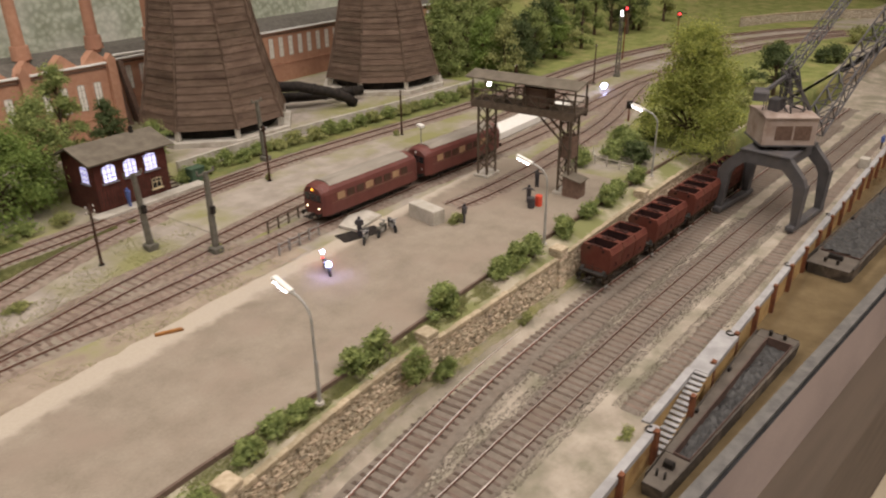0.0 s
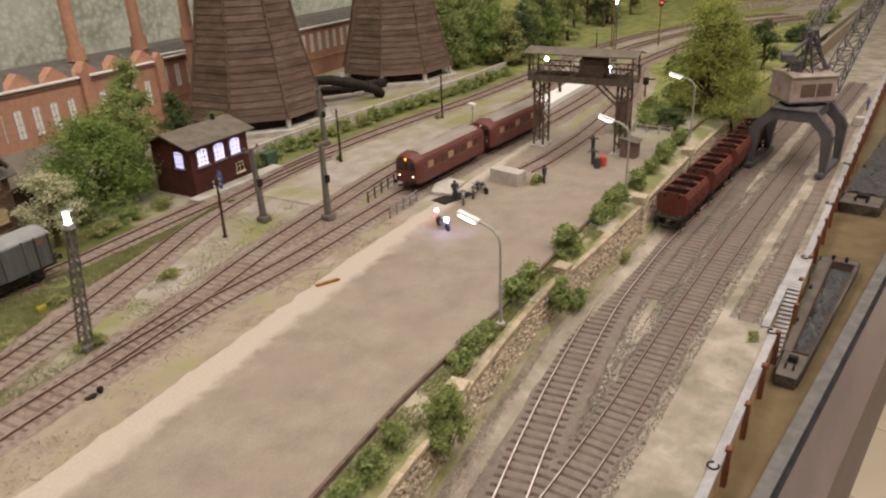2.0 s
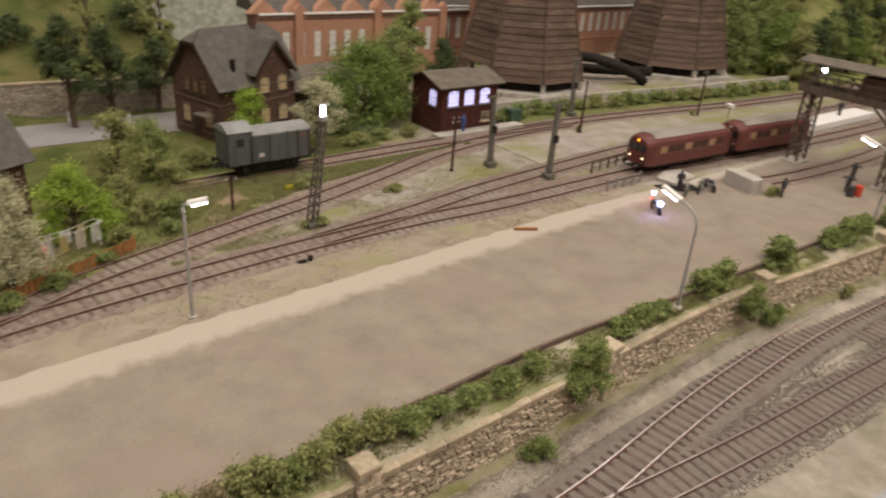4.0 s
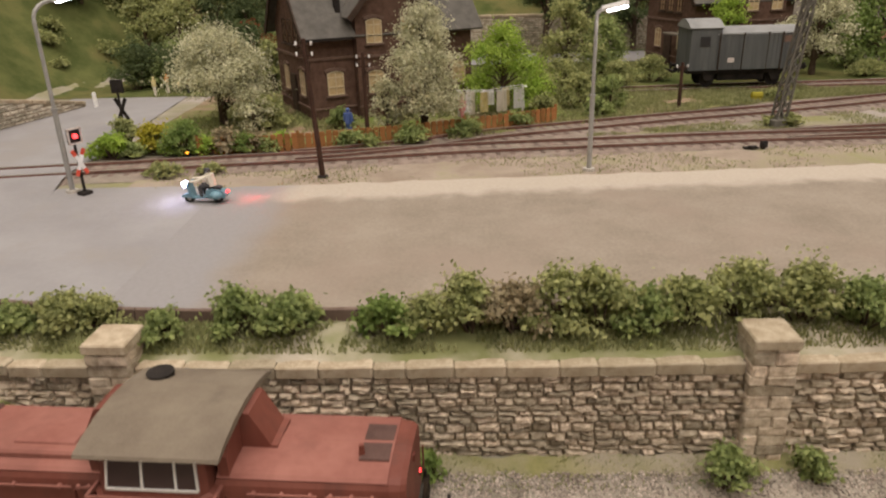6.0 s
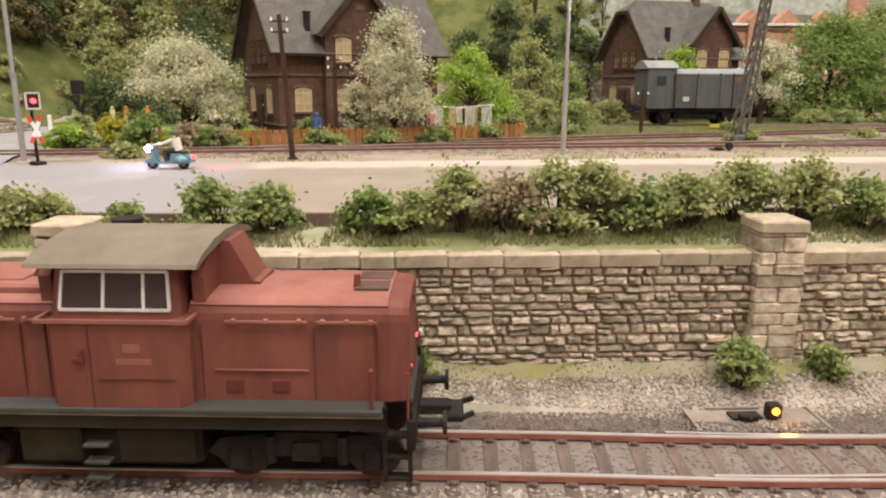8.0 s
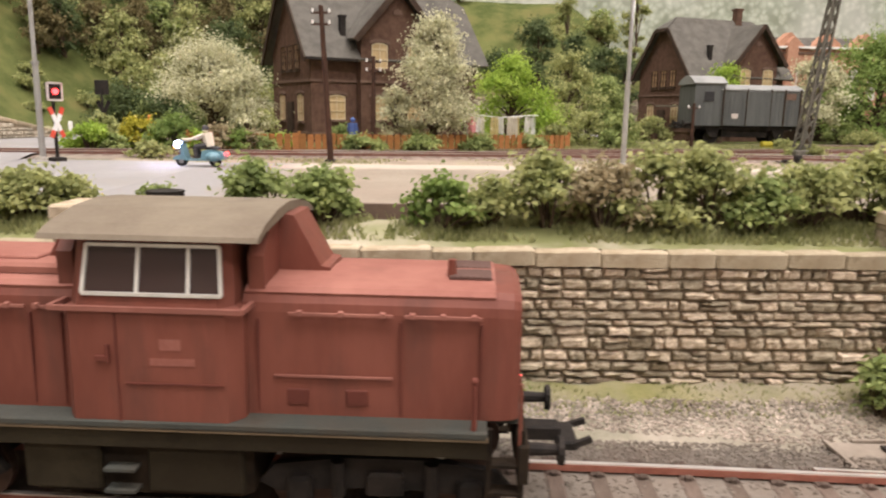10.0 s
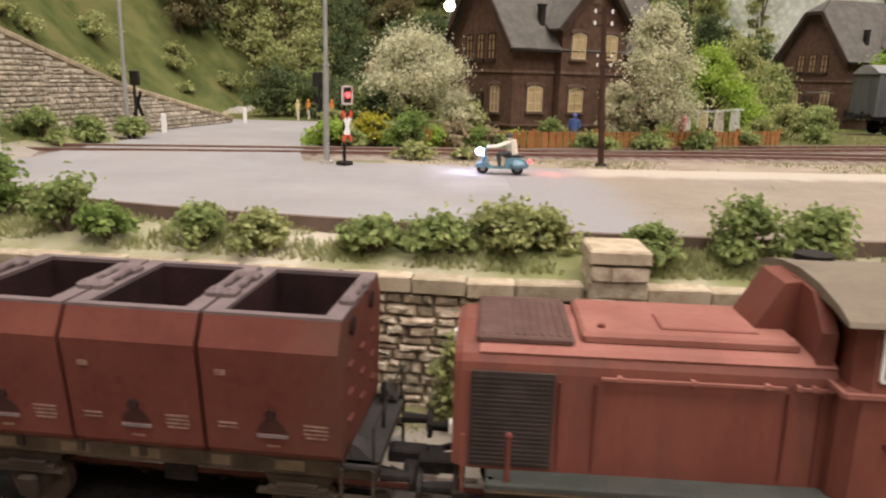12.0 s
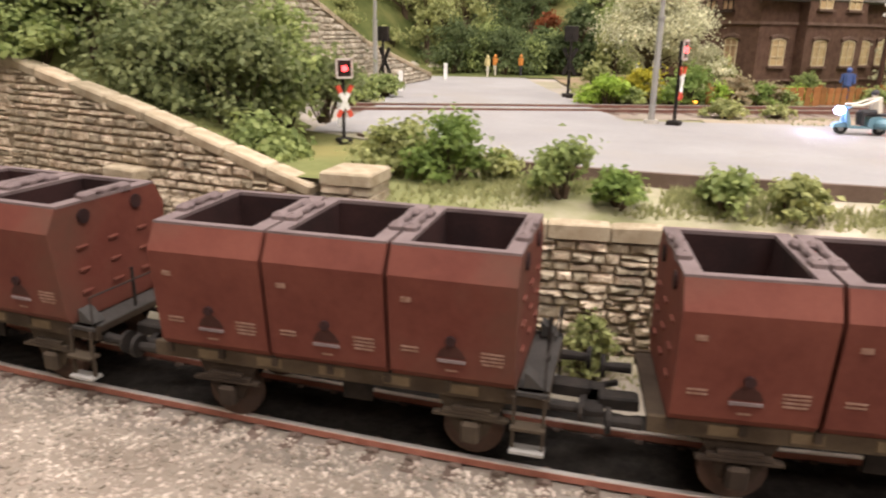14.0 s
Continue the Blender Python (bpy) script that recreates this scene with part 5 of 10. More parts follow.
    for s in (-1, 1):
        # window frame on the leaning band: bars and dark panes
        def on(u, z):
            t = (z - 2.98) / 0.88
            return (u, s * (cw * (0.985 - 0.125 * t) + 0.012), z)
        bm = bm_new()
        vs = [bm.verts.new(on(u, z)) for u, z in ((-0.26, 3.15), (1.40, 3.15), (1.36, 3.70), (-0.22, 3.70))]
        bm.faces.new(vs)
        vs2 = [bm.verts.new((v.co.x, v.co.y - s * 0.03, v.co.z)) for v in vs]
        bm.faces.new(vs2[::-1])
        win = part("cab_window", bm, "cab_glass", cab, "dusty cab window pane")
        bm = bm_new()
        for (u0, z0), (u1, z1) in (((-0.28, 3.135), (1.42, 3.135)), ((1.42, 3.135), (1.38, 3.715)), ((1.38, 3.715), (-0.24, 3.715)), ((-0.24, 3.715), (-0.28, 3.135)), ((0.39, 3.135), (0.40, 3.715)), ((1.02, 3.135), (1.01, 3.715))):
            p, q = on(u0, z0), on(u1, z1)
            beam(bm, (p[0], p[1] + s * 0.01, p[2]), (q[0], q[1] + s * 0.01, q[2]), 0.042)
        part("window_frame", bm, "silver", win, "silver window frame bars")
        bm = bm_new()
        quadbox(bm, (0.12, s * (cw + 0.004), 2.2), (0.02, 0.03, 1.4))
        beam(bm, (0.22, s * (cw + 0.01), 2.02), (1.42, s * (cw + 0.01), 2.02), 0.022)
        part("cab_door_joint", bm, "loco_dark", cab)
        bm = bm_new()
        beam(bm, (0.02, s * (cw + 0.04), 2.28), (0.02, s * (cw + 0.04), 2.52), 0.04)
        quadbox(bm, (-0.06, s * (cw + 0.03), 2.34), (0.16, 0.05, 0.06))
        part("door_handle", bm, "loco_dark", cab)
        for k, (x, z, w, h) in enumerate(((0.78, 2.52, 0.26, 0.14), (0.80, 2.30, 0.55, 0.09))):
            bm = bm_new()
            quadbox(bm, (x, s * (cw + 0.001), z), (w, 0.012, h))
            part("faded_lettering", bm, "loco_faint", cab)
        for d, e in ((-1, -5.28), (1, 5.02)):
            for z in (1.95, 2.95):
                if z < 2.5 or s < 0:
                    bm = bm_new()
                    quadbox(bm, (e * 1.004, s * 0.82 if z < 2.5 else 0, z), (0.1, 0.17, 0.17), bev=0.03)
                    part("headlamp", bm, "white" if d < 0 else "loco_dark", root, "small square white headlamp" if d < 0 else "unlit square headlamp")
    # red tail lamps at the short hood's end
    for y, z in ((-0.78, 1.98), (0.78, 1.98)):
        bm = bm_new()
        rod(bm, (5.0, y, z), (5.08, y, z), 0.05, 0.05, 10)
        part("tail_lamp", bm, "red_on", front, "lit red tail lamp")
    return root


build_loco()


bm = bm_new()
quadbox(bm, (0, 0, 0), (0.06, 0.24, 0.045), bev=0.012)
LEDGE = shared(bm, "end_ledge", "hopper")


def build_hopper(x, y, rz, label, near=True):
    """A flat wagon that carries three coal buckets."""
    root = thing("coal_bucket_wagon", label, "wagon", x, y, RAIL_LOW, rz, "coal bucket wagons")
    bot, top, crease = 1.33, 3.36, 2.97
    for i in range(3):
        cx = -1.93 + 1.93 * i
        L2, wb, wc, wt = 0.93, 1.22, 1.38, 1.16
        bm = bm_new()
        rows = [(wb - 0.1, bot), (wb, bot + 0.12), (wc, crease), (wt, top)]
        rings = [[bm.verts.new((cx + a * L2, b * w, z)) for a, b in ((-1, -1), (1, -1), (1, 1), (-1, 1))] for w, z in rows]
        iw, il = wt - 0.13, L2 - 0.24
        rings.append([bm.verts.new((cx + a * il, b * iw, top)) for a, b in ((-1, -1), (1, -1), (1, 1), (-1, 1))])
        for a, b in zip(rings[:-2], rings[1:-1]):
            for k in range(4):
                bm.faces.new((a[k], a[(k + 1) % 4], b[(k + 1) % 4], b[k]))
        bm.faces.new(rings[0][::-1])
        bucket = part("bucket", bm, "hopper", root)
        bm = bm_new()
        o = [bm.verts.new((cx + a * L2 * 1.004, b * wt * 1.004, top - 0.015)) for a, b in ((-1, -1), (1, -1), (1, 1), (-1, 1))]
        o2 = [bm.verts.new((cx + a * L2 * 1.004, b * wt * 1.004, top + 0.03)) for a, b in ((-1, -1), (1, -1), (1, 1), (-1, 1))]
        q = [bm.verts.new((cx + a * il, b * iw, top + 0.03)) for a, b in ((-1, -1), (1, -1), (1, 1), (-1, 1))]
        q2 = [bm.verts.new((cx + a * il, b * iw, top - 0.06)) for a, b in ((-1, -1), (1, -1), (1, 1), (-1, 1))]
        for k in range(4):
            n = (k + 1) % 4
            bm.faces.new((o[k], o[n], o2[n], o2[k]))
            bm.faces.new((o2[k], o2[n], q[n], q[k]))
            bm.faces.new((q[k], q[n], q2[n], q2[k]))
        part("bucket_rim", bm, "hopper_top" if near else "hopper", bucket, "dusty pinkish rim" if near else "")
        # lining much darker than the bucket's outside
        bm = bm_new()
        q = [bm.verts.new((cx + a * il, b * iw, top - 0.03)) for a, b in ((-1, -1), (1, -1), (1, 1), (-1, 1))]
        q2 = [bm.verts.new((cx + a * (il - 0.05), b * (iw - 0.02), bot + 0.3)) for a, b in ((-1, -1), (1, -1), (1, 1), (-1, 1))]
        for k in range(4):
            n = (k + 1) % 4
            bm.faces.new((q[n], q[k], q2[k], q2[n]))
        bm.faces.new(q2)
        ob = part("bucket_lining", mesh_of(bm, "bucket_lining", fix=False), "hopper_in", bucket, "near-black inside")
        for s in (-1, 1):
            # lifting lug recess as a flat darker plate, with its pin, lettering bars
            def on(u, z, out=0.008):
                t = (z - bot - 0.12) / (crease - bot - 0.12)
                return (cx + u, s * (wb + (wc - wb) * t + out), z)
            bm = bm_new()
            tri = [on(u, z, 0.005) for u, z in ((-0.22, 1.76), (0.22, 1.76), (0.16, 1.88), (0.05, 1.98), (-0.05, 1.98), (-0.16, 1.88))]
            lo_ = [bm.verts.new(p) for p in tri]
            hi_ = [bm.verts.new((p[0], p[1] - s * 0.03, p[2])) for p in tri]
            bm.faces.new(lo_)
            bm.faces.new(hi_[::-1])
            for k in range(6):
                bm.faces.new((lo_[k], lo_[(k + 1) % 6], hi_[(k + 1) % 6], hi_[k]))
            part("lifting_scoop", bm, "scoop", bucket)
            bm = bm_new()
            p = on(0, 2.05, 0.02)
            rod(bm, (p[0], p[1] - 0.04, p[2]), (p[0], p[1] + 0.03, p[2]), 0.075, 0.075, 10)
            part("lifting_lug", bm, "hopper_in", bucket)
            if near:
                bm = bm_new()
                quadbox(bm, on(0, 1.71, 0.014), (0.42, 0.03, 0.045))
                part("lug_edge", bm, "hopper_top", bucket)
                for u, z, w, h in ((-0.66, 2.62, 0.15, 0.08), (-0.62, 1.86, 0.26, 0.03), (-0.62, 1.80, 0.26, 0.03), (0.60, 1.90, 0.34, 0.03), (0.60, 1.84, 0.34, 0.03), (0.60, 1.78, 0.34, 0.03), (0.60, 1.72, 0.30, 0.03), (0.0, 1.55, 0.18, 0.03)):
                    bm = bm_new()
                    quadbox(bm, on(u, z, 0.003), (w, 0.012, h))
                    part("lettering_bar", bm, "letter", bucket)
        for d in (-1, 1):
            bm = bm_new()
            e = cx + d * (L2 - 0.08)
            for s in (-0.42, 0.42):
                quadbox(bm, (e, s, top + 0.06), (0.22, 0.30, 0.14), bev=0.04)
            rod(bm, (e, -0.5, top + 0.09), (e, 0.5, top + 0.09), 0.06)
            quadbox(bm, (e, 0, top + 0.05), (0.14, 0.2, 0.16), bev=0.03)
            part("hinge_bar", bm, "hopper_top" if near else "scoop", bucket)
    for d in (-1, 1):
        for s in (-0.62, 0.62):
            bm = bm_new()
            rod(bm, (d * 2.85, s, 3.12), (d * 2.9, s, 3.12), 0.13, 0.13, 12)
            part("end_socket", bm, "hopper_in", root, "round dark lifting socket")
        for s in (-0.72, 0.0, 0.72):
            for z in (1.8, 2.2, 2.6):
                if near:
                    piece("end_ledge", LEDGE, root, d * 2.872, s, z)
    # underframe
    for s in (-1, 1):
        bm = bm_new()
        quadbox(bm, (0.12, s * 1.05, 1.19), (6.44, 0.09, 0.24))
        part("sole_bar", bm, "ochre_frame", root, "mud-brown sole bar")
    bm = bm_new()
    quadbox(bm, (0.12, 0, 1.24), (6.44, 2.0, 0.10))
    part("floor_plate", bm, "frame_brown", root)
    for k in range(7):
        bm = bm_new()
        quadbox(bm, (-2.8 + 0.93 * k, 0, 1.25), (0.1, 2.3, 0.16))
        part("cross_beam", bm, "frame_brown", root)
    if near:
        for k in range(5):
            for s in (-1, 1):
                bm = bm_new()
                quadbox(bm, (-2.1 + 1.05 * k, s * 1.10, 1.20), (0.42, 0.02, 0.15))
                part("frame_plate", bm, "ochre_panel", root, "pale worn lettering panel")
    for ax in (-1.85, 2.2):
        wheelset(root, ax, 0.47)
        for s in (-1, 1):
            bm = bm_new()
            prism(bm, [(ax - 0.55, 1.1), (ax + 0.55, 1.1), (ax + 0.22, 0.42), (ax - 0.22, 0.42)], "y", s * 0.98 - 0.03, s * 0.98 + 0.03)
            quadbox(bm, (ax, s * 1.06, 0.52), (0.30, 0.2, 0.32), bev=0.05)
            for k in range(3):
                quadbox(bm, (ax, s * 1.05, 0.76 + 0.06 * k), (1.15 - 0.28 * k, 0.12, 0.05))
            part("axle_guard", bm, "frame_brown", root)
    bm = bm_new()
    rod(bm, (-0.5, 0.3, 0.85), (0.7, 0.3, 0.85), 0.2, 0.2, 10)
    quadbox(bm, (0.2, -0.5, 0.7), (0.5, 0.06, 0.5))
    beam(bm, (-1.9, 0.95, 0.45), (2.2, 0.95, 0.45), 0.06)
    part("brake_gear", bm, "black", root)
    # brakeman's platform
    bm = bm_new()
    quadbox(bm, (3.1, 0, 1.28), (0.46, 2.3, 0.06))
    part("end_platform", bm, "platform_dark", root)
    for s in (-1, 1):
        bm = bm_new()
        prism(bm, [(2.98, 1.36), (3.26, 1.36), (3.06, 1.56), (2.98, 1.6)], "y", s * 0.95 - 0.14, s * 0.95 + 0.14)
        part("platform_plate", bm, "platform_dark", root, "dark slanting steel plate")
        for z in (0.42, 0.8):
            bm = bm_new()
            quadbox(bm, (3.08, s * 1.2, z), (0.5, 0.24, 0.045))
            part("foot_step", bm, "hose" if z < 0.5 else "frame_brown", root)
        for u in (2.86, 3.3):
            bm = bm_new()
            beam(bm, (u, s * 1.2, 0.4), (u, s * 1.2, 1.27), 0.045)
            part("step_hanger", bm, "frame_brown", root)
    bm = bm_new()
    rod(bm, (3.28, -1.1, 1.3), (3.28, -1.1, 1.85), 0.016)
    rod(bm, (3.28, 1.1, 1.3), (3.28, 1.1, 1.85), 0.016)
    rod(bm, (3.28, -1.1, 1.85), (3.28, 1.1, 1.85), 0.016)
    rod(bm, (3.2, 0.0, 1.3), (3.2, 0.0, 2.05), 0.03)
    part("platform_rail", bm, "black", root)
    buffers(root, -3.15, -1)
    buffers(root, 3.34, 1)
    return root


HOP = "rust-red wagon with three open coal buckets, weathered and empty"
build_hopper(-22.0, -2.02, -6.9, HOP)
build_hopper(-29.55, -0.5, -11.7, HOP)
build_hopper(-36.9, 1.45, -16.5, HOP)
for i in range(4):
    x = 51.9 + 7.55 * i
    y = curve_at(T1, x)
    build_hopper(x, y, 180 + math.degrees(math.atan((curve_at(T1, x + 1) - curve_at(T1, x - 1)) / 2)), HOP, near=False)


# ---- sloping walls ----
def sloping_wall(name, pts, label, mat_run="stone_far", foot=None, thick=0.7, seed=1):
    """A rubble wall along pts of (x, y, top, foot), with coping slabs that follow its slope."""
    root = thing(name, label, "wall", 0, 0, 0, kind="structure")
    r = random.Random(seed)
    run = Run()
    bm = bm_new()
    bmc = None
    for (x0, y0, t0, f0), (x1, y1, t1, f1) in zip(pts, pts[1:]):
        ln = math.hypot(x1 - x0, y1 - y0)
        a = math.degrees(math.atan2(y1 - y0, x1 - x0))
        nx, ny = -(y1 - y0) / ln, (x1 - x0) / ln
        rows = [[bm.verts.new((x + o * nx, y + o * ny, z)) for o, z in ((0.10, f), (0.10, t), (thick, t), (thick, f))] for x, y, t, f in ((x0, y0, t0 - 0.1, f0 - 0.3), (x1, y1, t1 - 0.1, f1 - 0.3))]
        for k in range(4):
            bm.faces.new((rows[0][k], rows[0][(k + 1) % 4], rows[1][(k + 1) % 4], rows[1][k]))
        bm.faces.new(rows[0][::-1])
        bm.faces.new(rows[1])
        for u, z, w, h in courses(ln, min(f0, f1) - 0.1, max(t0, t1), r):
            if u > ln:
                continue
            s = u / ln
            if z + h / 2 > t0 + (t1 - t0) * s - 0.05:
                continue
            run.add(r.randrange(12), (x0 + (x1 - x0) * s + 0.1 * nx, y0 + (y1 - y0) * s + 0.1 * ny, z), a, (w - 0.03, 0.9, h - 0.03))
        n = max(1, round(ln / 1.1))
        for i in range(n):
            s = (i + 0.5) / n
            bmc = bm_new()
            quadbox(bmc, (0, 0, 0), (ln / n / math.cos(math.atan2(t1 - t0, ln)) - 0.03, thick * 0.78, 0.22), bev=0.05)
            sl = math.degrees(math.atan2(t1 - t0, ln))
            ob = part("coping_slab", bmc, "cap", root)
            ob.matrix_basis = Matrix.Translation((S * (x0 + (x1 - x0) * s + 0.3 * nx), S * (y0 + (y1 - y0) * s + 0.3 * ny), S * (t0 + (t1 - t0) * s))) @ Euler((0, 0, radians(a))).to_matrix().to_4x4() @ Euler((0, radians(-sl), 0)).to_matrix().to_4x4()
    part("wall_core", bm, "mortar", root)
    run.finish("stone_courses", mat_run, root)
    return root


sloping_wall("ramp_wall", [(-44.5, 8.6, 3.3, -3.5), (-39.5, 6.2, 2.0, -3.5), (-35.1, 4.2, 0.92, -3.5), (-31.0, 2.5, -0.3, -3.4)], "rubble-stone ramp wall with a sloping pale coping", seed=3)
sloping_wall("wing_wall", [(-36.5, 9.0, 6.4, -0.2), (-34.7, 13.75, 4.85, -0.2), (-33.8, 17.5, 3.65, -0.2), (-32.7, 22.2, 2.2, -0.2), (-30.4, 31.6, 0.25, -0.3)], "grey rubble-stone wing wall beside the side road", "stone_grey", seed=4)
sloping_wall("road_wall", [(-24, 56.6, 3.2, 0.0), (-4.2, 55.6, 3.2, 0.0), (8.2, 54.6, 3.2, 0.0), (20, 54.6, 3.2, 0.0)], "pale stone retaining wall behind the houses", "stone_grey", seed=6)


def bridge_portal():
    root = thing("bridge_portal", "dark iron bridge above the road's stone wing wall", "bridge", -39, 13.6, 5.4, 12, kind="structure")
    for z, h in ((0.0, 1.1),):
        bm = bm_new()
        quadbox(bm, (0, 0, z), (9, 0.4, h))
        for k in range(9):
            quadbox(bm, (-4 + k, -0.25, z), (0.12, 0.15, h))
        part("girder", bm, "black", root)
    bm = bm_new()
    quadbox(bm, (0, 1.8, 0.5), (9, 3.6, 0.2))
    part("deck", bm, "rust", root)


bridge_portal()


# ---- quay ----
def build_quay():
    root = thing("quay_wall", "rusty yellow-brown quay wall with grey coping and sheet piles", "quay", 0, 0, 0, kind="structure")
    # the wall steps back between x 35.6 and 48.2 to make room for the stairs
    for x0, x1, back in ((-70, 35.6, 0.0), (35.6, 42.4, 0.62), (48.2, 240, 0.0)):
        for nm, o0, o1, z0, z1, mat in (("quay_face", -0.05, 0.6, -7.4, -3.85, "quay_wall"), ("quay_coping", -0.14, 0.36, -3.85, -3.45, "quay_cap")):
            bm = bm_new()
            n = max(1, int((x1 - x0) / 10))
            rows = []
            for i in range(n + 1):
                x = x0 + (x1 - x0) * i / n
                rows.append([bm.verts.new((x, quay_y(x) + back + o, z)) for o, z in ((o0, z0), (o0, z1), (o1, z1), (o1, z0))])
            for a, b in zip(rows, rows[1:]):
                for k in range(4):
                    bm.faces.new((a[k], a[(k + 1) % 4], b[(k + 1) % 4], b[k]))
            bm.faces.new(rows[0])
            bm.faces.new(rows[-1][::-1])
            part(nm, bm, mat, root)
    bm = bm_new()
    prism(bm, [(-0.22, 0.0), (0.22, 0.0), (0.16, -0.30), (-0.16, -0.30)], "z", -7.3, -3.3)
    me = shared(bm, "sheet_pile", "rust")
    for i in range(32):
        x = 8.6 + 4.4 * i
        piece("sheet_pile", me, root, x, quay_y(x) - (0.42 if 35.8 < x < 42.6 else 0.05), 0, -3.3)
    # stairs down to the water, with their landing
    for i in range(16):
        x = 36.0 + 0.42 * i
        bm = bm_new()
        quadbox(bm, (x, quay_y(x) + 0.06, -5.6 + 0.135 * i), (0.34, 0.9, 0.10), -3.3, bev=0.015)
        part("stair_step", bm, "quay_cap", root)
    bm = bm_new()
    beam(bm, (35.9, quay_y(35.9) - 0.34, -5.85), (42.4, quay_y(42.4) - 0.34, -3.78), 0.12, 0.34)
    part("stair_string", bm, "quay_wall", root)
    bm = bm_new()
    quadbox(bm, (45.3, quay_y(45.3) + 0.28, -3.66), (5.85, 1.3, 0.4), -3.3, bev=0.03)
    part("landing", bm, "quay_cap", root, "grey landing slab")
    bm = bm_new()
    quadbox(bm, (45.3, quay_y(45.3) + 0.3, -5.6), (5.7, 1.2, 3.5), -3.3)
    part("landing_base", bm, "quay_wall", root)
    bm = bm_new()
    tube(bm, [(0.28 * math.cos(a), 0.28 * math.sin(a), 0.06) for a in [2 * math.pi * k / 14 for k in range(13)]], 0.05, 6)
    me = shared(bm, "mooring_ring", "black")
    for x in (20.2, 35.0, 48.0, 61.5, 75):
        piece("mooring_ring", me, root, x, quay_y(x) + 0.18, -3.45)


build_quay()
sheet("water", -90, 280, 40, lambda x: rim_y(x) + 1.0, lambda x: quay_y(x) + 0.1, 3, lambda x, y: -5.75, "water", "murky brown canal water with a few bright ripples", category="water")


def build_barge(x, y, rz, ln, w, label, h=0.9, walk=0.42, hold0=3.2, hold1=1.2, fill=-0.25, bow=1.0):
    """A flat barge: hull, side decks round a deep hold, coal in it, bollards and windlasses."""
    root = thing("barge", label, "barge", x, y, -5.75, rz)

    def add(name, bm, mat, parent, label="", smooth=False):
        for v in bm.verts:
            v.co.y *= 1 - (1 - bow) * (0.5 - v.co.x / ln)
        return part(name, bm, mat, parent, label, smooth)

    prof = [(-ln / 2, -w * 0.42), (-ln / 2 + 0.6, -w / 2), (ln / 2 - 0.6, -w / 2), (ln / 2, -w * 0.42), (ln / 2, w * 0.42), (ln / 2 - 0.6, w / 2), (-ln / 2 + 0.6, w / 2), (-ln / 2, w * 0.42)]
    u0, u1, v0, v1 = -ln / 2 + hold0, ln / 2 - hold1, -w / 2 + 0.30, w / 2 - walk * w
    bm = bm_new()
    lo = [bm.verts.new((u * 0.985, v * 0.95, -0.3)) for u, v in prof]
    hi = [bm.verts.new((u, v, h)) for u, v in prof]
    for k in range(8):
        bm.faces.new((lo[k], lo[(k + 1) % 8], hi[(k + 1) % 8], hi[k]))
    add("hull", bm, "barge", root)
    for nm, c, sz in (("side_deck", ((u0 + u1) / 2, (v1 + w / 2) / 2, h - 0.05), (u1 - u0, w / 2 - v1, 0.1)), ("side_deck", ((u0 + u1) / 2, (v0 - w / 2) / 2, h - 0.05), (u1 - u0, v0 + w / 2, 0.1)),
                      ("end_deck", ((u0 - ln / 2) / 2, 0, h - 0.05), (hold0 - 0.1, w * 0.9, 0.1)), ("end_deck", ((u1 + ln / 2) / 2, 0, h - 0.05), (hold1 - 0.1, w * 0.9, 0.1))):
        bm = bm_new()
        quadbox(bm, c, sz, bev=0.02)
        add(nm, bm, "barge_deck", root, "dusty grey-brown deck")
    for k, (p, q) in enumerate((((u0, v0), (u1, v0)), ((u0, v1), (u1, v1)), ((u0, v0), (u0, v1)), ((u1, v0), (u1, v1)))):
        bm = bm_new()
        beam(bm, (p[0], p[1], h * 0.5 - 0.1), (q[0], q[1], h * 0.5 - 0.1), 0.08, h + 0.5)
        add("hold_plate", bm, "barge_red", root, "rust-brown hold side")
    for p, q in (((-ln / 2 + 0.6, -w / 2), (ln / 2 - 0.6, -w / 2)), ((-ln / 2 + 0.6, w / 2), (ln / 2 - 0.6, w / 2))):
        bm = bm_new()
        beam(bm, (p[0], p[1] * 0.985, h + 0.05), (q[0], q[1] * 0.985, h + 0.05), 0.09, 0.16)
        add("bulwark", bm, "barge", root)
    nx, ny = int(ln * 2.2), max(5, int((v1 - v0) * 3.5))
    r = random.Random(int(x))
    bm = bm_new()
    grid = [[bm.verts.new((u0 + (u1 - u0) * i / nx, v0 + (v1 - v0) * j / ny, h + fill + 0.30 * noise.noise((i * 0.22, j * 0.3, x)) + r.uniform(0, 0.20))) for j in range(ny + 1)] for i in range(nx + 1)]
    for i in range(nx):
        for j in range(ny):
            bm.faces.new((grid[i][j], grid[i + 1][j], grid[i + 1][j + 1], grid[i][j + 1]))
    add("coal_load", bm, "coal", root, "loose heap of grey-black coal", smooth=False)
    for u in (-ln / 2 + 1.0, ln / 2 - 0.6):
        for v in (-0.5, 0.5):
            bm = bm_new()
            rod(bm, (u, v, h), (u, v, h + 0.4), 0.12, 0.15, 8)
            add("bollard", bm, "black", root)
    bm = bm_new()
    rod(bm, (-ln / 2 + 2.0, -0.55, h + 0.3), (-ln / 2 + 2.0, 0.55, h + 0.3), 0.2, 0.2, 10)
    quadbox(bm, (-ln / 2 + 2.0, 0, h + 0.15), (0.35, 1.2, 0.25))
    add("windlass", bm, "black", root)
    for u in (-ln * 0.12, ln * 0.16):
        bm = bm_new()
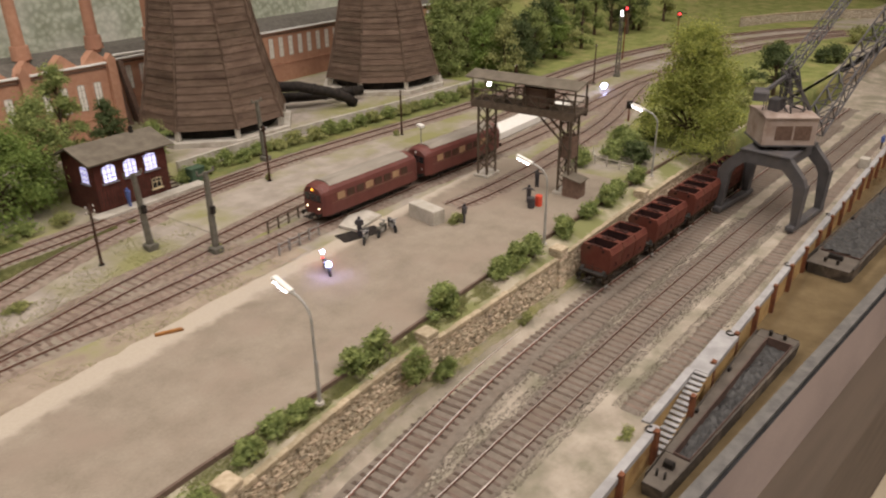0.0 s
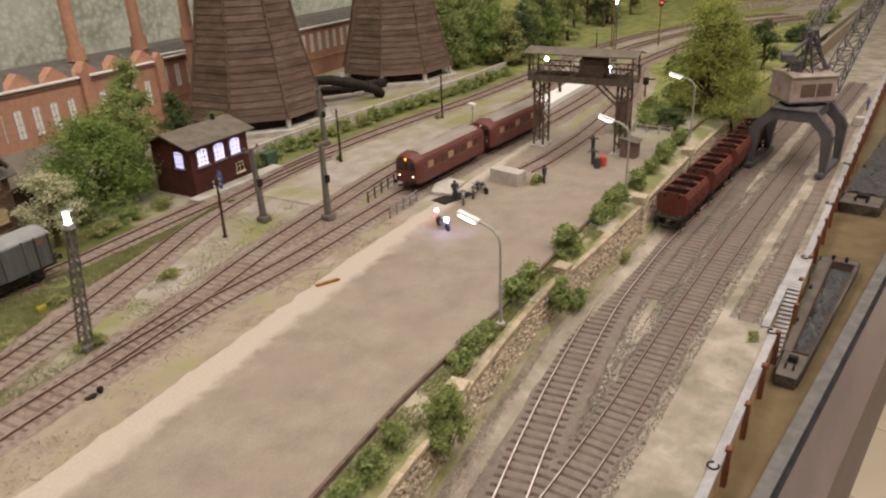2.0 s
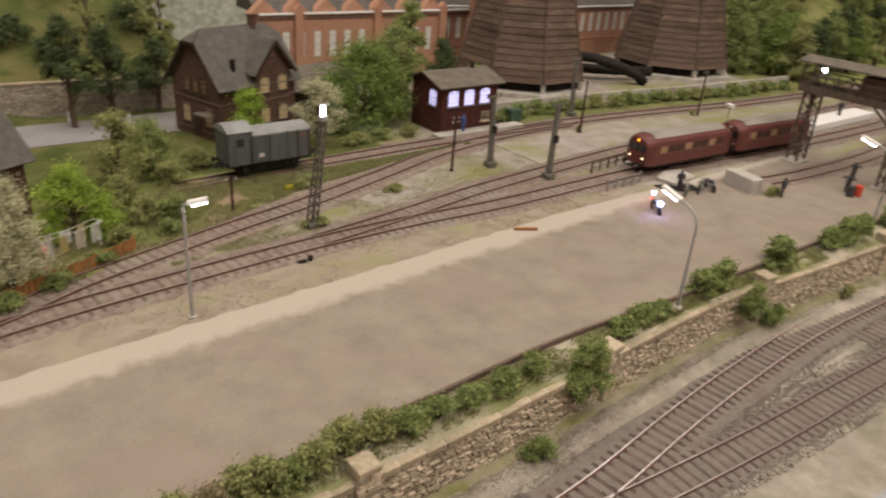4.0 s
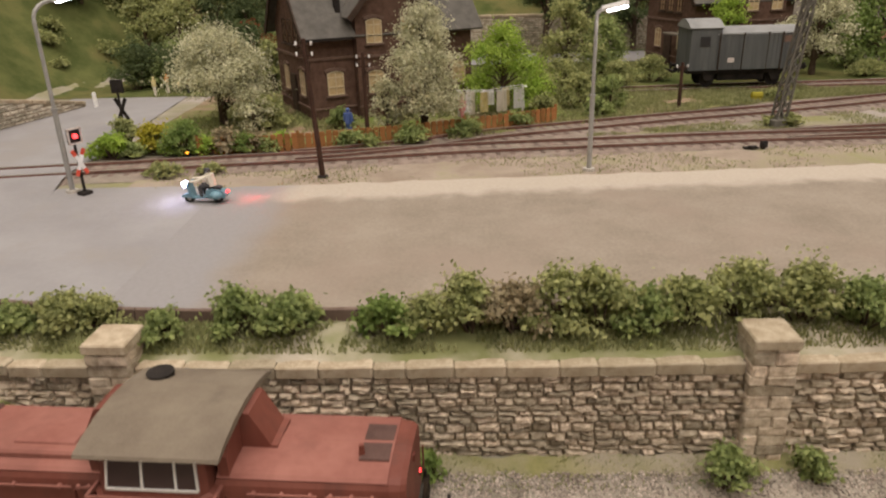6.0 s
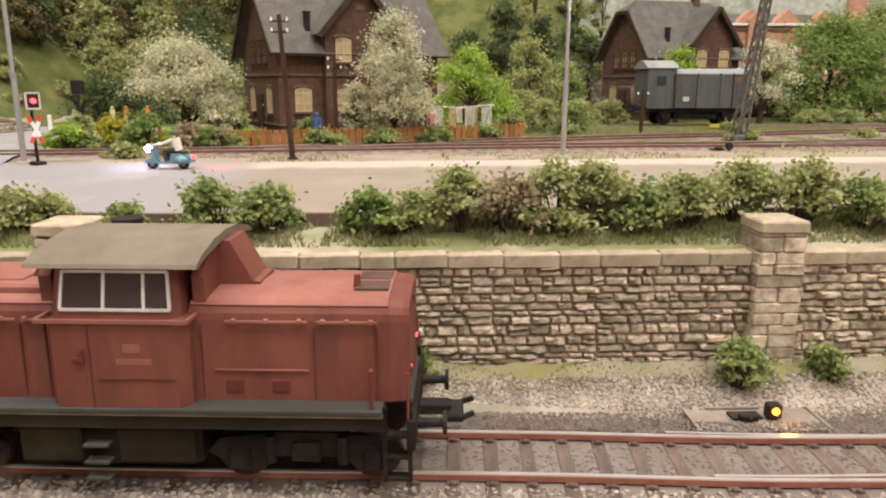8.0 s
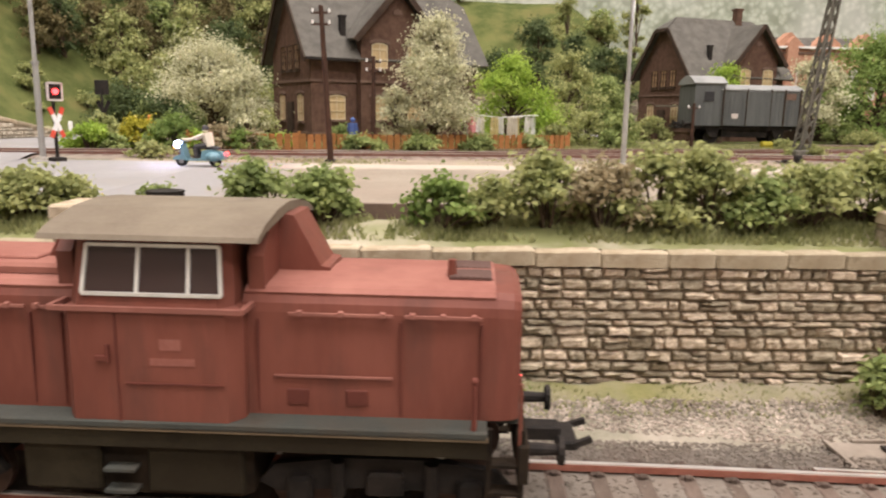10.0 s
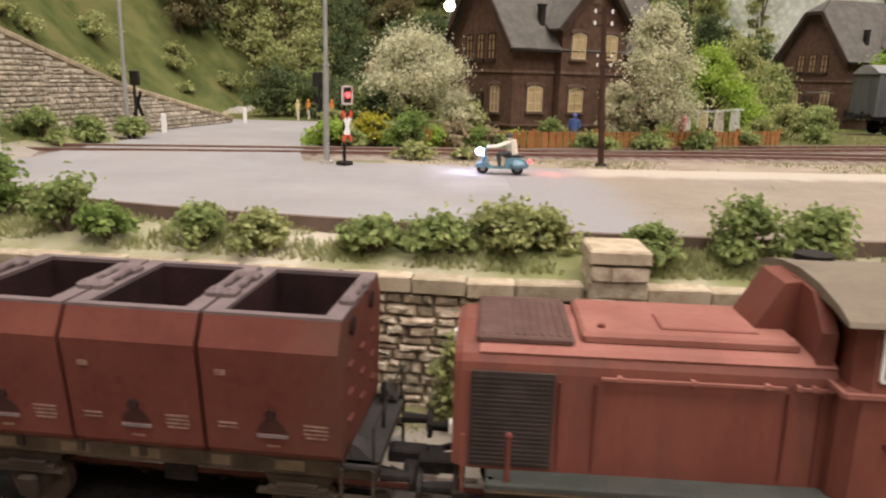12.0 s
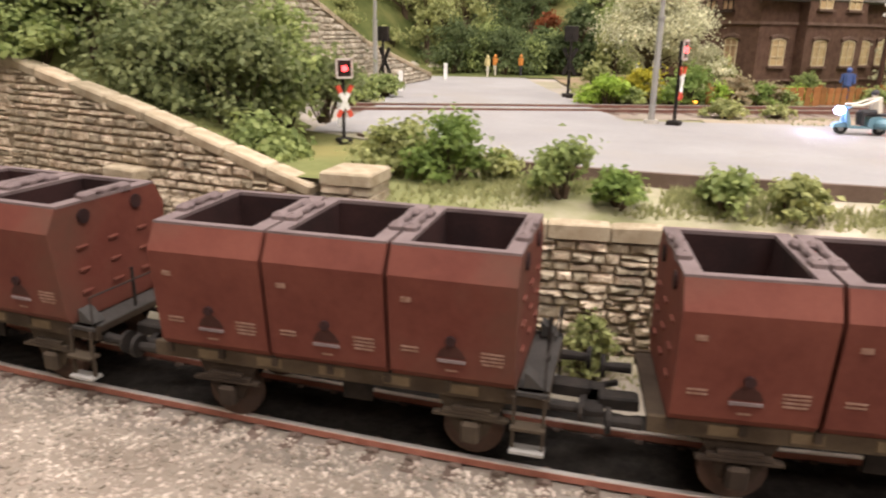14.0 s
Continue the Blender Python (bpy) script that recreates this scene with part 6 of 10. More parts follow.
        quadbox(bm, (u, w / 2 - 0.25, h + 0.12), (0.34, 0.22, 0.26), bev=0.03)
        add("cleat", bm, "black", root)
    return root


build_barge(42.3, -14.6, -5.5, 20.2, 3.1, "long grey-brown barge with an open hold, moored below the stairs", walk=0.33, fill=-0.6, bow=0.45)
coal_barge = build_barge(82.0, -18.6, -8.0, 33.0, 3.9, "long grey coal barge heaped with coal, red deckhouse aft", h=1.1, walk=0.10, fill=0.1)
bm = bm_new()
prism(bm, [(-1.5, 0.9), (1.5, 0.9), (1.75, 2.0), (1.1, 3.5), (-1.1, 3.5), (-1.75, 2.0)], "x", 11.2, 14.6)
deckhouse = part("deckhouse", bm, "hopper", coal_barge, "dark red six-sided deckhouse")
bm = bm_new()
quadbox(bm, (10.2, 0.0, 1.35), (1.9, 3.3, 0.5), bev=0.05)
part("hatch_cover", bm, "quay_wall", coal_barge, "tan hatch cover")
bm = bm_new()
quadbox(bm, (12.9, 0, 3.58), (3.9, 2.5, 0.14), bev=0.04)
part("deckhouse_roof", bm, "barge_deck", deckhouse)
bm = bm_new()
quadbox(bm, (0, 0, 0.55), (1.1, 1.0, 1.1), bev=0.08)
tagged(part("quay_crate", bm, "concrete", None, at=pose(S * 92.6, S * (quay_y(92.6) + 0.75), S * -3.52, 0, 0, -5)), "pale grey crate on the quay", "crate")


# ---- harbour crane ----
def lattice(bm, p0, p1, w0, w1, n, r=0.09):
    """A square lattice boom from p0 to p1."""
    p0, p1 = Vector(p0), Vector(p1)
    d = (p1 - p0).normalized()
    u = d.cross(Vector((0, 0, 1))).normalized()
    v = u.cross(d)
    ring = []
    for i in range(n + 1):
        p, w = p0.lerp(p1, i / n), w0 + (w1 - w0) * i / n
        ring.append([p + (a * u + b * v) * w / 2 for a, b in ((-1, -1), (1, -1), (1, 1), (-1, 1))])
    for i in range(n):
        for k in range(4):
            beam(bm, ring[i][k], ring[i + 1][k], r * 1.4)
            beam(bm, ring[i][k], ring[i + 1][(k + 1) % 4], r)
            beam(bm, ring[i][k], ring[i][(k + 1) % 4], r)


def build_crane():
    root = thing("harbour_crane", "grey portal harbour crane with a pinkish machine cabin and lattice jib", "crane", 72.7, -9.5, LOW + 0.2, -9.4)
    # two arched portal frames, wide at the shoulders and narrow at the feet
    outer = [(-3.75, 0.35), (-3.95, 4.3), (-3.7, 4.9), (-2.2, 6.5), (2.2, 6.5), (3.7, 4.9), (3.95, 4.3), (3.75, 0.35)]
    inner = [(3.3, 0.35), (3.0, 3.9), (2.65, 4.55), (1.7, 5.4), (-1.7, 5.4), (-2.65, 4.55), (-3.0, 3.9), (-3.3, 0.35)]
    for u in (-2.9, 2.9):
        bm = bm_new()
        w = 0.36
        for k in range(7):
            quad = (outer[k], outer[k + 1], inner[6 - k], inner[7 - k])
            prism(bm, list(quad), "x", u - w, u + w)
        bmesh.ops.remove_doubles(bm, verts=bm.verts, dist=0.001)
        part("portal_frame", bm, "crane_grey", root, "grey riveted portal frame")
        for y0, z0, y1, z1 in ((-3.86, 0.5, -4.02, 4.3), (3.86, 0.5, 4.02, 4.3), (-2.3, 6.56, 2.3, 6.56)):
            bm = bm_new()
            beam(bm, (u, y0, z0), (u, y1, z1), 1.0, 0.08)
            part("flange", bm, "crane_grey", root)
    for s in (-1, 1):
        y = 3.48 * s
        bm = bm_new()
        quadbox(bm, (0, y, 0.32), (7.6, 0.75, 0.45), bev=0.08)
        part("runway_beam", bm, "crane_grey", root)
        for d in (-3.3, -2.5, 2.5, 3.3):
            bm = bm_new()
            rod(bm, (d, y - 0.14, 0.2), (d, y + 0.14, 0.2), 0.3, 0.3, 12)
            part("wheel", bm, "rust", root)
        bm = bm_new()
        prism(bm, [(-2.5, 6.35), (2.5, 6.35), (2.5, 5.6), (-2.5, 5.6)], "y", s * 1.9 - 0.2, s * 1.9 + 0.2)
        part("deck_girder", bm, "crane_grey", root)
    bm = bm_new()
    quadbox(bm, (0, 0, 6.58), (6.6, 4.4, 0.16), bev=0.03)
    part("portal_deck", bm, "crane_grey", root)
    bm = bm_new()
    rod(bm, (0, 0, 6.6), (0, 0, 7.05), 1.9, 1.9, 20)
    part("slewing_ring", bm, "black", root)
    turn = Matrix.Translation((0.2, 0.35, 0)) @ Matrix.Rotation(radians(42), 4, "Z") @ Matrix.Diagonal((0.87, 0.87, 1.0, 1.0))
    bm = bm_new()
    prism(bm, [(-2.55, -2.7), (2.3, -2.7), (2.55, -2.3), (2.55, 2.3), (2.3, 2.7), (-2.55, 2.7)], "z", 7.05, 9.7)
    bmesh.ops.transform(bm, verts=bm.verts, matrix=turn)
    cab = part("machine_cabin", bm, "crane_cabin", root, "dusty pink machine cabin")
    bm = bm_new()
    prism(bm, [(-2.72, 9.62), (2.72, 9.62), (2.72, 9.74), (0, 9.98), (-2.72, 9.74)], "x", -2.7, 2.7)
    bmesh.ops.transform(bm, verts=bm.verts, matrix=turn @ Matrix.Rotation(radians(90), 4, "Z"))
    part("cabin_roof", bm, "crane_cabin", cab)
    bm = bm_new()
    quadbox(bm, (0, 0, 7.12), (5.3, 5.55, 0.14))
    bmesh.ops.transform(bm, verts=bm.verts, matrix=turn)
    part("cabin_sill", bm, "crane_grey", cab)
    for o in (-0.95, 0.95):
        bm = bm_new()
        quadbox(bm, (-2.56, o - 0.35, 8.3), (0.06, 1.7, 1.3))
        for k in range(8):
            quadbox(bm, (-2.6, o - 0.35 - 0.7 + 0.2 * k, 8.3), (0.05, 0.06, 1.25))
        bmesh.ops.transform(bm, verts=bm.verts, matrix=turn)
        part("louvre", bm, "brick_trim", cab, "brown louvre panel")
    # jib, back stays and gallows
    bm = bm_new()
    lattice(bm, (2.2, -1.8, 8.2), (36, -4.0, 30.5), 1.7, 0.8, 18)
    part("jib", bm, "crane_grey", root, "long grey lattice jib")
    bm = bm_new()
    lattice(bm, (0.4, -0.3, 9.8), (-0.6, 0.2, 13.9), 1.5, 0.9, 4)
    part("gallows_lattice", bm, "crane_grey", root)
    for foot in ((1.8, -1.8, 9.2), (1.6, 0.9, 9.2)):
        bm = bm_new()
        beam(bm, foot, (-0.6, 0.2, 13.9), 0.28)
        part("gallows_leg", bm, "crane_grey", root)
    bm = bm_new()
    lattice(bm, (-0.6, 0.2, 13.7), (16, -0.6, 23.2), 0.9, 0.7, 9, 0.07)
    part("stay_frame", bm, "crane_grey", root)
    bm = bm_new()
    quadbox(bm, (-2.9, 1.4, 11.7), (2.2, 1.3, 0.8), 20, bev=0.1)
    beam(bm, (-2.6, 1.3, 11.9), (-0.6, 0.2, 13.2), 0.3)
    part("counterweight", bm, "crane_grey", root)
    bm = bm_new()
    for k in range(5):
        beam(bm, (-1.5 + 0.6 * k, 1.6, 9.8), (-1.5 + 0.6 * k, 1.6, 10.8), 0.07)
    beam(bm, (-1.5, 1.6, 10.8), (0.9, 1.6, 10.8), 0.08)
    quadbox(bm, (-0.4, 0.9, 10.4), (1.4, 1.0, 1.3), bev=0.08)
    part("winch_house", bm, "crane_grey", root)


build_crane()


# ---- houses ----
def arched(w, h, rise, n=6):
    """Outline of an opening w wide and h high with a segmental arch."""
    pts = [(-w / 2, 0), (w / 2, 0), (w / 2, h - rise)]
    for i in range(1, n):
        t = i / n
        u = w / 2 - w * t
        pts.append((u, h - rise + rise * (1 - (2 * u / w) ** 2)))
    return pts + [(-w / 2, h - rise)]


def window(parent, p, rz, w, h, pane="pane_warm", trim="brick_trim", sash="sash", bars=(1, 2), rise=0.12, sill=True):
    """A window on a wall: pane, sash bars, arched lintel and sill; p is the middle of its foot, the wall faces local -y."""
    base = pose(S * p[0], S * p[1], S * p[2], 0, 0, rz)
    bm = bm_new()
    prism(bm, arched(w, h, rise), "y", -0.02, 0.06)
    win = part("window", bm, pane, parent)
    win.matrix_basis = base
    bm = bm_new()
    t = 0.055
    for u in (-w / 2 + t / 2, w / 2 - t / 2):
        quadbox(bm, (u, -0.04, (h - rise) / 2), (t, 0.06, h - rise))
    for i in range(bars[0]):
        quadbox(bm, (-w / 2 + w * (i + 1) / (bars[0] + 1), -0.04, h / 2 - 0.03), (t, 0.06, h - 0.08))
    quadbox(bm, (0, -0.04, t / 2), (w, 0.06, t))
    for i in range(bars[1]):
        quadbox(bm, (0, -0.04, h * (i + 1) / (bars[1] + 1) + (0.1 if i == bars[1] - 1 else 0)), (w, 0.06, t))
    pts = arched(w, h, rise)[2:]
    for (u0, v0), (u1, v1) in zip(pts, pts[1:]):
        beam(bm, (u0, -0.04, v0 - t / 2), (u1, -0.04, v1 - t / 2), 0.06)
    part("window_frame", bm, sash, win)
    if trim:
        bm = bm_new()
        pts = [(u * 1.25, v + 0.12) for u, v in pts]
        rows = [[bm.verts.new((u * k, yy, v + o)) for k, o, yy in ((1.0, -0.07, 0.0), (1.0, -0.07, -0.12), (1.04, 0.08, -0.12), (1.04, 0.08, 0.0))] for u, v in pts]
        for q0, q1 in zip(rows, rows[1:]):
            for k in range(4):
                bm.faces.new((q0[k], q0[(k + 1) % 4], q1[(k + 1) % 4], q1[k]))
        bm.faces.new(rows[0])
        bm.faces.new(rows[-1][::-1])
        part("lintel", bm, trim, win)
    if sill:
        bm = bm_new()
        quadbox(bm, (0, -0.08, -0.06), (w * 1.25, 0.18, 0.1))
        part("sill", bm, trim or sash, win)
    return win


def build_house(x, y, z, rz, label, W=10.0, D=6.5, bay=(2.55, 6.75), eave=4.75, ridge=8.6, peak=8.1, pane="pane_warm", gable_pane="pane_dim"):
    root = thing("house", label, "house", x, y, z, rz)
    mid = D / 2
    jh, ji = ridge - 0.95, 0.85          # jerkinhead: height and setback of the ridge end
    slope = (ridge - eave) / mid
    # walls
    bm = bm_new()
    q = (jh - eave) / slope
    prof = [(0, -0.3), (D, -0.3), (D, eave), (D - q, jh), (q, jh), (0, eave)]
    prism(bm, prof, "x", 0, W)
    wall = part("wall", bm, "brick", root)
    b0, b1 = bay
    bc, by = (b0 + b1) / 2, -0.55
    be = eave + 1.0
    bm = bm_new()
    prism(bm, [(b0, -0.3), (b1, -0.3), (b1, be), (bc, peak - 0.25), (b0, be)], "y", by, 1.0)
    bw = part("bay_wall", bm, "brick", root)
    for zz, h in ((3.15, 0.14), (0.45, 0.10)):
        for nm, c, s in (("string_course", (b0 / 2, -0.03, zz), (b0, 0.12, h)), ("string_course", (bc, by - 0.03, zz), (b1 - b0 + 0.1, 0.12, h)), ("string_course", ((b1 + W) / 2, -0.03, zz), (W - b1, 0.12, h)), ("string_course", (-0.03, D / 2, zz), (0.12, D + 0.1, h))):
            bm = bm_new()
            quadbox(bm, c, s)
            part(nm, bm, "brick_trim", wall)
    # roof slabs
    t = 0.16
    o = 0.5
    def slab(name, pts, parent=root, mat="slate"):
        bm = bm_new()
        a, b, c = Vector(pts[0]), Vector(pts[1]), Vector(pts[2])
        n = (b - a).cross(c - a).normalized()
        if n.z < 0:
            n = -n
        lo = [bm.verts.new(Vector(p)) for p in pts]
        hi = [bm.verts.new(Vector(p) + n * t) for p in pts]
        k = len(pts)
        for i in range(k):
            bm.faces.new((lo[i], lo[(i + 1) % k], hi[(i + 1) % k], hi[i]))
        bm.faces.new(lo[::-1])
        bm.faces.new(hi)
        return part(name, bm, mat, parent)

    ez = eave - slope * o
    for s in (0, 1):
        f = (lambda v: v) if s == 0 else (lambda v: D - v)
        slab("roof", [(-o, f(-o), ez), (W + o, f(-o), ez), (W + o, f(q), jh), (W - ji, f(mid), ridge), (ji, f(mid), ridge), (-o, f(q), jh)])
    slab("roof_hip", [(-o, q - 0.05, jh), (-o, D - q + 0.05, jh), (ji, mid, ridge)])
    slab("roof_hip", [(W + o, q - 0.05, jh), (W + o, D - q + 0.05, jh), (W - ji, mid, ridge)])
    bs = (peak - be) / (bc - b0)
    yb = (peak - eave) / slope
    bo = 0.5
    for s in (-1, 1):
        xe = bc + s * (bc - b0 + bo)
        slab("bay_roof", [(bc, by - 0.45, peak), (bc, yb, peak), (bc + s * (bc - b0 + 0.2), (be - bs * 0.2 - eave) / slope, be - bs * 0.2), (xe, -0.2, be - bs * bo), (xe, by - 0.45, be - bs * bo)])
    # barge boards
    for s in (-1, 1):
        bm = bm_new()
        beam(bm, (bc, by - 0.48, peak - 0.02), (bc + s * (bc - b0 + bo), by - 0.48, be - bs * bo - 0.02), 0.1, 0.30)
        part("barge_board", bm, "dark_wood", root)
    for yy0, yy1 in ((-o, q), (D + o, D - q)):
        bm = bm_new()
        beam(bm, (-o - 0.03, yy0, ez - 0.02), (-o - 0.03, yy1, jh - 0.02), 0.1, 0.30)
        part("barge_board", bm, "dark_wood", root)
    bm = bm_new()
    beam(bm, (-o - 0.03, q, jh), (-o - 0.03, D - q, jh), 0.1, 0.26)
    part("barge_board", bm, "dark_wood", root)
    bm = bm_new()
    beam(bm, (-o, -o - 0.08, ez + 0.05), (b0 - 0.2, -o - 0.08, ez + 0.05), 0.14)
    part("gutter", bm, "black", root)
    # windows
    for zz, h in ((1.15, 1.25), (3.85, 1.3)):
        for u in (bc - 1.05, bc + 1.05):
            window(bw, (u, by, zz), 0, 0.92, h, pane)
    window(wall, (b0 / 2 + 0.1, 0, 1.15), 0, 0.95, 1.3, pane)
    for u in ((b1 + W) / 2 - 0.75, (b1 + W) / 2 + 0.75) if W - b1 > 2.5 else ():
        window(wall, (u, 0, 1.15), 0, 0.9, 1.25, pane)
    for v in (mid - 1.15, mid, mid + 1.15):
        window(wall, (0, v, 3.75), -90, 0.72, 1.35, gable_pane, None, "dark_wood", rise=0.05)
    for v in (1.6, 4.7):
        window(wall, (0, v, 1.05), -90, 0.8, 1.4, "pane_dim")
    bm = bm_new()
    quadbox(bm, (-0.06, mid, 1.0), (0.12, 0.95, 2.1))
    part("door", bm, "dark_wood", wall, "dark panelled house door")
    bm = bm_new()
    prism(bm, [(bc - 0.3, be + 0.9), (bc + 0.3, be + 0.9), (bc + 0.22, be + 1.12), (bc, be + 1.22), (bc - 0.22, be + 1.12)], "y", by - 0.05, by + 0.05)
    part("attic_light", bm, "brick_trim", bw)
    # chimneys
    for u, v, h in ((W - 2.3, mid - 0.2, 0.75), (1.95, 0.55, 0.0)):
        bm = bm_new()
        zc = ridge if h else eave + slope * 0.9
        quadbox(bm, (u, v, zc + 0.1), (0.55, 0.5, 1.6) if h else (0.3, 0.3, 1.1))
        quadbox(bm, (u, v, zc + (0.92 if h else 0.68)), (0.68, 0.62, 0.16) if h else (0.38, 0.38, 0.1))
        part("chimney", bm, "brick" if h else "black", root)
    return root


build_house(-14.4, 25.1, 0.25, 28, "dark brick two-storey station house with slate gables and cream windows")
build_house(11.2, 41.0, 0.3, 17, "dark brick house behind the siding with a grey slate roof", W=8.6, bay=(3.6, 7.4), eave=5.0, ridge=9.0, peak=8.3)
bm = bm_new()
quadbox(bm, (0, 0, 0), (1.8, 0.9, 0.12), bev=0.02)
tagged(part("porch_canopy", bm, "felt", None, at=pose(S * 10.0, S * 42.0, S * 2.6, 0, 0, 17 - 90)), "small grey canopy over the house door", "canopy")


def build_signal_box():
    root = thing("signal_box", "dark red timber signal box with bluish lit windows", "signal box", 31.1, 35.7, 0.1, 0)
    W, D, H = 7.0, 5.0, 4.75
    bm = bm_new()
    prism(bm, [(0, -0.2), (D, -0.2), (D, H), (D * 0.55, H + 0.75), (0, H - 0.15)], "x", 0, W)
    wall = part("wall", bm, "box_red", root)
    bm = bm_new()
    for k in range(22):
        quadbox(bm, (W * (k + 0.5) / 22, -0.015, 1.1), (0.03, 0.04, 2.2))
    for k in range(15):
        quadbox(bm, (-0.015, D * (k + 0.5) / 15, 1.1), (0.04, 0.03, 2.2))
    tagged(part("board_joints", bm, "dark_wood", wall), "", "", "", "stuff")
    for y0, z0, y1, z1 in ((-0.55, H - 0.25, D * 0.55 + 0.02, H + 0.80), (D + 0.5, H - 0.3, D * 0.55, H + 0.80)):
        bm = bm_new()
        beam(bm, (W / 2, y0, z0), (W / 2, y1, z1), W + 1.3, 0.14)
        part("roof", bm, "felt", root, "grey felt roof")
    for u in (1.35, 3.35, 5.35):
        window(wall, (u, 0, 2.55), 0, 1.25, 1.6, "pane_lit", None, "box_sash", (2, 3), 0.2)
    window(wall, (0, 1.5, 2.5), -90, 1.1, 1.6, "pane_lit", None, "box_sash", (2, 3), 0.2)
    window(wall, (5.6, 0, 0.75), 0, 0.95, 0.95, "pane_dark", None, "sash", (1, 1), 0.03)
    bm = bm_new()
    quadbox(bm, (5.6, 2.6, H + 0.9), (0.3, 0.3, 0.9))
    part("stove_pipe", bm, "black", root)
    bm = bm_new()
    for k in range(8):
        quadbox(bm, (W + 0.5, 0.3 + 0.28 * k, 0.15 + 0.26 * k), (0.9, 0.3, 0.06))
    part("stair", bm, "dark_wood", root)
    return root


build_signal_box()
bm = bm_new()
quadbox(bm, (35.5, 34.95, 0.16), (11, 1.3, 0.3), 0, bev=0.03)
tagged(part("box_platform", bm, "concrete"), "low concrete platform before the signal box", "platform", "", "structure")


# ---- cooling towers ----
def build_tower(x, y, label, rz):
    root = thing("cooling_tower", label, "cooling tower", x, y, 0.0, rz, "cooling towers")

    def radius(z):
        return 4.95 + 3.75 * max(0.0, (21 - z) / 19.4) ** 1.6

    rows, z = [], 1.7
    while z < 23:
        rows.append((z, min(z + 0.78, 23)))
        z += 0.78
    for z0, z1 in rows:
        r0, r1 = radius(z0) + 0.10, radius(z1)
        a = math.pi / 8
        bm = bm_new()
        s = []
        for r, zz in ((r0, z0), (r1, z1), (r1 - 0.25, z1), (r0 - 0.3, z0)):
            s.append([bm.verts.new((r * math.cos(q), r * math.sin(q), zz)) for q in (-a, a)])
        for i in range(4):
            bm.faces.new((s[i][0], s[i][1], s[(i + 1) % 4][1], s[(i + 1) % 4][0]))
        bm.faces.new([q[0] for q in s][::-1])
        bm.faces.new([q[1] for q in s])
        me = shared(bm, "board", "tower")
        for k in range(8):
            piece("board", me, root, 0, 0, 0, 45 * k)
    for k in range(8):
        bm = bm_new()
        q = radians(45 * k + 22.5)
        pts = [((radius(z) + 0.12) * math.cos(q), (radius(z) + 0.12) * math.sin(q), z) for z in [1.6 + 2.14 * i for i in range(11)]]
        tube(bm, pts, 0.16, 6)
        part("corner_strip", bm, "tower", root)
        bm = bm_new()
        quadbox(bm, (8.45 * math.cos(q), 8.45 * math.sin(q), 0.85), (0.5, 0.5, 1.8), 45 * k + 22.5)
        part("pedestal", bm, "concrete", root, "pale concrete pedestal")
    bm = bm_new()
    rod(bm, (0, 0, -0.2), (0, 0, 0.55), 9.5, 9.5, 8)
    bmesh.ops.rotate(bm, verts=bm.verts, cent=(0, 0, 0), matrix=Matrix.Rotation(radians(22.5), 3, "Z"))
    part("basin", bm, "concrete", root, "concrete water basin")
    bm = bm_new()
    rod(bm, (0, 0, 0.5), (0, 0, 1.7), 7.2, 7.2, 16)
    part("core", bm, "black", root)


build_tower(55.15, 50.6, "tall brown boarded cooling tower, eight-sided", 0)
build_tower(85.0, 49.3, "second tall brown boarded cooling tower, eight-sided", -5)


def build_ducts():
    for i, (pts, r) in enumerate((([(62, 50.5, 3.4), (66, 47.5, 3.2), (69, 45.0, 2.2), (71, 43.8, 1.2), (72, 43.4, 0.3)], 0.66), ([(64.5, 52, 1.3), (68.5, 48.5, 1.3), (72.5, 46.2, 1.3), (75.5, 45.2, 1.2)], 0.66))):
        bm = bm_new()
        tube(bm, pts, r, 14)
        root = thing("duct", "thick dark bent pipe between the cooling towers", "pipe", 0, 0, 0, group="pipes by the towers")
        part("pipe", bm, "black", root, smooth=True)
        for p, q in zip(pts, pts[1:]):
            c = Vector(p).lerp(Vector(q), 0.5)
            d = (Vector(q) - Vector(p)).normalized()
            bm = bm_new()
            rod(bm, c - d * 0.12, c + d * 0.12, r + 0.1, None, 14)
            part("flange", bm, "black", root)


build_ducts()


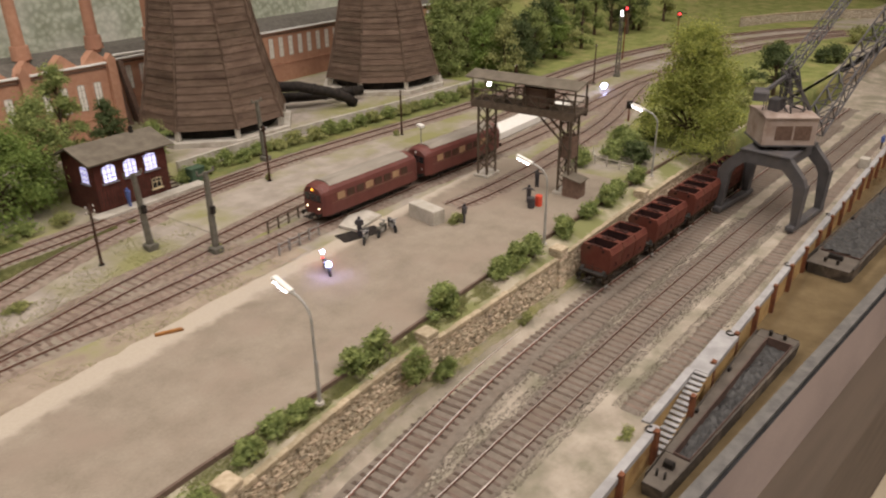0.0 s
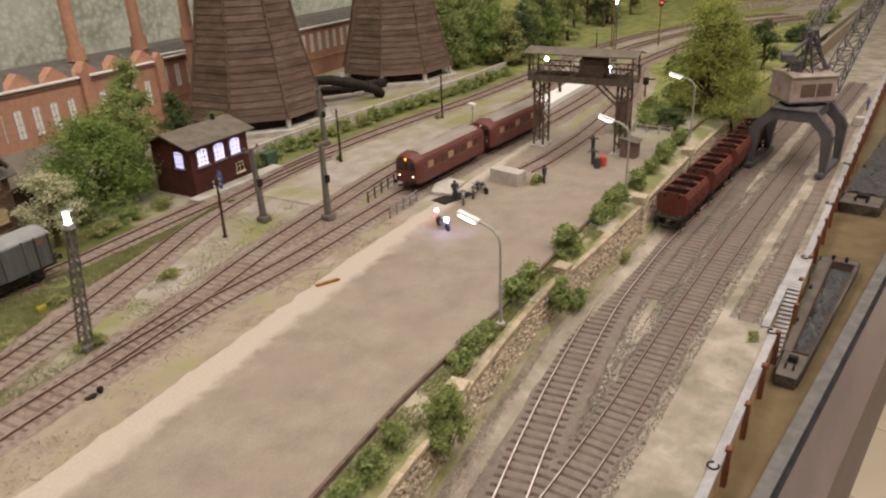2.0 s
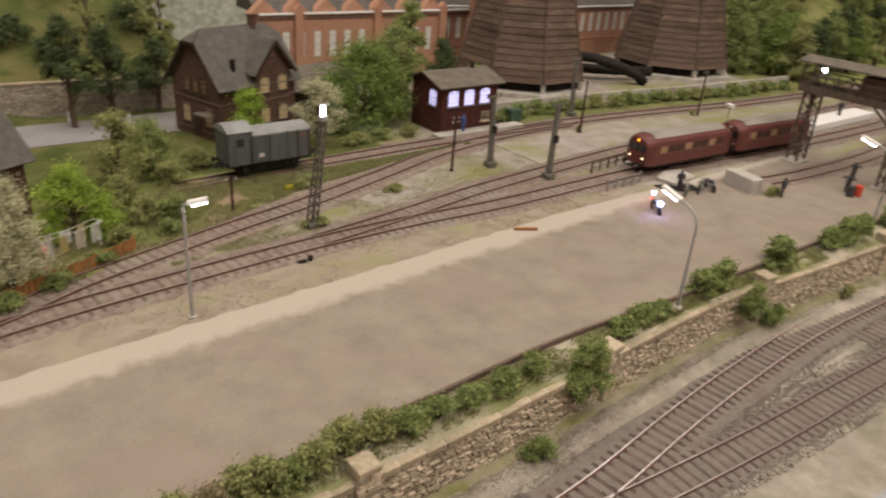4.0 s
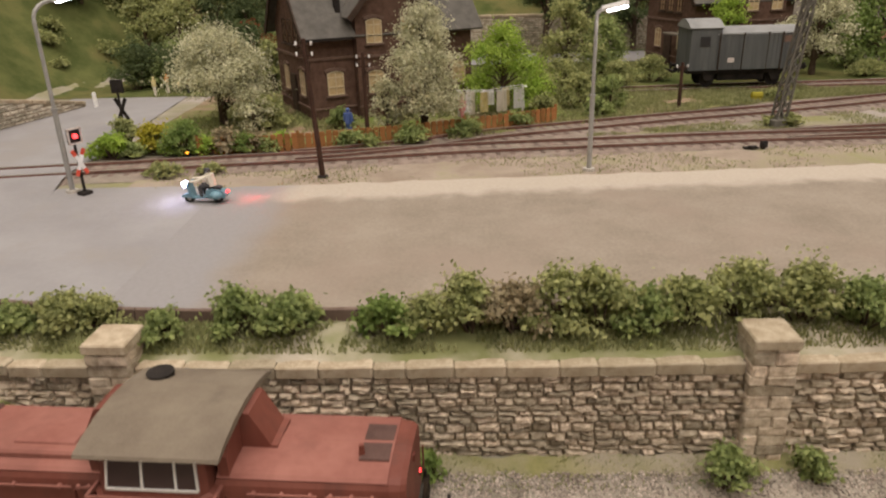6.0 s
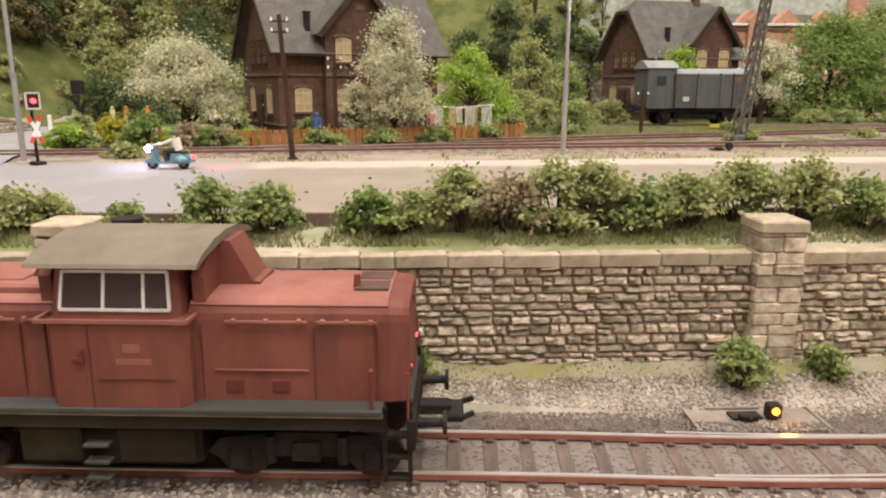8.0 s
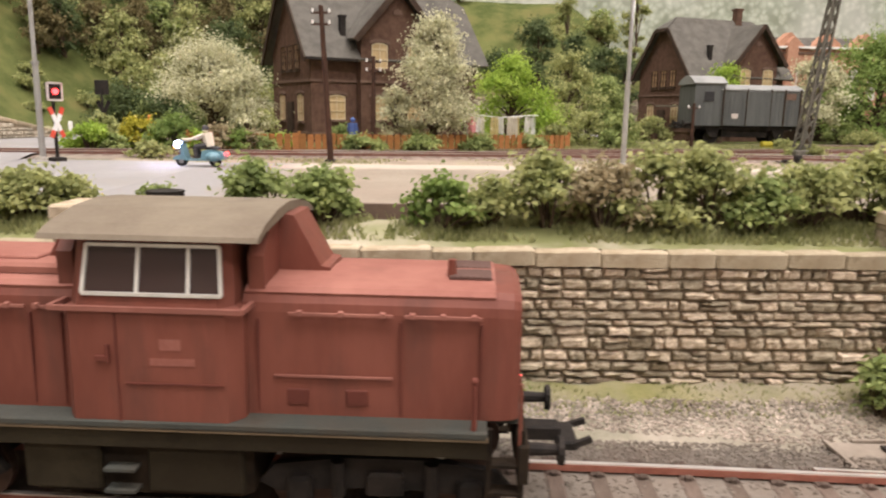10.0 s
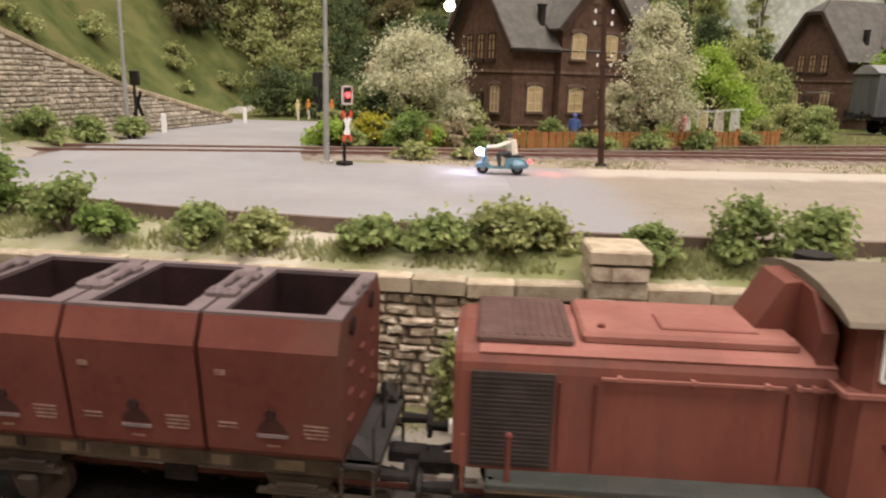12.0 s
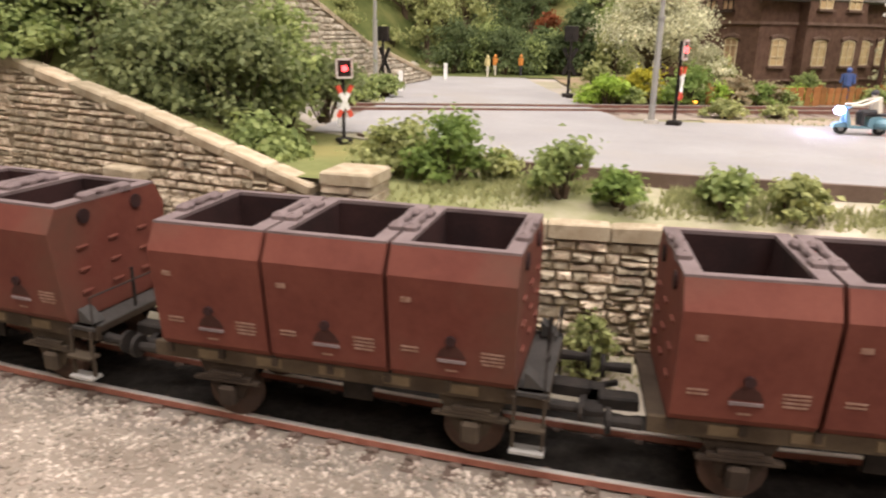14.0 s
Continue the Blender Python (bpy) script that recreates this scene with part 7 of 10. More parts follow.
# ---- factory and painted backdrop ----
def build_factory():
    root = thing("factory_hall", "long red-brick factory hall with pointed gables and tall narrow windows", "factory", 22, 57, 0)
    # front hall, then the lower wing that runs on behind the cooling towers
    for u0, u1, v0, top in ((0, 25.2, 0.0, 8.55), (25.2, 98, 6.0, 7.6)):
        bm = bm_new()
        quadbox(bm, ((u0 + u1) / 2, v0 + 1.0, top / 2 - 0.3), (u1 - u0, 2.0, top + 0.5))
        wall = part("wall", bm, "brick_red", root)
        bm = bm_new()
        quadbox(bm, ((u0 + u1) / 2, v0 - 0.15, top - 0.05), (u1 - u0, 0.35, 0.2))
        part("cornice", bm, "white", root, "pale cornice line")
        bm = bm_new()
        quadbox(bm, ((u0 + u1) / 2, v0 - 0.06, top - 0.55), (u1 - u0, 0.16, 0.18))
        part("brick_band", bm, "brick_trim", root)
        bm = bm_new()
        quadbox(bm, ((u0 + u1) / 2, v0 - 0.05, 2.6), (u1 - u0, 0.14, 0.16))
        part("brick_band", bm, "brick_red", root)
        bm = bm_new()
        prism(bm, [(v0 + 0.4, top), (v0 + 2.2, top + 1.1), (v0 + 6.0, top + 1.1), (v0 + 6.0, top)], "x", u0, u1)
        part("roof", bm, "slate", root)
        for k in range(int((u1 - u0 - 1.0) / 1.95)):
            window(wall, (u0 + 1.2 + 1.95 * k, v0, 3.7), 0, 0.85, 2.9, "plaster", None, "concrete", (1, 3), 0.1, False)
    for k in range(7):
        bm = bm_new()
        c = 0.8 + 3.72 * k
        prism(bm, [(c - 1.65, 8.5), (c + 1.65, 8.5), (c + 0.1, 9.9), (c - 0.1, 9.9)], "y", 0.15, 1.4)
        part("gable", bm, "brick_red", root)
    for c in (4.6, 14.9, 24.6):
        bm = bm_new()
        prism(bm, [(c - 0.5, -0.3), (c + 0.5, -0.3), (c + 0.5, 8.9), (c, 9.5), (c - 0.5, 8.9)], "y", -0.55, 0.3)
        part("pier", bm, "brick_red", root)
    # slanting buttresses and a pipe beside the first tower
    for c in (26.4, 27.8, 29.2):
        bm = bm_new()
        prism(bm, [(3.2, 0), (4.6, 0), (6.0, 7.4), (5.6, 7.4)], "x", c - 0.3, c + 0.3)
        part("buttress", bm, "brick_trim", root)
    bm = bm_new()
    tube(bm, [(24.8, 0.9, 8.7), (28.0, 4.4, 8.3), (34, 5.4, 8.0)], 0.16, 8)
    part("eaves_pipe", bm, "white", root, "white pipe along the eaves")
    for c in (16.4, 24.6, 32.0):
        bm = bm_new()
        rod(bm, (c, 2.4, 0), (c, 2.4, 38), 0.78, 0.4, 14)
        rod(bm, (c, 2.4, 9.8), (c, 2.4, 11.2), 1.0, 0.9, 14)
        tagged(part("smokestack", bm, "brick_red", root), "tall pale-red brick smokestack")


build_factory()


def backdrop_material():
    """A print of pale wooded hills: crowns of two sizes, hazy patches between them."""
    m = bpy.data.materials.new("painted_woods")
    m.use_nodes = True
    N, L = nodes_of(m)
    bsdf = N["Principled BSDF"]
    bsdf.inputs["Roughness"].default_value, bsdf.inputs["Specular IOR Level"].default_value = 0.9, 0.1
    tc, mp = N.new("ShaderNodeTexCoord"), N.new("ShaderNodeMapping")
    mp.inputs["Scale"].default_value = (87, 87, 87)
    L.new(tc.outputs["Object"], mp.inputs["Vector"])
    warp, off = N.new("ShaderNodeTexNoise"), N.new("ShaderNodeMix")
    warp.inputs["Scale"].default_value, warp.inputs["Detail"].default_value = 0.9, 5.0
    L.new(mp.outputs["Vector"], warp.inputs["Vector"])
    off.data_type, off.blend_type = "RGBA", "ADD"
    off.inputs[0].default_value = 1.0
    L.new(mp.outputs["Vector"], off.inputs[6])
    L.new(warp.outputs["Color"], off.inputs[7])
    last = None
    for sc, lo, hi in ((0.42, (0.28, 0.3, 0.23), (0.47, 0.5, 0.42)), (1.3, (0.2, 0.225, 0.165), (0.6, 0.62, 0.53))):
        v, r = N.new("ShaderNodeTexVoronoi"), N.new("ShaderNodeMapRange")
        v.feature = "SMOOTH_F1"
        v.inputs["Scale"].default_value, v.inputs["Smoothness"].default_value = sc, 0.35
        L.new(off.outputs[2], v.inputs["Vector"])
        r.inputs["From Min"].default_value, r.inputs["From Max"].default_value = 0.75, 0.12
        L.new(v.outputs["Distance"], r.inputs["Value"])
        x = N.new("ShaderNodeMix")
        x.data_type = "RGBA"
        L.new(r.outputs[0], x.inputs[0])
        x.inputs[6].default_value, x.inputs[7].default_value = rgb(lo), rgb(hi)
        if last:
            y = N.new("ShaderNodeMix")
            y.data_type = "RGBA"
            y.inputs[0].default_value = 0.5
            L.new(last, y.inputs[6])
            L.new(x.outputs[2], y.inputs[7])
            last = y.outputs[2]
        else:
            last = x.outputs[2]
    haze, hr, out = N.new("ShaderNodeTexNoise"), N.new("ShaderNodeMapRange"), N.new("ShaderNodeMix")
    haze.inputs["Scale"].default_value = 0.055
    L.new(mp.outputs["Vector"], haze.inputs["Vector"])
    hr.inputs["From Min"].default_value, hr.inputs["From Max"].default_value, hr.inputs["To Max"].default_value = 0.48, 0.66, 0.75
    L.new(haze.outputs["Fac"], hr.inputs["Value"])
    out.data_type = "RGBA"
    L.new(hr.outputs[0], out.inputs[0])
    L.new(last, out.inputs[6])
    out.inputs[7].default_value = rgb((0.58, 0.57, 0.53))
    L.new(out.outputs[2], bsdf.inputs["Base Color"])
    return m


M["backdrop"] = backdrop_material()


def build_backdrop():
    bm = bm_new()
    pts = [(-112, -10), (-112, 60), (-104, 76), (-90, 81), (270, 81), (292, 76), (300, 60), (300, -60)]
    lo = [bm.verts.new((x, y, -8)) for x, y in pts]
    hi = [bm.verts.new((x, y, 58)) for x, y in pts]
    for i in range(len(pts) - 1):
        bm.faces.new((lo[i], lo[i + 1], hi[i + 1], hi[i]))
    tagged(part("backdrop", bm, "backdrop"), "painted backdrop of pale wooded hills", "backdrop", "", "structure")


build_backdrop()


# ---- far end of the layout ----
sloping_wall("far_wall", [(168, 19.5, 1.9, -0.2), (178, 14.5, 1.9, -0.2), (190, 6.0, 1.9, -0.2), (198, -4.0, 1.9, -0.2)], "low grey stone wall beyond the far tracks", "stone_grey", seed=9)


def build_shed(x, y, w, d, h, label="dark boarded shed at the far end of the tracks", rz=-8):
    root = thing("shed", label, "shed", x, y, 0, rz, "sheds")
    bm = bm_new()
    quadbox(bm, (0, 0, h / 2), (w, d, h))
    part("wall", bm, "dark_wood", root)
    for s in (-1, 1):
        bm = bm_new()
        beam(bm, (0, s * (d / 2 + 0.5), h - 0.2), (0, 0, h + 1.6), w + 1.0, 0.25)
        part("roof", bm, "felt", root)
    for k in range(5):
        bm = bm_new()
        quadbox(bm, (-w / 2 - 0.06, -d / 2 + d * (k + 0.5) / 5, h * 0.55), (0.12, d * 0.12, h * 0.4))
        part("window", bm, "pane_dark", root)


build_shed(24.0, 49.5, 8.5, 5.5, 2.9, "low dark shed with a grey felt roof behind the maple", 8)
build_shed(233, -6, 14, 9, 7)
build_shed(262, 14, 16, 12, 8)


# ---- plants ----
def leaf_mesh(name, clumps, n, size, mat, seed, flat=0.55, spread=0.85, droop=0.0):
    """n folded leaves over clumps of (x, y, z, radius)."""
    g = np.random.default_rng(seed)
    c = np.array([q[:3] for q in clumps], float)
    r = np.array([q[3] for q in clumps], float)
    k = g.choice(len(c), n, p=r**2 / (r**2).sum())
    d = g.normal(size=(n, 3))
    d /= np.linalg.norm(d, axis=1, keepdims=True)
    d[:, 2] = np.where(d[:, 2] < -0.35, -d[:, 2] * 0.6, d[:, 2])
    sprig = g.normal(size=(len(c), 12, 3))
    sprig /= np.linalg.norm(sprig, axis=2, keepdims=True)
    sprig[..., 2] = np.abs(sprig[..., 2]) * 0.9 - 0.15
    w = g.integers(0, 12, n)
    d = np.where((g.random(n) < 0.62)[:, None], sprig[k, w] + 0.30 * g.normal(size=(n, 3)), d)
    reach = 0.75 + spread * g.random((len(c), 12))
    rad = r[k] * reach[k, w] * (0.25 + 0.85 * g.random(n) ** 0.7)
    p = c[k] + d * rad[:, None] * np.array([1, 1, 0.9])
    nrm = d * flat + g.normal(size=(n, 3)) * 0.5 + np.array([0, 0, 0.35])
    nrm /= np.linalg.norm(nrm, axis=1, keepdims=True)
    t = np.cross(nrm, g.normal(size=(n, 3)))
    t /= np.linalg.norm(t, axis=1, keepdims=True)
    t[:, 2] -= droop
    b = np.cross(nrm, t)
    s = size * g.uniform(0.55, 1.25, n)[:, None]
    v = np.stack([p - t * s * 0.5, p + b * s * 0.3 + nrm * s * 0.10, p + t * s * 0.5 - nrm * s * 0.06, p - b * s * 0.3 + nrm * s * 0.10], 1).reshape(-1, 3) * S
    me = bpy.data.meshes.new(name)
    me.vertices.add(4 * n)
    me.vertices.foreach_set("co", v.ravel())
    me.loops.add(4 * n)
    me.loops.foreach_set("vertex_index", np.arange(4 * n))
    me.polygons.add(n)
    me.polygons.foreach_set("loop_start", np.arange(0, 4 * n, 4))
    me.polygons.foreach_set("loop_total", np.full(n, 4))
    me.update(calc_edges=True)
    me.materials.append(M[mat])
    return me


def clump_set(r, w, d, h, z0, n, rad):
    """n clumps in an uneven dome w x d wide and h high."""
    out = []
    for i in range(n):
        a, q = r.uniform(0, 2 * math.pi), math.sqrt(r.random())
        z = r.random() ** 0.8
        lim = 1 - 0.75 * z**2
        out.append((w / 2 * q * lim * math.cos(a), d / 2 * q * lim * math.sin(a), z0 + z * h, rad * r.uniform(0.6, 1.25)))
    return out


GROUP = {"shrub": "shrubs", "tree": "trees"}


def shrub(x, y, z, w, d, h, mat, seed, label="leafy green shrub on the planting strip", n=None, leaf=0.17, rz=0.0, clumps=None):
    r = random.Random(seed)
    root = thing("shrub", label, "shrub", x, y, z, rz, "shrubs")
    rad = clumps or max(0.15, min(w, d, h) * 0.26)
    cl = clump_set(r, w, d, max(h - rad, 0.1), rad * 0.5, max(6, int(5 + w * d * h / rad**3 * 0.16)), rad)
    n = n or int(60 * len(cl) * (rad / 0.25) ** 2)
    part("foliage", leaf_mesh("foliage", cl, min(n, 9000), leaf, mat, seed), mat, root)
    bm = bm_new()
    for q in cl[:14]:
        rod(bm, (q[0] * 0.25, q[1] * 0.25, -0.05), (q[0], q[1], q[2]), 0.035, 0.015, 5, False)
    part("branchwork", bm, "bark", root)
    return root


def tree(x, y, z, h, w, mat, seed, label, leaf=0.32, n=3500, trunk=0.28, crown0=0.3, clumps=None, tall=1.0, name="tree"):
    """A tapered trunk with limbs and a crown of leaf clumps."""
    r = random.Random(seed)
    root = thing(name, label, "tree", x, y, z, r.uniform(0, 360), "trees")
    ch = h * (1 - crown0)
    rad = w * 0.19
    cl = []
    for i in range(clumps or 20):
        t = (i + 0.5) / (clumps or 20)
        env = math.sin(math.pi * min(1, 0.16 + 0.84 * t) ** (0.75 * tall)) ** 0.7
        a, q = r.uniform(0, 2 * math.pi), r.uniform(0.45, 1.0)
        cl.append((env * q * (w / 2 - rad * 0.6) * math.cos(a), env * q * (w / 2 - rad * 0.6) * math.sin(a), h * crown0 + ch * t * 0.93, rad * r.uniform(0.65, 1.2)))
    bm = bm_new()
    pts, px, py = [], 0.0, 0.0
    for i in range(6):
        pts.append((px, py, h * 0.8 * i / 5 - 0.1))
        px += r.uniform(-0.05, 0.05) * h * 0.2
        py += r.uniform(-0.05, 0.05) * h * 0.2
    tube(bm, pts, trunk, 8, trunk * 0.2)
    for q in cl:
        k = min(4, max(1, int(q[2] / h * 5)))
        tube(bm, [pts[k], ((pts[k][0] + q[0]) / 2, (pts[k][1] + q[1]) / 2, (pts[k][2] + q[2]) / 2 + 0.05 * h), q[:3]], trunk * 0.3, 5, trunk * 0.06)
    part("trunk", bm, "bark", root)
    part("crown", leaf_mesh("crown", cl, int(n * 1.25), leaf * 0.85, mat, seed, spread=0.4), mat, root)
    return root


OLIVE = "olive-green hedge shrub with some browned leaves"
FRESH = "low fresh-green leafy shrub"
# hedge behind the wall, from the road bend to the crane
for i, (x, dy, w, h, mat, lab) in enumerate((
        (-29.4, 2.3, 1.9, 1.5, "leaf_olive", OLIVE), (-28.2, 2.0, 1.8, 1.6, "leaf_fresh", FRESH), (-27.2, 2.6, 1.2, 0.8, "leaf_olive", OLIVE), (-25.9, 1.2, 1.2, 1.25, "leaf_mid", FRESH),
        (-24.9, 0.9, 1.0, 0.85, "leaf_fresh", FRESH), (-22.9, 1.0, 1.3, 0.85, "leaf_mid", OLIVE), (-21.7, 1.0, 1.5, 0.85, "leaf_olive", OLIVE), (-19.4, 1.1, 1.7, 0.75, "leaf_mid", FRESH),
        (-18.1, 1.2, 1.6, 0.85, "leaf_mid", FRESH), (-16.7, 1.4, 1.6, 1.0, "leaf_olive", OLIVE), (-15.9, 1.6, 1.2, 0.8, "leaf_olive", OLIVE), (-13.9, 1.1, 0.9, 0.8, "leaf_mid", FRESH),
        (-12.0, 1.3, 1.6, 1.2, "leaf_mid", OLIVE), (-10.7, 1.2, 1.7, 1.1, "leaf_mid", OLIVE), (-8.4, 1.1, 1.7, 0.95, "leaf_fresh", FRESH), (-7.4, 1.3, 1.4, 0.95, "leaf_olive", OLIVE),
        (-6.2, 1.3, 1.8, 1.5, "leaf_olive", OLIVE), (-5.1, 1.2, 1.7, 1.3, "leaf_rose", "hedge shrub with dry pinkish-brown leaves"), (-4.0, 1.3, 1.8, 1.5, "leaf_olive", OLIVE), (-3.0, 1.3, 1.7, 1.6, "leaf_olive", OLIVE),
        (-1.9, 1.2, 1.6, 1.1, "leaf_mid", FRESH), (-0.8, 1.4, 1.7, 1.35, "leaf_olive", OLIVE), (0.6, 1.7, 1.9, 1.6, "leaf_olive", OLIVE), (2.0, 1.5, 1.9, 1.6, "leaf_olive", OLIVE),
        (3.5, 1.3, 1.9, 1.3, "leaf_mid", FRESH), (5.2, 1.3, 2.0, 1.2, "leaf_mid", FRESH), (7.2, 1.2, 1.8, 1.0, "leaf_mid", FRESH), (9.2, 1.2, 1.8, 1.1, "leaf_mid", OLIVE), (11.2, 1.3, 1.8, 1.1, "leaf_mid", FRESH),
        (18.2, 1.1, 2.0, 1.0, "leaf_mid", FRESH), (20.2, 1.2, 2.2, 1.0, "leaf_mid", OLIVE), (22.0, 1.1, 1.6, 0.8, "leaf_mid", FRESH), (26.3, 1.1, 2.1, 1.5, "leaf_mid", FRESH), (28.3, 1.1, 2.0, 1.7, "leaf_mid", OLIVE),
        (34.6, 1.5, 2.8, 2.0, "leaf_mid", FRESH), (41.0, 1.5, 2.2, 1.6, "leaf_mid", FRESH), (43.0, 1.5, 2.4, 1.9, "leaf_mid", OLIVE), (45.0, 1.5, 2.2, 1.8, "leaf_mid", FRESH), (50.2, 1.5, 2.4, 1.6, "leaf_mid", FRESH),
        (54.5, 1.6, 2.2, 1.3, "leaf_mid", OLIVE), (58.2, 1.7, 2.4, 1.7, "leaf_mid", FRESH), (60.4, 1.8, 2.4, 1.6, "leaf_mid", FRESH), (64.6, 1.8, 2.4, 1.7, "leaf_mid", OLIVE))):
    shrub(x, wall_y(x) + dy, strip_z(x, wall_y(x) + dy), w, 1.3, (h - 0.05) * (0.85 if x < -18 else 1.0), mat, 100 + i, lab, leaf=0.175 if x < 12 else 0.25)
# bushes that hang over the wall and grow at its foot
for i, (x, y, z, w, d, h, mat) in enumerate(((13.9, 0.1, -1.9, 3.0, 1.7, 3.3, "leaf_mid"), (29.6, 0.3, -2.2, 1.8, 1.2, 2.6, "leaf_mid"), (32.3, 0.0, -3.2, 2.0, 1.2, 1.3, "leaf_mid"), (-0.35, -1.05, -3.35, 1.3, 0.9, 0.95, "leaf_mid"),
                                             (1.75, -0.9, -3.35, 1.2, 0.8, 0.8, "leaf_mid"), (-7.35, -0.8, -3.3, 0.9, 0.6, 0.8, "leaf_fresh"), (10.0, -0.9, -3.4, 2.0, 1.1, 1.2, "leaf_mid"), (-17.6, -0.2, -3.3, 1.2, 0.6, 1.9, "leaf_olive"),
                                             (-25.5, 0.6, -3.3, 1.1, 0.5, 1.3, "leaf_olive"), (41, -0.7, -3.3, 1.6, 0.7, 0.8, "leaf_olive"), (34.1, -11.35, -3.62, 1.9, 0.8, 0.22, "leaf_olive"))):
    shrub(x, y, z, w, d, h, mat, 300 + i, "leafy bush growing against the stone wall", leaf=0.165)
# scrub above the ramp wall
for i, (x, y, z, w, h, mat) in enumerate(((-32.6, 5.0, -0.4, 1.9, 1.0, "leaf_mid"), (-34.0, 6.8, 0.2, 3.4, 2.7, "leaf_bush"), (-36.2, 7.6, 0.6, 3.6, 3.2, "leaf_bush"), (-38.6, 8.6, 1.2, 3.8, 3.6, "leaf_mid"), (-41.0, 9.6, 1.8, 4.0, 4.0, "leaf_dark"),
                                          (-35.0, 9.6, 1.2, 4.2, 5.0, "leaf_bush"), (-38.4, 11.2, 2.0, 4.6, 5.4, "leaf_dark"), (-42.5, 12, 3.0, 5.0, 5.4, "leaf_dark"), (-33.0, 8.3, 0.2, 2.6, 3.0, "leaf_mid"), (-45, 11, 3.0, 4.6, 4.6, "leaf_mid"), (-38.9, 7.0, 1.8, 1.9, 1.5, "leaf_mid"), (-39.7, 7.5, 2.7, 2.2, 1.8, "leaf_dark"), (-40.6, 8.2, 3.0, 2.4, 2.0, "leaf_mid"))):
    shrub(x, y, z, w, w * 0.9, h, mat, 340 + i, "dense scrub bush above the ramp wall", leaf=0.22, n=int(1500 + 700 * w), clumps=0.24 * w)
for i in range(10):
    r = random.Random(370 + i)
    x = -45 + i * 1.35
    shrub(x + 1.0, wall_y(x) + 5 + r.random() * 3, 0.4 + max(0, (-33 - x)) * 0.22, 2.2, 2.0, 1.7, r.choice(("leaf_bush", "leaf_mid", "leaf_bush")), 380 + i, "dense scrub bush above the ramp wall", leaf=0.2, n=1500, clumps=0.5)
for i in range(6):
    x = -38.0 - 1.7 * i
    shrub(x, wall_y(x) + 2.4 + 0.3 * (i % 2), max(-0.5 + 0.28 * (-31 - x), hill(x, wall_y(x) + 2.5) - 0.2), 2.6, 2.2, 2.1 + 0.4 * (i % 3), ("leaf_mid", "leaf_dark")[i % 2], 400 + i, "dense scrub bush above the ramp wall", leaf=0.2, n=1800, clumps=0.6)
# foot of the wing wall
for i, (x, y, w, h) in enumerate(((-33.2, 15.2, 1.8, 1.3), (-32.4, 17.5, 1.6, 1.0), (-31.7, 20.0, 1.5, 0.9), (-34.6, 12.6, 2.2, 2.2), (-36.4, 11.0, 2.6, 3.0))):
    shrub(x, y, 0, w, w * 0.8, h, "leaf_mid", 400 + i, "weedy bush at the foot of the wing wall", leaf=0.22)

# garden and house trees
BLOSSOM = "cream-blossomed fruit tree in the garden"
tree(-19.5, 25.0, 0.1, 4.7, 6.4, "leaf_white", 501, BLOSSOM, 0.19, 15000, 0.26, 0.3, 30)
tree(-17.2, 22.8, 0.1, 2.2, 2.6, "leaf_white", 502, BLOSSOM, 0.2, 1500, 0.12, 0.1)
tree(-8.1, 21.9, 0.1, 6.2, 4.6, "leaf_white", 503, BLOSSOM, 0.18, 14000, 0.24, 0.14, 30)
tree(-9.9, 20.9, 0.1, 2.9, 2.2, "leaf_white", 504, BLOSSOM, 0.2, 1400, 0.12, 0.2)
tree(-3.8, 26.5, 0.1, 4.7, 5.0, "leaf_light", 505, "bright light-green round tree beside the house", 0.22, 7000, 0.22, 0.08, 30)
tree(0.9, 34.0, 0.1, 5.6, 5.0, "leaf_olive", 506, "olive-green leafy garden tree by the house", 0.28, 3800, 0.24, 0.15)
tree(3.6, 36.5, 0.1, 4.2, 4.4, "leaf_mid", 507, "small green garden tree by the house", 0.28, 3000, 0.2, 0.15)
tree(1.5, 51.0, 0.3, 9.6, 4.6, "leaf_dark", 508, "dark pine tree by the back road", 0.35, 3400, 0.3, 0.3, 18)
tree(5.0, 52.0, 0.3, 8.4, 5.0, "leaf_dark", 509, "dark pine tree by the back road", 0.35, 3400, 0.3, 0.3, 18)
tree(9.6, 53.0, 0.3, 7.0, 5.0, "leaf_dark", 510, "dark pine tree by the back road", 0.35, 3000, 0.3, 0.3, 18)
tree(12.6, 38.2, 0.1, 5.3, 4.4, "leaf_light", 511, "bright light-green tree behind the goods van", 0.26, 3400, 0.22, 0.16, 22)
tree(18.6, 37.4, 0.1, 6.0, 5.2, "leaf_white", 512, BLOSSOM, 0.26, 4200, 0.24, 0.2, 24)
tree(26.0, 41.6, 0.0, 7.8, 10.4, "leaf_fresh", 513, "spreading bright-green maple by the signal box", 0.36, 11000, 0.3, 0.06, 46)
tree(31.2, 44.0, 0.0, 9.4, 6.8, "leaf_mid", 514, "spreading bright-green maple by the signal box", 0.34, 7000, 0.3, 0.06, 36)
tree(35.4, 48.0, 0.1, 11.0, 4.6, "leaf_mid", 515, "tall green tree behind the signal box", 0.34, 4200, 0.3, 0.2, 26)
tree(39.4, 47.0, 0.1, 7.0, 4.6, "leaf_dark", 516, "dark tree behind the signal box", 0.34, 3200, 0.26, 0.2)
tree(43.0, 45.0, 0.1, 4.2, 3.6, "leaf_mid", 517, "small green tree before the cooling tower", 0.3, 2200, 0.2, 0.2)
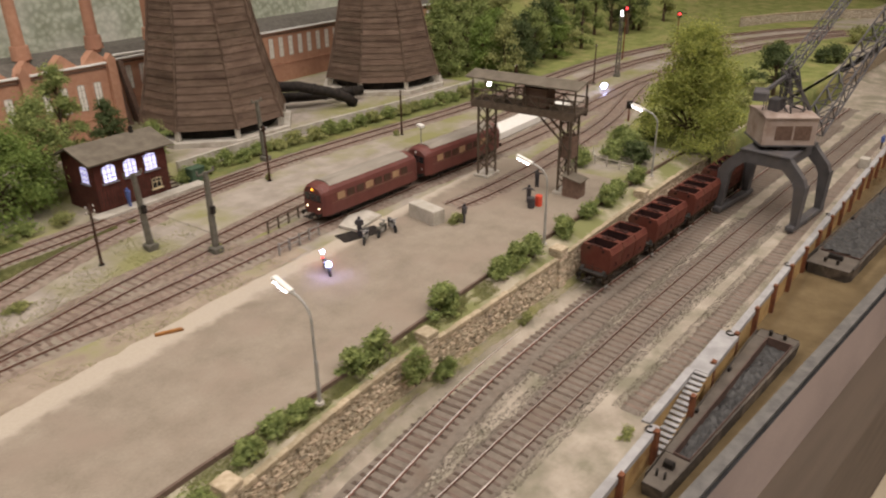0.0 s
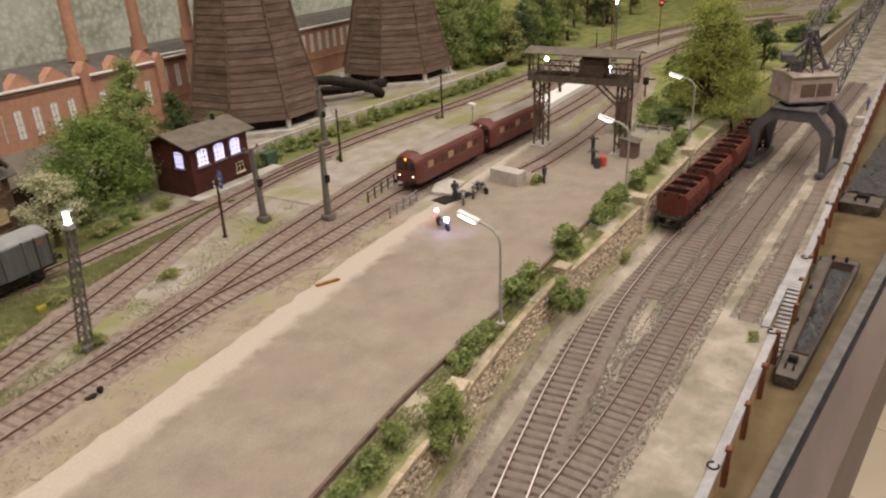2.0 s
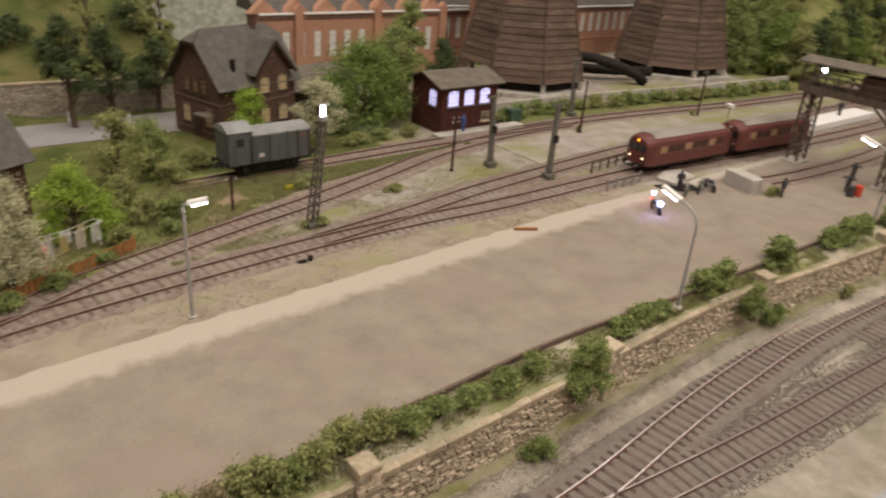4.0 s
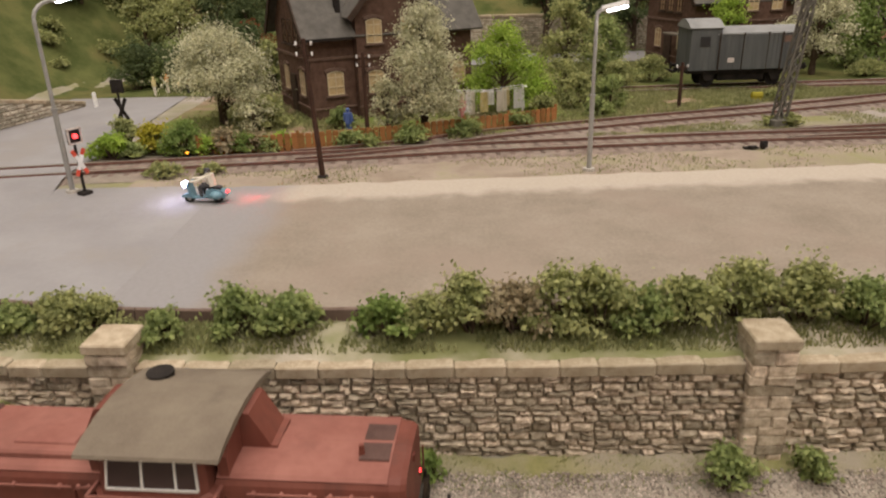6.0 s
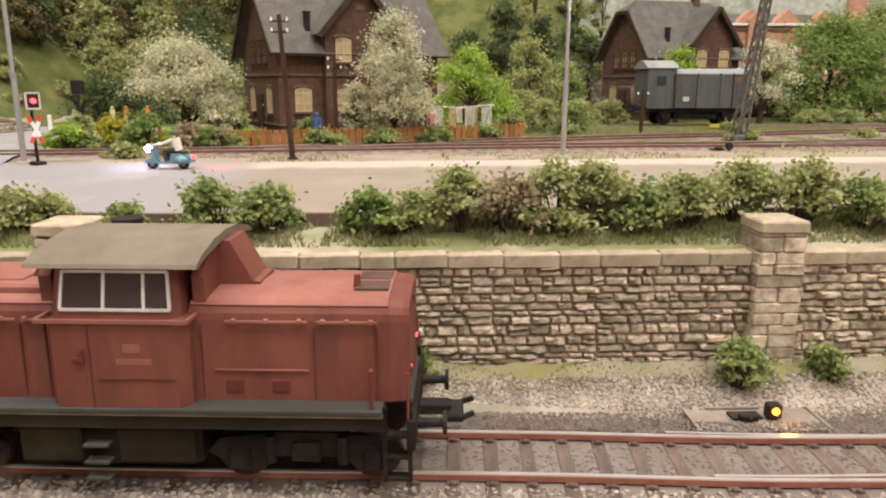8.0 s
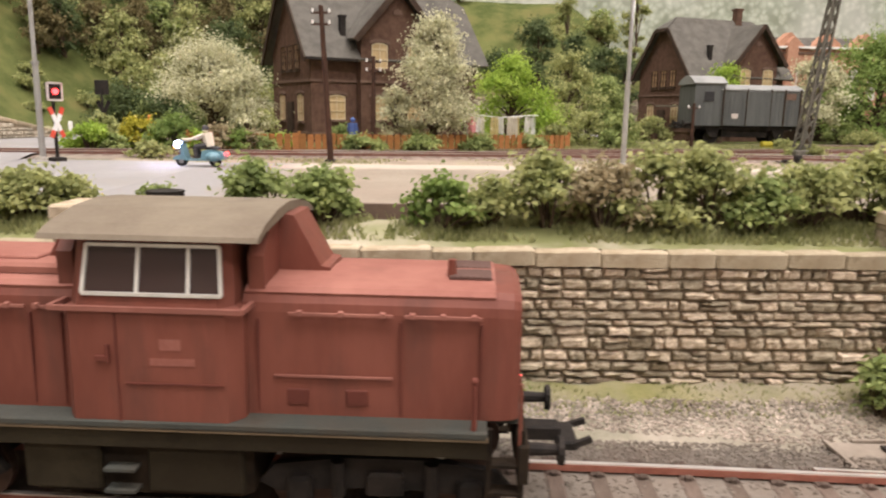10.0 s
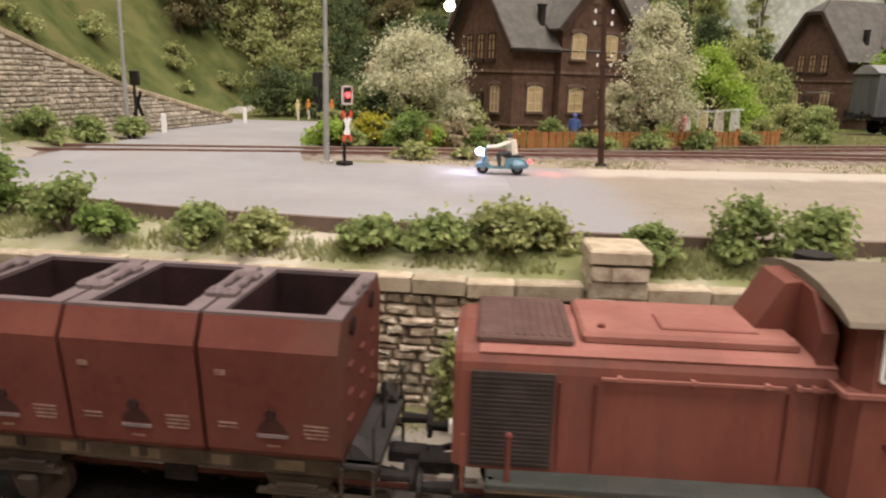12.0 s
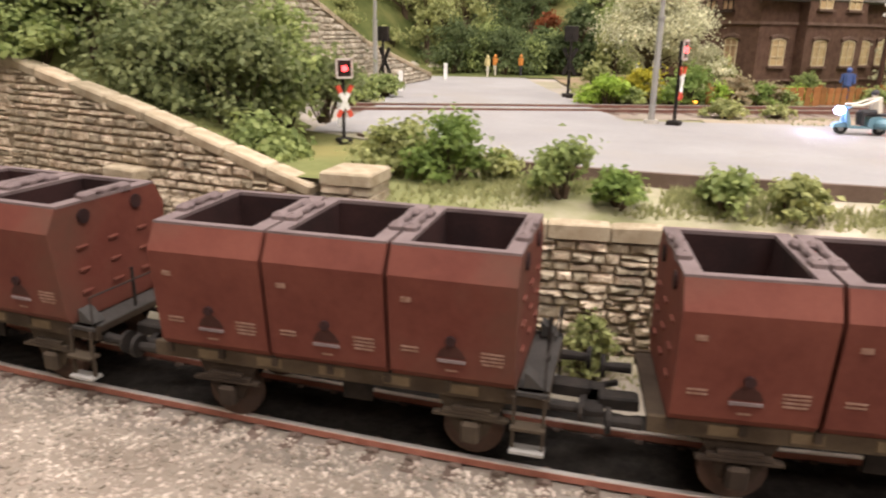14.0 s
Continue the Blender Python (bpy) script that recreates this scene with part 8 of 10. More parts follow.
for i, (x, y, w, h, mat) in enumerate(((-22.6, 17.8, 2.2, 1.1, "leaf_light"), (-21.0, 18.8, 2.0, 1.3, "leaf_yellow"), (-19.3, 18.2, 2.4, 1.5, "leaf_fresh"), (-17.4, 18.4, 2.2, 1.1, "leaf_rose"), (-15.8, 18.6, 1.6, 0.9, "leaf_rose"), (-22.8, 19.8, 1.6, 1.4, "leaf_olive"),
                                       (-12.6, 23.2, 1.3, 1.1, "leaf_mid"), (-16.6, 23.5, 2.2, 1.8, "leaf_olive"), (-11.4, 19.2, 2.0, 0.7, "leaf_mid"), (-8.6, 19.8, 2.4, 0.8, "leaf_mid"), (-6.0, 21.0, 2.0, 0.7, "leaf_mid"), (-3.4, 22.4, 1.8, 0.7, "leaf_mid"),
                                       (-1.6, 27.6, 3.0, 2.2, "leaf_olive"), (0.6, 27.2, 2.6, 2.0, "leaf_olive"), (2.2, 26.6, 2.2, 1.9, "leaf_mid"), (-0.2, 30.2, 3.2, 2.4, "leaf_olive"), (4.2, 33.6, 3.0, 1.8, "leaf_olive"), (7.0, 36.2, 2.6, 1.8, "leaf_olive"),
                                       (-1.8, 24.4, 1.8, 1.2, "leaf_olive"), (1.2, 24.9, 1.6, 1.0, "leaf_mid"), (22.0, 36.5, 3.0, 1.0, "leaf_olive"), (25.0, 36.8, 3.2, 1.0, "leaf_mid"), (28.2, 36.6, 2.6, 0.9, "leaf_olive"), (22.5, 40.0, 3.2, 1.6, "leaf_mid"))):
    shrub(x, y, 0.05, w, w * 0.7, h, mat, 430 + i, "flowering or leafy garden bush", leaf=0.2, n=int(900 + 260 * w), clumps=0.3)
for i, (x, y, w, h) in enumerate(((18.7, 25.0, 1.9, 0.45), (10.4, 21.7, 1.4, 0.6), (9.4, 21.9, 0.9, 0.4), (32.0, 21.5, 0.9, 0.7), (29.5, 26.2, 0.9, 0.7), (12.4, 28.6, 1.8, 0.6), (-19.0, 14.6, 1.6, 0.6), (-17.0, 14.9, 1.2, 0.45), (46.9, 9.4, 1.7, 0.7), (45.4, 30.6, 0.7, 0.6), (64.0, 29.7, 0.8, 0.6))):
    shrub(x, y, 0.02, w, w * 0.7, h, "leaf_olive", 470 + i, "low weedy tuft beside the track", leaf=0.17)
for i in range(14):
    r = random.Random(1300 + i)
    x, y = -23.0 + 0.62 * i + r.uniform(-0.2, 0.2), 17.7 + r.uniform(0, 1.5)
    w = r.uniform(1.0, 1.7)
    shrub(x, y, 0.03, w, w * 0.8, r.uniform(0.5, 0.95), ("leaf_light", "leaf_fresh", "leaf_mid", "leaf_light", "leaf_white")[i % 5], 1300 + i, "low lush flower-bed plant before the garden fence", leaf=0.17, n=700)
# hedge below the cooling towers
for i in range(22):
    r = random.Random(700 + i)
    x = 41 + 2.35 * i
    shrub(x, curve_at(TD, x) + 3.9 + r.uniform(-0.4, 0.4), 0.0, 2.8, 1.9, r.uniform(1.0, 1.7), r.choice(("leaf_mid", "leaf_olive", "leaf_mid")), 700 + i, "trimmed green hedge bush below the cooling towers", leaf=0.28, n=1100, clumps=0.42)
# crane-side trees
tree(78.2, 0.9, 0.0, 12.4, 12.2, "leaf_willow", 520, "large yellow-green willow tree beside the crane", 0.32, 30000, 0.45, 0.04, 60, 0.62)
for i, (x, y, w, h, mat) in enumerate(((69.4, 2.8, 3.0, 2.2, "leaf_dark"), (71.2, 4.6, 3.4, 2.6, "leaf_mid"), (73.6, 6.4, 3.4, 2.4, "leaf_mid"), (69.6, 5.6, 2.6, 1.8, "leaf_mid"), (77.5, -0.6, 3.2, 2.2, "leaf_olive"), (79.5, 5.2, 3.2, 2.8, "leaf_dark"), (66.2, 7.6, 2.0, 1.4, "leaf_mid"), (81.5, 0.2, 3.0, 1.8, "leaf_mid"))):
    shrub(x, y, 0, w, w * 0.85, h, mat, 530 + i, "dense bush under the willow", leaf=0.3, n=2000, clumps=0.5)
r_ = random.Random(77)
for i in range(26):
    x, y = r_.uniform(90, 175), r_.uniform(-3, 10)
    if y > curve_at(TA, x) - 4:
        continue
    w = r_.uniform(2.0, 4.2)
    shrub(x, y - (x - 90) * 0.05, hill(x, y), w, w, w * 0.75, r_.choice(("leaf_mid", "leaf_olive", "leaf_dark")), 560 + i, "round bush on the far slope", leaf=0.4, n=1300, clumps=w * 0.2)
tree(107, -1.2, 0.0, 7.0, 6.0, "leaf_dark", 590, "dark round tree on the far slope", 0.4, 3400, 0.3, 0.2)
# wood on the far slope
for i in range(46):
    x, y = r_.uniform(94, 170), r_.uniform(34, 60)
    if y < curve_at(TD, x) + 6:
        y = curve_at(TD, x) + 6 + r_.uniform(0, 8)
    h = r_.uniform(7, 11)
    tree(x, y, hill(x, y), h, r_.uniform(5.5, 8), r_.choice(("leaf_mid", "leaf_olive", "leaf_mid", "leaf_dark")), 600 + i, "leafy tree at the edge of the wood", 0.55, 1900, 0.35, 0.12, 16)
for i, (x, y) in enumerate(((95, 44), (99, 40.5), (104, 38.5), (110, 37.5), (116, 36.5), (92, 47), (101, 45), (107, 43))):
    tree(x, y, hill(x, y), 8.5, 7.0, ("leaf_mid", "leaf_fresh", "leaf_olive")[i % 3], 660 + i, "leafy tree at the edge of the wood", 0.45, 3600, 0.35, 0.08, 24)
# wooded hillside behind the road
for i in range(44):
    x, y = r_.uniform(-58, -12), r_.uniform(37, 74)
    if abs(x - road_x(y)) < 5.0 and y < 52:
        continue
    if x > -26 and y < 57 and y > 33 or -41 < x < -30 and y < 50:
        continue
    h = r_.uniform(4.5, 8.0)
    tree(x, y, hill(x, y) - 0.2, h, r_.uniform(4.5, 7), r_.choice(("leaf_mid", "leaf_olive", "leaf_dark", "leaf_olive")), 750 + i, "leafy tree on the wooded hillside", 0.42, 2000, 0.3, 0.1, 16)
for i in range(60):
    y = 45 + 26 * (i % 10) / 9 + r_.uniform(-1.2, 1.2)
    x = -52 + 5.0 * (i // 10) + r_.uniform(-2.2, 2.2) + 0.25 * (y - 45)
    if -26 < x and y < 58:
        continue
    tree(x, y, hill(x, y) - 0.3, r_.uniform(4.0, 6.5), r_.uniform(4.5, 6.5), r_.choice(("leaf_dark", "leaf_brown", "leaf_brown", "leaf_olive")), 1200 + i, "brownish leafy tree on the wooded hillside", 0.42, 1500, 0.28, 0.06, 14)
for i in range(26):
    x, y = r_.uniform(-22, 16), r_.uniform(58, 78)
    w = r_.uniform(2.5, 4.5)
    shrub(x, y, hill(x, y), w, w, w * 0.7, r_.choice(("leaf_mid", "leaf_olive", "leaf_dark")), 800 + i, "bush on the grassy hillside", leaf=0.4, n=1100, clumps=w * 0.22)
for i in range(40):
    x, y = r_.uniform(-52, -33), r_.uniform(14, 46)
    w = r_.uniform(1.2, 2.6)
    if x > road_x(y) - 6.5 - 0.12 * (46 - y):
        continue
    shrub(x, y, hill(x, y) - 0.05, w, w, w * 0.55, r_.choice(("leaf_mid", "leaf_olive", "leaf_olive")), 830 + i, "bush on the grassy hillside", leaf=0.24, n=800, clumps=w * 0.22)
for i, (x, y, h, mat) in enumerate(((-22.6, 44, 4.0, "leaf_red"), (-23.5, 40.5, 3.0, "leaf_dark"), (-21.0, 38.0, 4.4, "leaf_dark"), (-19.2, 36.0, 3.4, "leaf_olive"), (-23.8, 47.5, 6.0, "leaf_dark"), (-27.5, 52, 6.5, "leaf_dark"), (-18.0, 41.0, 5.5, "leaf_mid"))):
    tree(x, y, hill(x, y) - 0.1, h, h * 0.9, mat, 860 + i, "dark leafy tree beside the side road", 0.34, 2400, 0.22, 0.12, 18)

for i, (x, y) in enumerate(((5.2, 58.5), (12.0, 58.5))):
    tree(x, y, hill(x, y), 12.5, 3.6, "leaf_olive", 880 + i, "tall slender brownish poplar behind the road", 0.34, 3000, 0.2, 0.1, 26, 1.0)
# thicket at the road's end and behind the garden
for i in range(6, 16):
    x, y = -36 + 1.0 * i + r_.uniform(-0.4, 0.4), 37.0 + r_.uniform(0, 3.5) + 0.2 * abs(i - 8)
    w = r_.uniform(2.6, 4.0)
    shrub(x, y, hill(x, y) - 0.1, w, w, w * r_.uniform(0.7, 1.1), r_.choice(("leaf_dark", "leaf_dark", "leaf_mid", "leaf_red" if i % 5 == 0 else "leaf_dark")), 900 + i, "dark thicket bush at the end of the side road", leaf=0.26, n=1900, clumps=w * 0.2)


# ---- loose ballast stones ----
def gravel(name, x0, x1, lo, hi, n, size, z, mat, label, seed):
    g = np.random.default_rng(seed)
    x = g.uniform(x0, x1, n)
    y = np.array([lo(a) + (hi(a) - lo(a)) * b for a, b in zip(x, g.random(n))])
    base = np.array([(-1, -1, -0.6), (1, -1, -0.6), (1, 1, -0.6), (-1, 1, -0.6), (-0.7, -0.6, 0.6), (0.8, -0.5, 0.5), (0.6, 0.7, 0.7), (-0.6, 0.6, 0.5)])
    a = g.uniform(0, 6.28, n)
    s = size * g.uniform(0.5, 1.3, (n, 1, 1)) * g.uniform(0.7, 1.2, (n, 1, 3))
    v = base[None] * s + g.normal(size=(n, 8, 3)) * size * 0.14
    c, q = np.cos(a)[:, None], np.sin(a)[:, None]
    zz = np.array([z(p, r) for p, r in zip(x, y)])
    out = np.stack([v[..., 0] * c - v[..., 1] * q + x[:, None], v[..., 0] * q + v[..., 1] * c + y[:, None], v[..., 2] + zz[:, None]], -1) * S
    f = np.array([(4, 5, 6, 7), (0, 1, 5, 4), (1, 2, 6, 5), (2, 3, 7, 6), (3, 0, 4, 7)])
    faces = (f[None] + 8 * np.arange(n)[:, None, None]).reshape(-1, 4)
    me = bpy.data.meshes.new(name)
    me.from_pydata(out.reshape(-1, 3).tolist(), [], faces.tolist())
    me.materials.append(M[mat])
    tagged(new(name, me), label, "gravel", "", "stuff")


gravel("ballast_stones", -42, 6, lambda x: curve_at(T1, x) - 4.6, lambda x: curve_at(T1, x) - 0.95, 24000, 0.04, lambda x, y: LOW + 0.06, "pebble", "loose pale ballast stones beside the siding", 1)
gravel("ballast_stones", -12, 8, lambda x: curve_at(T1, x) + 0.95, lambda x: curve_at(T1, x) + 2.9, 11000, 0.022, lambda x, y: LOW + 0.03 + 0.15 * smooth((curve_at(T1, x) + 2.2 - y) / 1.0), "ballast", "loose grey ballast stones between track and wall", 2)
gravel("ballast_stones", -12, 30, lambda x: curve_at(T1, x) + 2.1, lambda x: wall_y(x) - 0.5, 16000, 0.03, lambda x, y: LOW + 0.02 + 0.5 * smooth((y - wall_y(x) + 1.9) / 1.9), "pebble", "fine stones strewn on the sandy ground before the wall", 4)
gravel("ballast_stones", -10, 8, lambda x: curve_at(T1, x) - 0.65, lambda x: curve_at(T1, x) + 0.65, 2500, 0.03, lambda x, y: RAIL_LOW - 0.17, "ballast", "loose ballast stones between the rails", 3)


def edge_stones(pts, x0, x1, half, n, mat, seed, z=LOW + 0.035):
    """Loose stones strewn over both edges of a ballast bed."""
    for s in (-1, 1):
        gravel("ballast_stones", x0, x1, lambda x: curve_at(pts, x) + s * half - 0.4, lambda x: curve_at(pts, x) + s * half + 0.4, n, 0.024, lambda x, y: z, mat, "loose stones strewn along the ballast edge", seed + s)


M["edge_stone"] = material("edge_stone", [(0.13, 0.108, 0.089), (0.19, 0.162, 0.136)], 1.5, 0.95, 0.3, 20, island=0.25, spec=0.1)
edge_stones(T1, 2, 60, 2.25, 5000, "edge_stone", 61)
edge_stones(T2, 6, 70, 1.7, 6000, "edge_stone", 64)
edge_stones(CR1, 36, 62, 0.8, 2500, "edge_stone", 67)
edge_stones(CR2, 36, 62, 0.8, 2500, "edge_stone", 70)


# ---- grass blades ----
def blades(name, x0, x1, lo, hi, n, size, z, mat, label, seed, patch=0.45, keep=0.0):
    """Short upright blades of static grass, thick in patches."""
    g = np.random.default_rng(seed)
    x = g.uniform(x0, x1, n)
    y = np.array([lo(a) + (hi(a) - lo(a)) * b for a, b in zip(x, g.random(n))])
    dens = np.array([noise.noise((a * patch, b * patch, seed)) + 0.4 * noise.noise((a * patch * 3, b * patch * 3, seed)) for a, b in zip(x, y)])
    ok = dens > keep - 0.25 * g.random(n)
    x, y = x[ok], y[ok]
    n = len(x)
    zz = np.array([z(a, b) for a, b in zip(x, y)])
    h = size * g.uniform(0.4, 1.3, n)
    a = g.uniform(0, 6.28, n)
    w = 0.16 * h + 0.008
    lean = g.normal(size=(n, 2)) * 0.35
    p = np.stack([x, y, zz - 0.02], 1)
    side = np.stack([np.cos(a) * w, np.sin(a) * w, np.zeros(n)], 1)
    tip = p + np.stack([lean[:, 0] * h, lean[:, 1] * h, h], 1)
    v = np.stack([p - side, p + side, tip], 1).reshape(-1, 3) * S
    me = bpy.data.meshes.new(name)
    me.from_pydata(v.tolist(), [], np.arange(3 * n).reshape(-1, 3).tolist())
    me.materials.append(M[mat])
    tagged(new(name, me), label, "grass", "", "stuff")


bank_z = lambda x, y: LOW + 0.045 + 0.5 * smooth((y - wall_y(x) + 1.9) / 1.9)
blades("bank_grass", -32, 60, lambda x: wall_y(x) - 1.0, lambda x: wall_y(x) - 0.05, 18000, 0.085, bank_z, "blade", "dry short grass at the foot of the stone wall", 41)
blades("strip_grass", -31, 40, lambda x: wall_y(x) + 0.5, lambda x: kerb_y(x) - 0.2, 42000, 0.17, lambda x, y: strip_z(x, y), "blade", "short green grass on the planting strip", 42, 0.6, -0.1)
blades("verge_blades", -19, 34, lambda x: 13.1 + 0.055 * (x + 12), lambda x: curve_at(TA, x) - 1.6, 9000, 0.1, lambda x, y: 0.02, "blade", "thin short grass on the verge", 43, 0.3, 0.12)
blades("siding_grass", 0, 34, lambda x: curve_at(TA, x) + 1.8, lambda x: curve_at(TC, x) - 1.6 if x < 30 else 30, 18000, 0.11, lambda x, y: 0.02, "blade", "patchy grass between the sidings", 44, 0.22, 0.15)
blades("garden_grass", -22, 16, lambda x: 18.8 + max(0.0, (x + 10)) * 0.42, lambda x: 33.0, 40000, 0.22, lambda x, y: 0.06, "blade", "uneven garden grass round the house", 45, 0.3, -0.05)
blades("meadow_grass", 2, 32, lambda x: 26.0 + max(0.0, x - 2) * 0.22, lambda x: 31.9, 22000, 0.2, lambda x, y: 0.03, "blade", "bright grass blades between the sidings", 46, 0.3, -0.1)


# ---- railcar set ----
def build_railcar(x, y, rz, label, lit):
    root = thing("railcar", label, "railcar", x, y, RAIL_UP, rz, "red railcars")
    L, w = 11.6, 1.35
    prof = [(-w, 0.75), (-w, 2.55), (-w + 0.10, 2.85), (-w + 0.42, 3.15), (-0.5, 3.3), (0, 3.33), (0.5, 3.3), (w - 0.42, 3.15), (w - 0.10, 2.85), (w, 2.55), (w, 0.75)]
    bm = bm_new()
    rings = []
    for u, s, dz in ((-L / 2, 0.82, -0.28), (-L / 2 + 0.25, 0.93, -0.10), (-L / 2 + 0.8, 1, 0), (L / 2 - 0.8, 1, 0), (L / 2 - 0.25, 0.93, -0.10), (L / 2, 0.82, -0.28)):
        rings.append([bm.verts.new((u, v * s, 0.75 + (z - 0.75) * (1 + dz * 0.35))) for v, z in prof])
    for a, b in zip(rings, rings[1:]):
        for k in range(len(prof) - 1):
            bm.faces.new((a[k], a[k + 1], b[k + 1], b[k]))
        bm.faces.new((a[-1], a[0], b[0], b[-1]))
    bm.faces.new(rings[0][::-1])
    bm.faces.new(rings[-1])
    body = part("body", bm, "car_red", root)
    bm = bm_new()
    prism(bm, [(-w + 0.33, 3.12), (-0.5, 3.30), (0, 3.33), (0.5, 3.30), (w - 0.33, 3.12), (0.5, 3.38), (0, 3.41), (-0.5, 3.38)], "x", -L / 2 + 1.0, L / 2 - 1.0)
    part("roof", bm, "car_roof", root, "pale grey roof panel")
    for s in (-1, 1):
        for k in range(8):
            bm = bm_new()
            quadbox(bm, (-L / 2 + 1.9 + 1.1 * k, s * (w + 0.004), 2.15), (0.85, 0.05, 0.58), bev=0.01)
            part("window", bm, "pane_brown" if k % 3 else "pane_dim", body)
        bm = bm_new()
        quadbox(bm, (0, s * (w + 0.006), 1.72), (L - 1.7, 0.03, 0.05))
        part("trim_line", bm, "letter", body)
    for d in (-1, 1):
        for v in (-0.68, 0, 0.68):
            bm = bm_new()
            quadbox(bm, (d * (L / 2 - 0.05), v * 1.0, 2.22), (0.16, 0.58, 0.62), bev=0.02)
            part("end_window", bm, "pane_dark", body)
        for v, z in ((-0.72, 1.35), (0.72, 1.35), (0, 2.86)):
            bm = bm_new()
            rod(bm, (d * (L / 2 - 0.2), v, z), (d * (L / 2 + 0.06), v, z), 0.12 if v == 0 else 0.08, 0.11 if v == 0 else 0.07, 10)
            part("headlamp", bm, ("yellow_on" if v == 0 else "warm_on") if lit and d < 0 else "white", body)
        buffers(root, d * (L / 2 - 0.05), d, 0.85)
    bm = bm_new()
    quadbox(bm, (0, 0, 0.62), (L - 1.4, 2.1, 0.4), bev=0.05)
    for u in (-1.6, 1.2):
        quadbox(bm, (u, 0, 0.4), (1.6, 1.9, 0.4), bev=0.05)
    part("underframe", bm, "black", root)
    for u in (-3.2, 3.2):
        wheelset(root, u, 0.42, "black")
    return root


build_railcar(45.8, curve_at(TA, 45.8), -3.6, "dark red railcar with pale roof, headlamps lit", True)
build_railcar(58.4, curve_at(TA, 58.4), -4.9, "dark red railcar trailer with pale roof", False)


def build_van():
    root = thing("goods_van", "grey boarded goods van with a raised brake cabin", "wagon", 11.6, 33.05, RAIL_UP, 1.5)
    root.scale = (1.0, 1.0, 1.16)
    L, w = 6.6, 1.3
    bm = bm_new()
    quadbox(bm, (0.7, 0, 1.95), (5.2, 2 * w, 1.9))
    body = part("body", bm, "van_grey", root)
    bm = bm_new()
    quadbox(bm, (-2.55, 0, 2.1), (1.9, 2 * w - 0.05, 2.25))
    cabin = part("brake_cabin", bm, "van_grey", root)
    for u0, u1, z, r in ((-1.85, 3.4, 2.86, 0.32), (-3.6, -1.5, 3.2, 0.42)):
        bm = bm_new()
        n = 10
        prof = [(-w - 0.06 + (2 * w + 0.12) * k / n, z + r * math.sin(math.pi * k / n)) for k in range(n + 1)]
        prism(bm, prof + [(w, z - 0.06), (-w, z - 0.06)], "x", u0, u1)
        part("roof", bm, "van_roof", root, "pale curved roof")
    for s in (-1, 1):
        for k in range(20):
            bm = bm_new()
            quadbox(bm, (-1.8 + 0.265 * k, s * (w + 0.01), 1.95), (0.03, 0.04, 1.85))
            part("board_batten", bm, "van_grey", body)
        for u in (-1.7, -0.2, 1.3, 2.2, 3.2):
            bm = bm_new()
            quadbox(bm, (u, s * (w + 0.03), 1.95), (0.09, 0.07, 1.95))
            part("stanchion", bm, "frame_brown", body)
        bm = bm_new()
        quadbox(bm, (0.55, s * (w + 0.05), 1.9), (1.5, 0.06, 1.8), bev=0.02)
        part("sliding_door", bm, "van_grey", body)
        bm = bm_new()
        quadbox(bm, (2.6, s * (w + 0.02), 2.55), (0.6, 0.05, 0.32))
        part("vent", bm, "brick_trim", body, "brown vent flap")
        bm = bm_new()
        quadbox(bm, (-2.6, s * (w - 0.01), 2.5), (0.6, 0.05, 0.5))
        part("window", bm, "pane_dark", cabin)
        bm = bm_new()
        quadbox(bm, (-0.9, s * (w + 0.02), 1.5), (0.4, 0.03, 0.25))
        part("lettering_bar", bm, "letter_white", body)
    bm = bm_new()
    quadbox(bm, (0, 0, 0.93), (7.0, 2.2, 0.28))
    quadbox(bm, (0, 0, 0.62), (3.0, 1.8, 0.5), bev=0.05)
    part("underframe", bm, "black", root)
    for u in (-2.1, 2.1):
        wheelset(root, u, 0.46, "black")
        for s in (-1, 1):
            bm = bm_new()
            prism(bm, [(u - 0.5, 0.9), (u + 0.5, 0.9), (u + 0.2, 0.4), (u - 0.2, 0.4)], "y", s - 0.05, s + 0.05)
            part("axle_guard", bm, "black", root)
    buffers(root, -3.5, -1)
    buffers(root, 3.5, 1)


build_van()


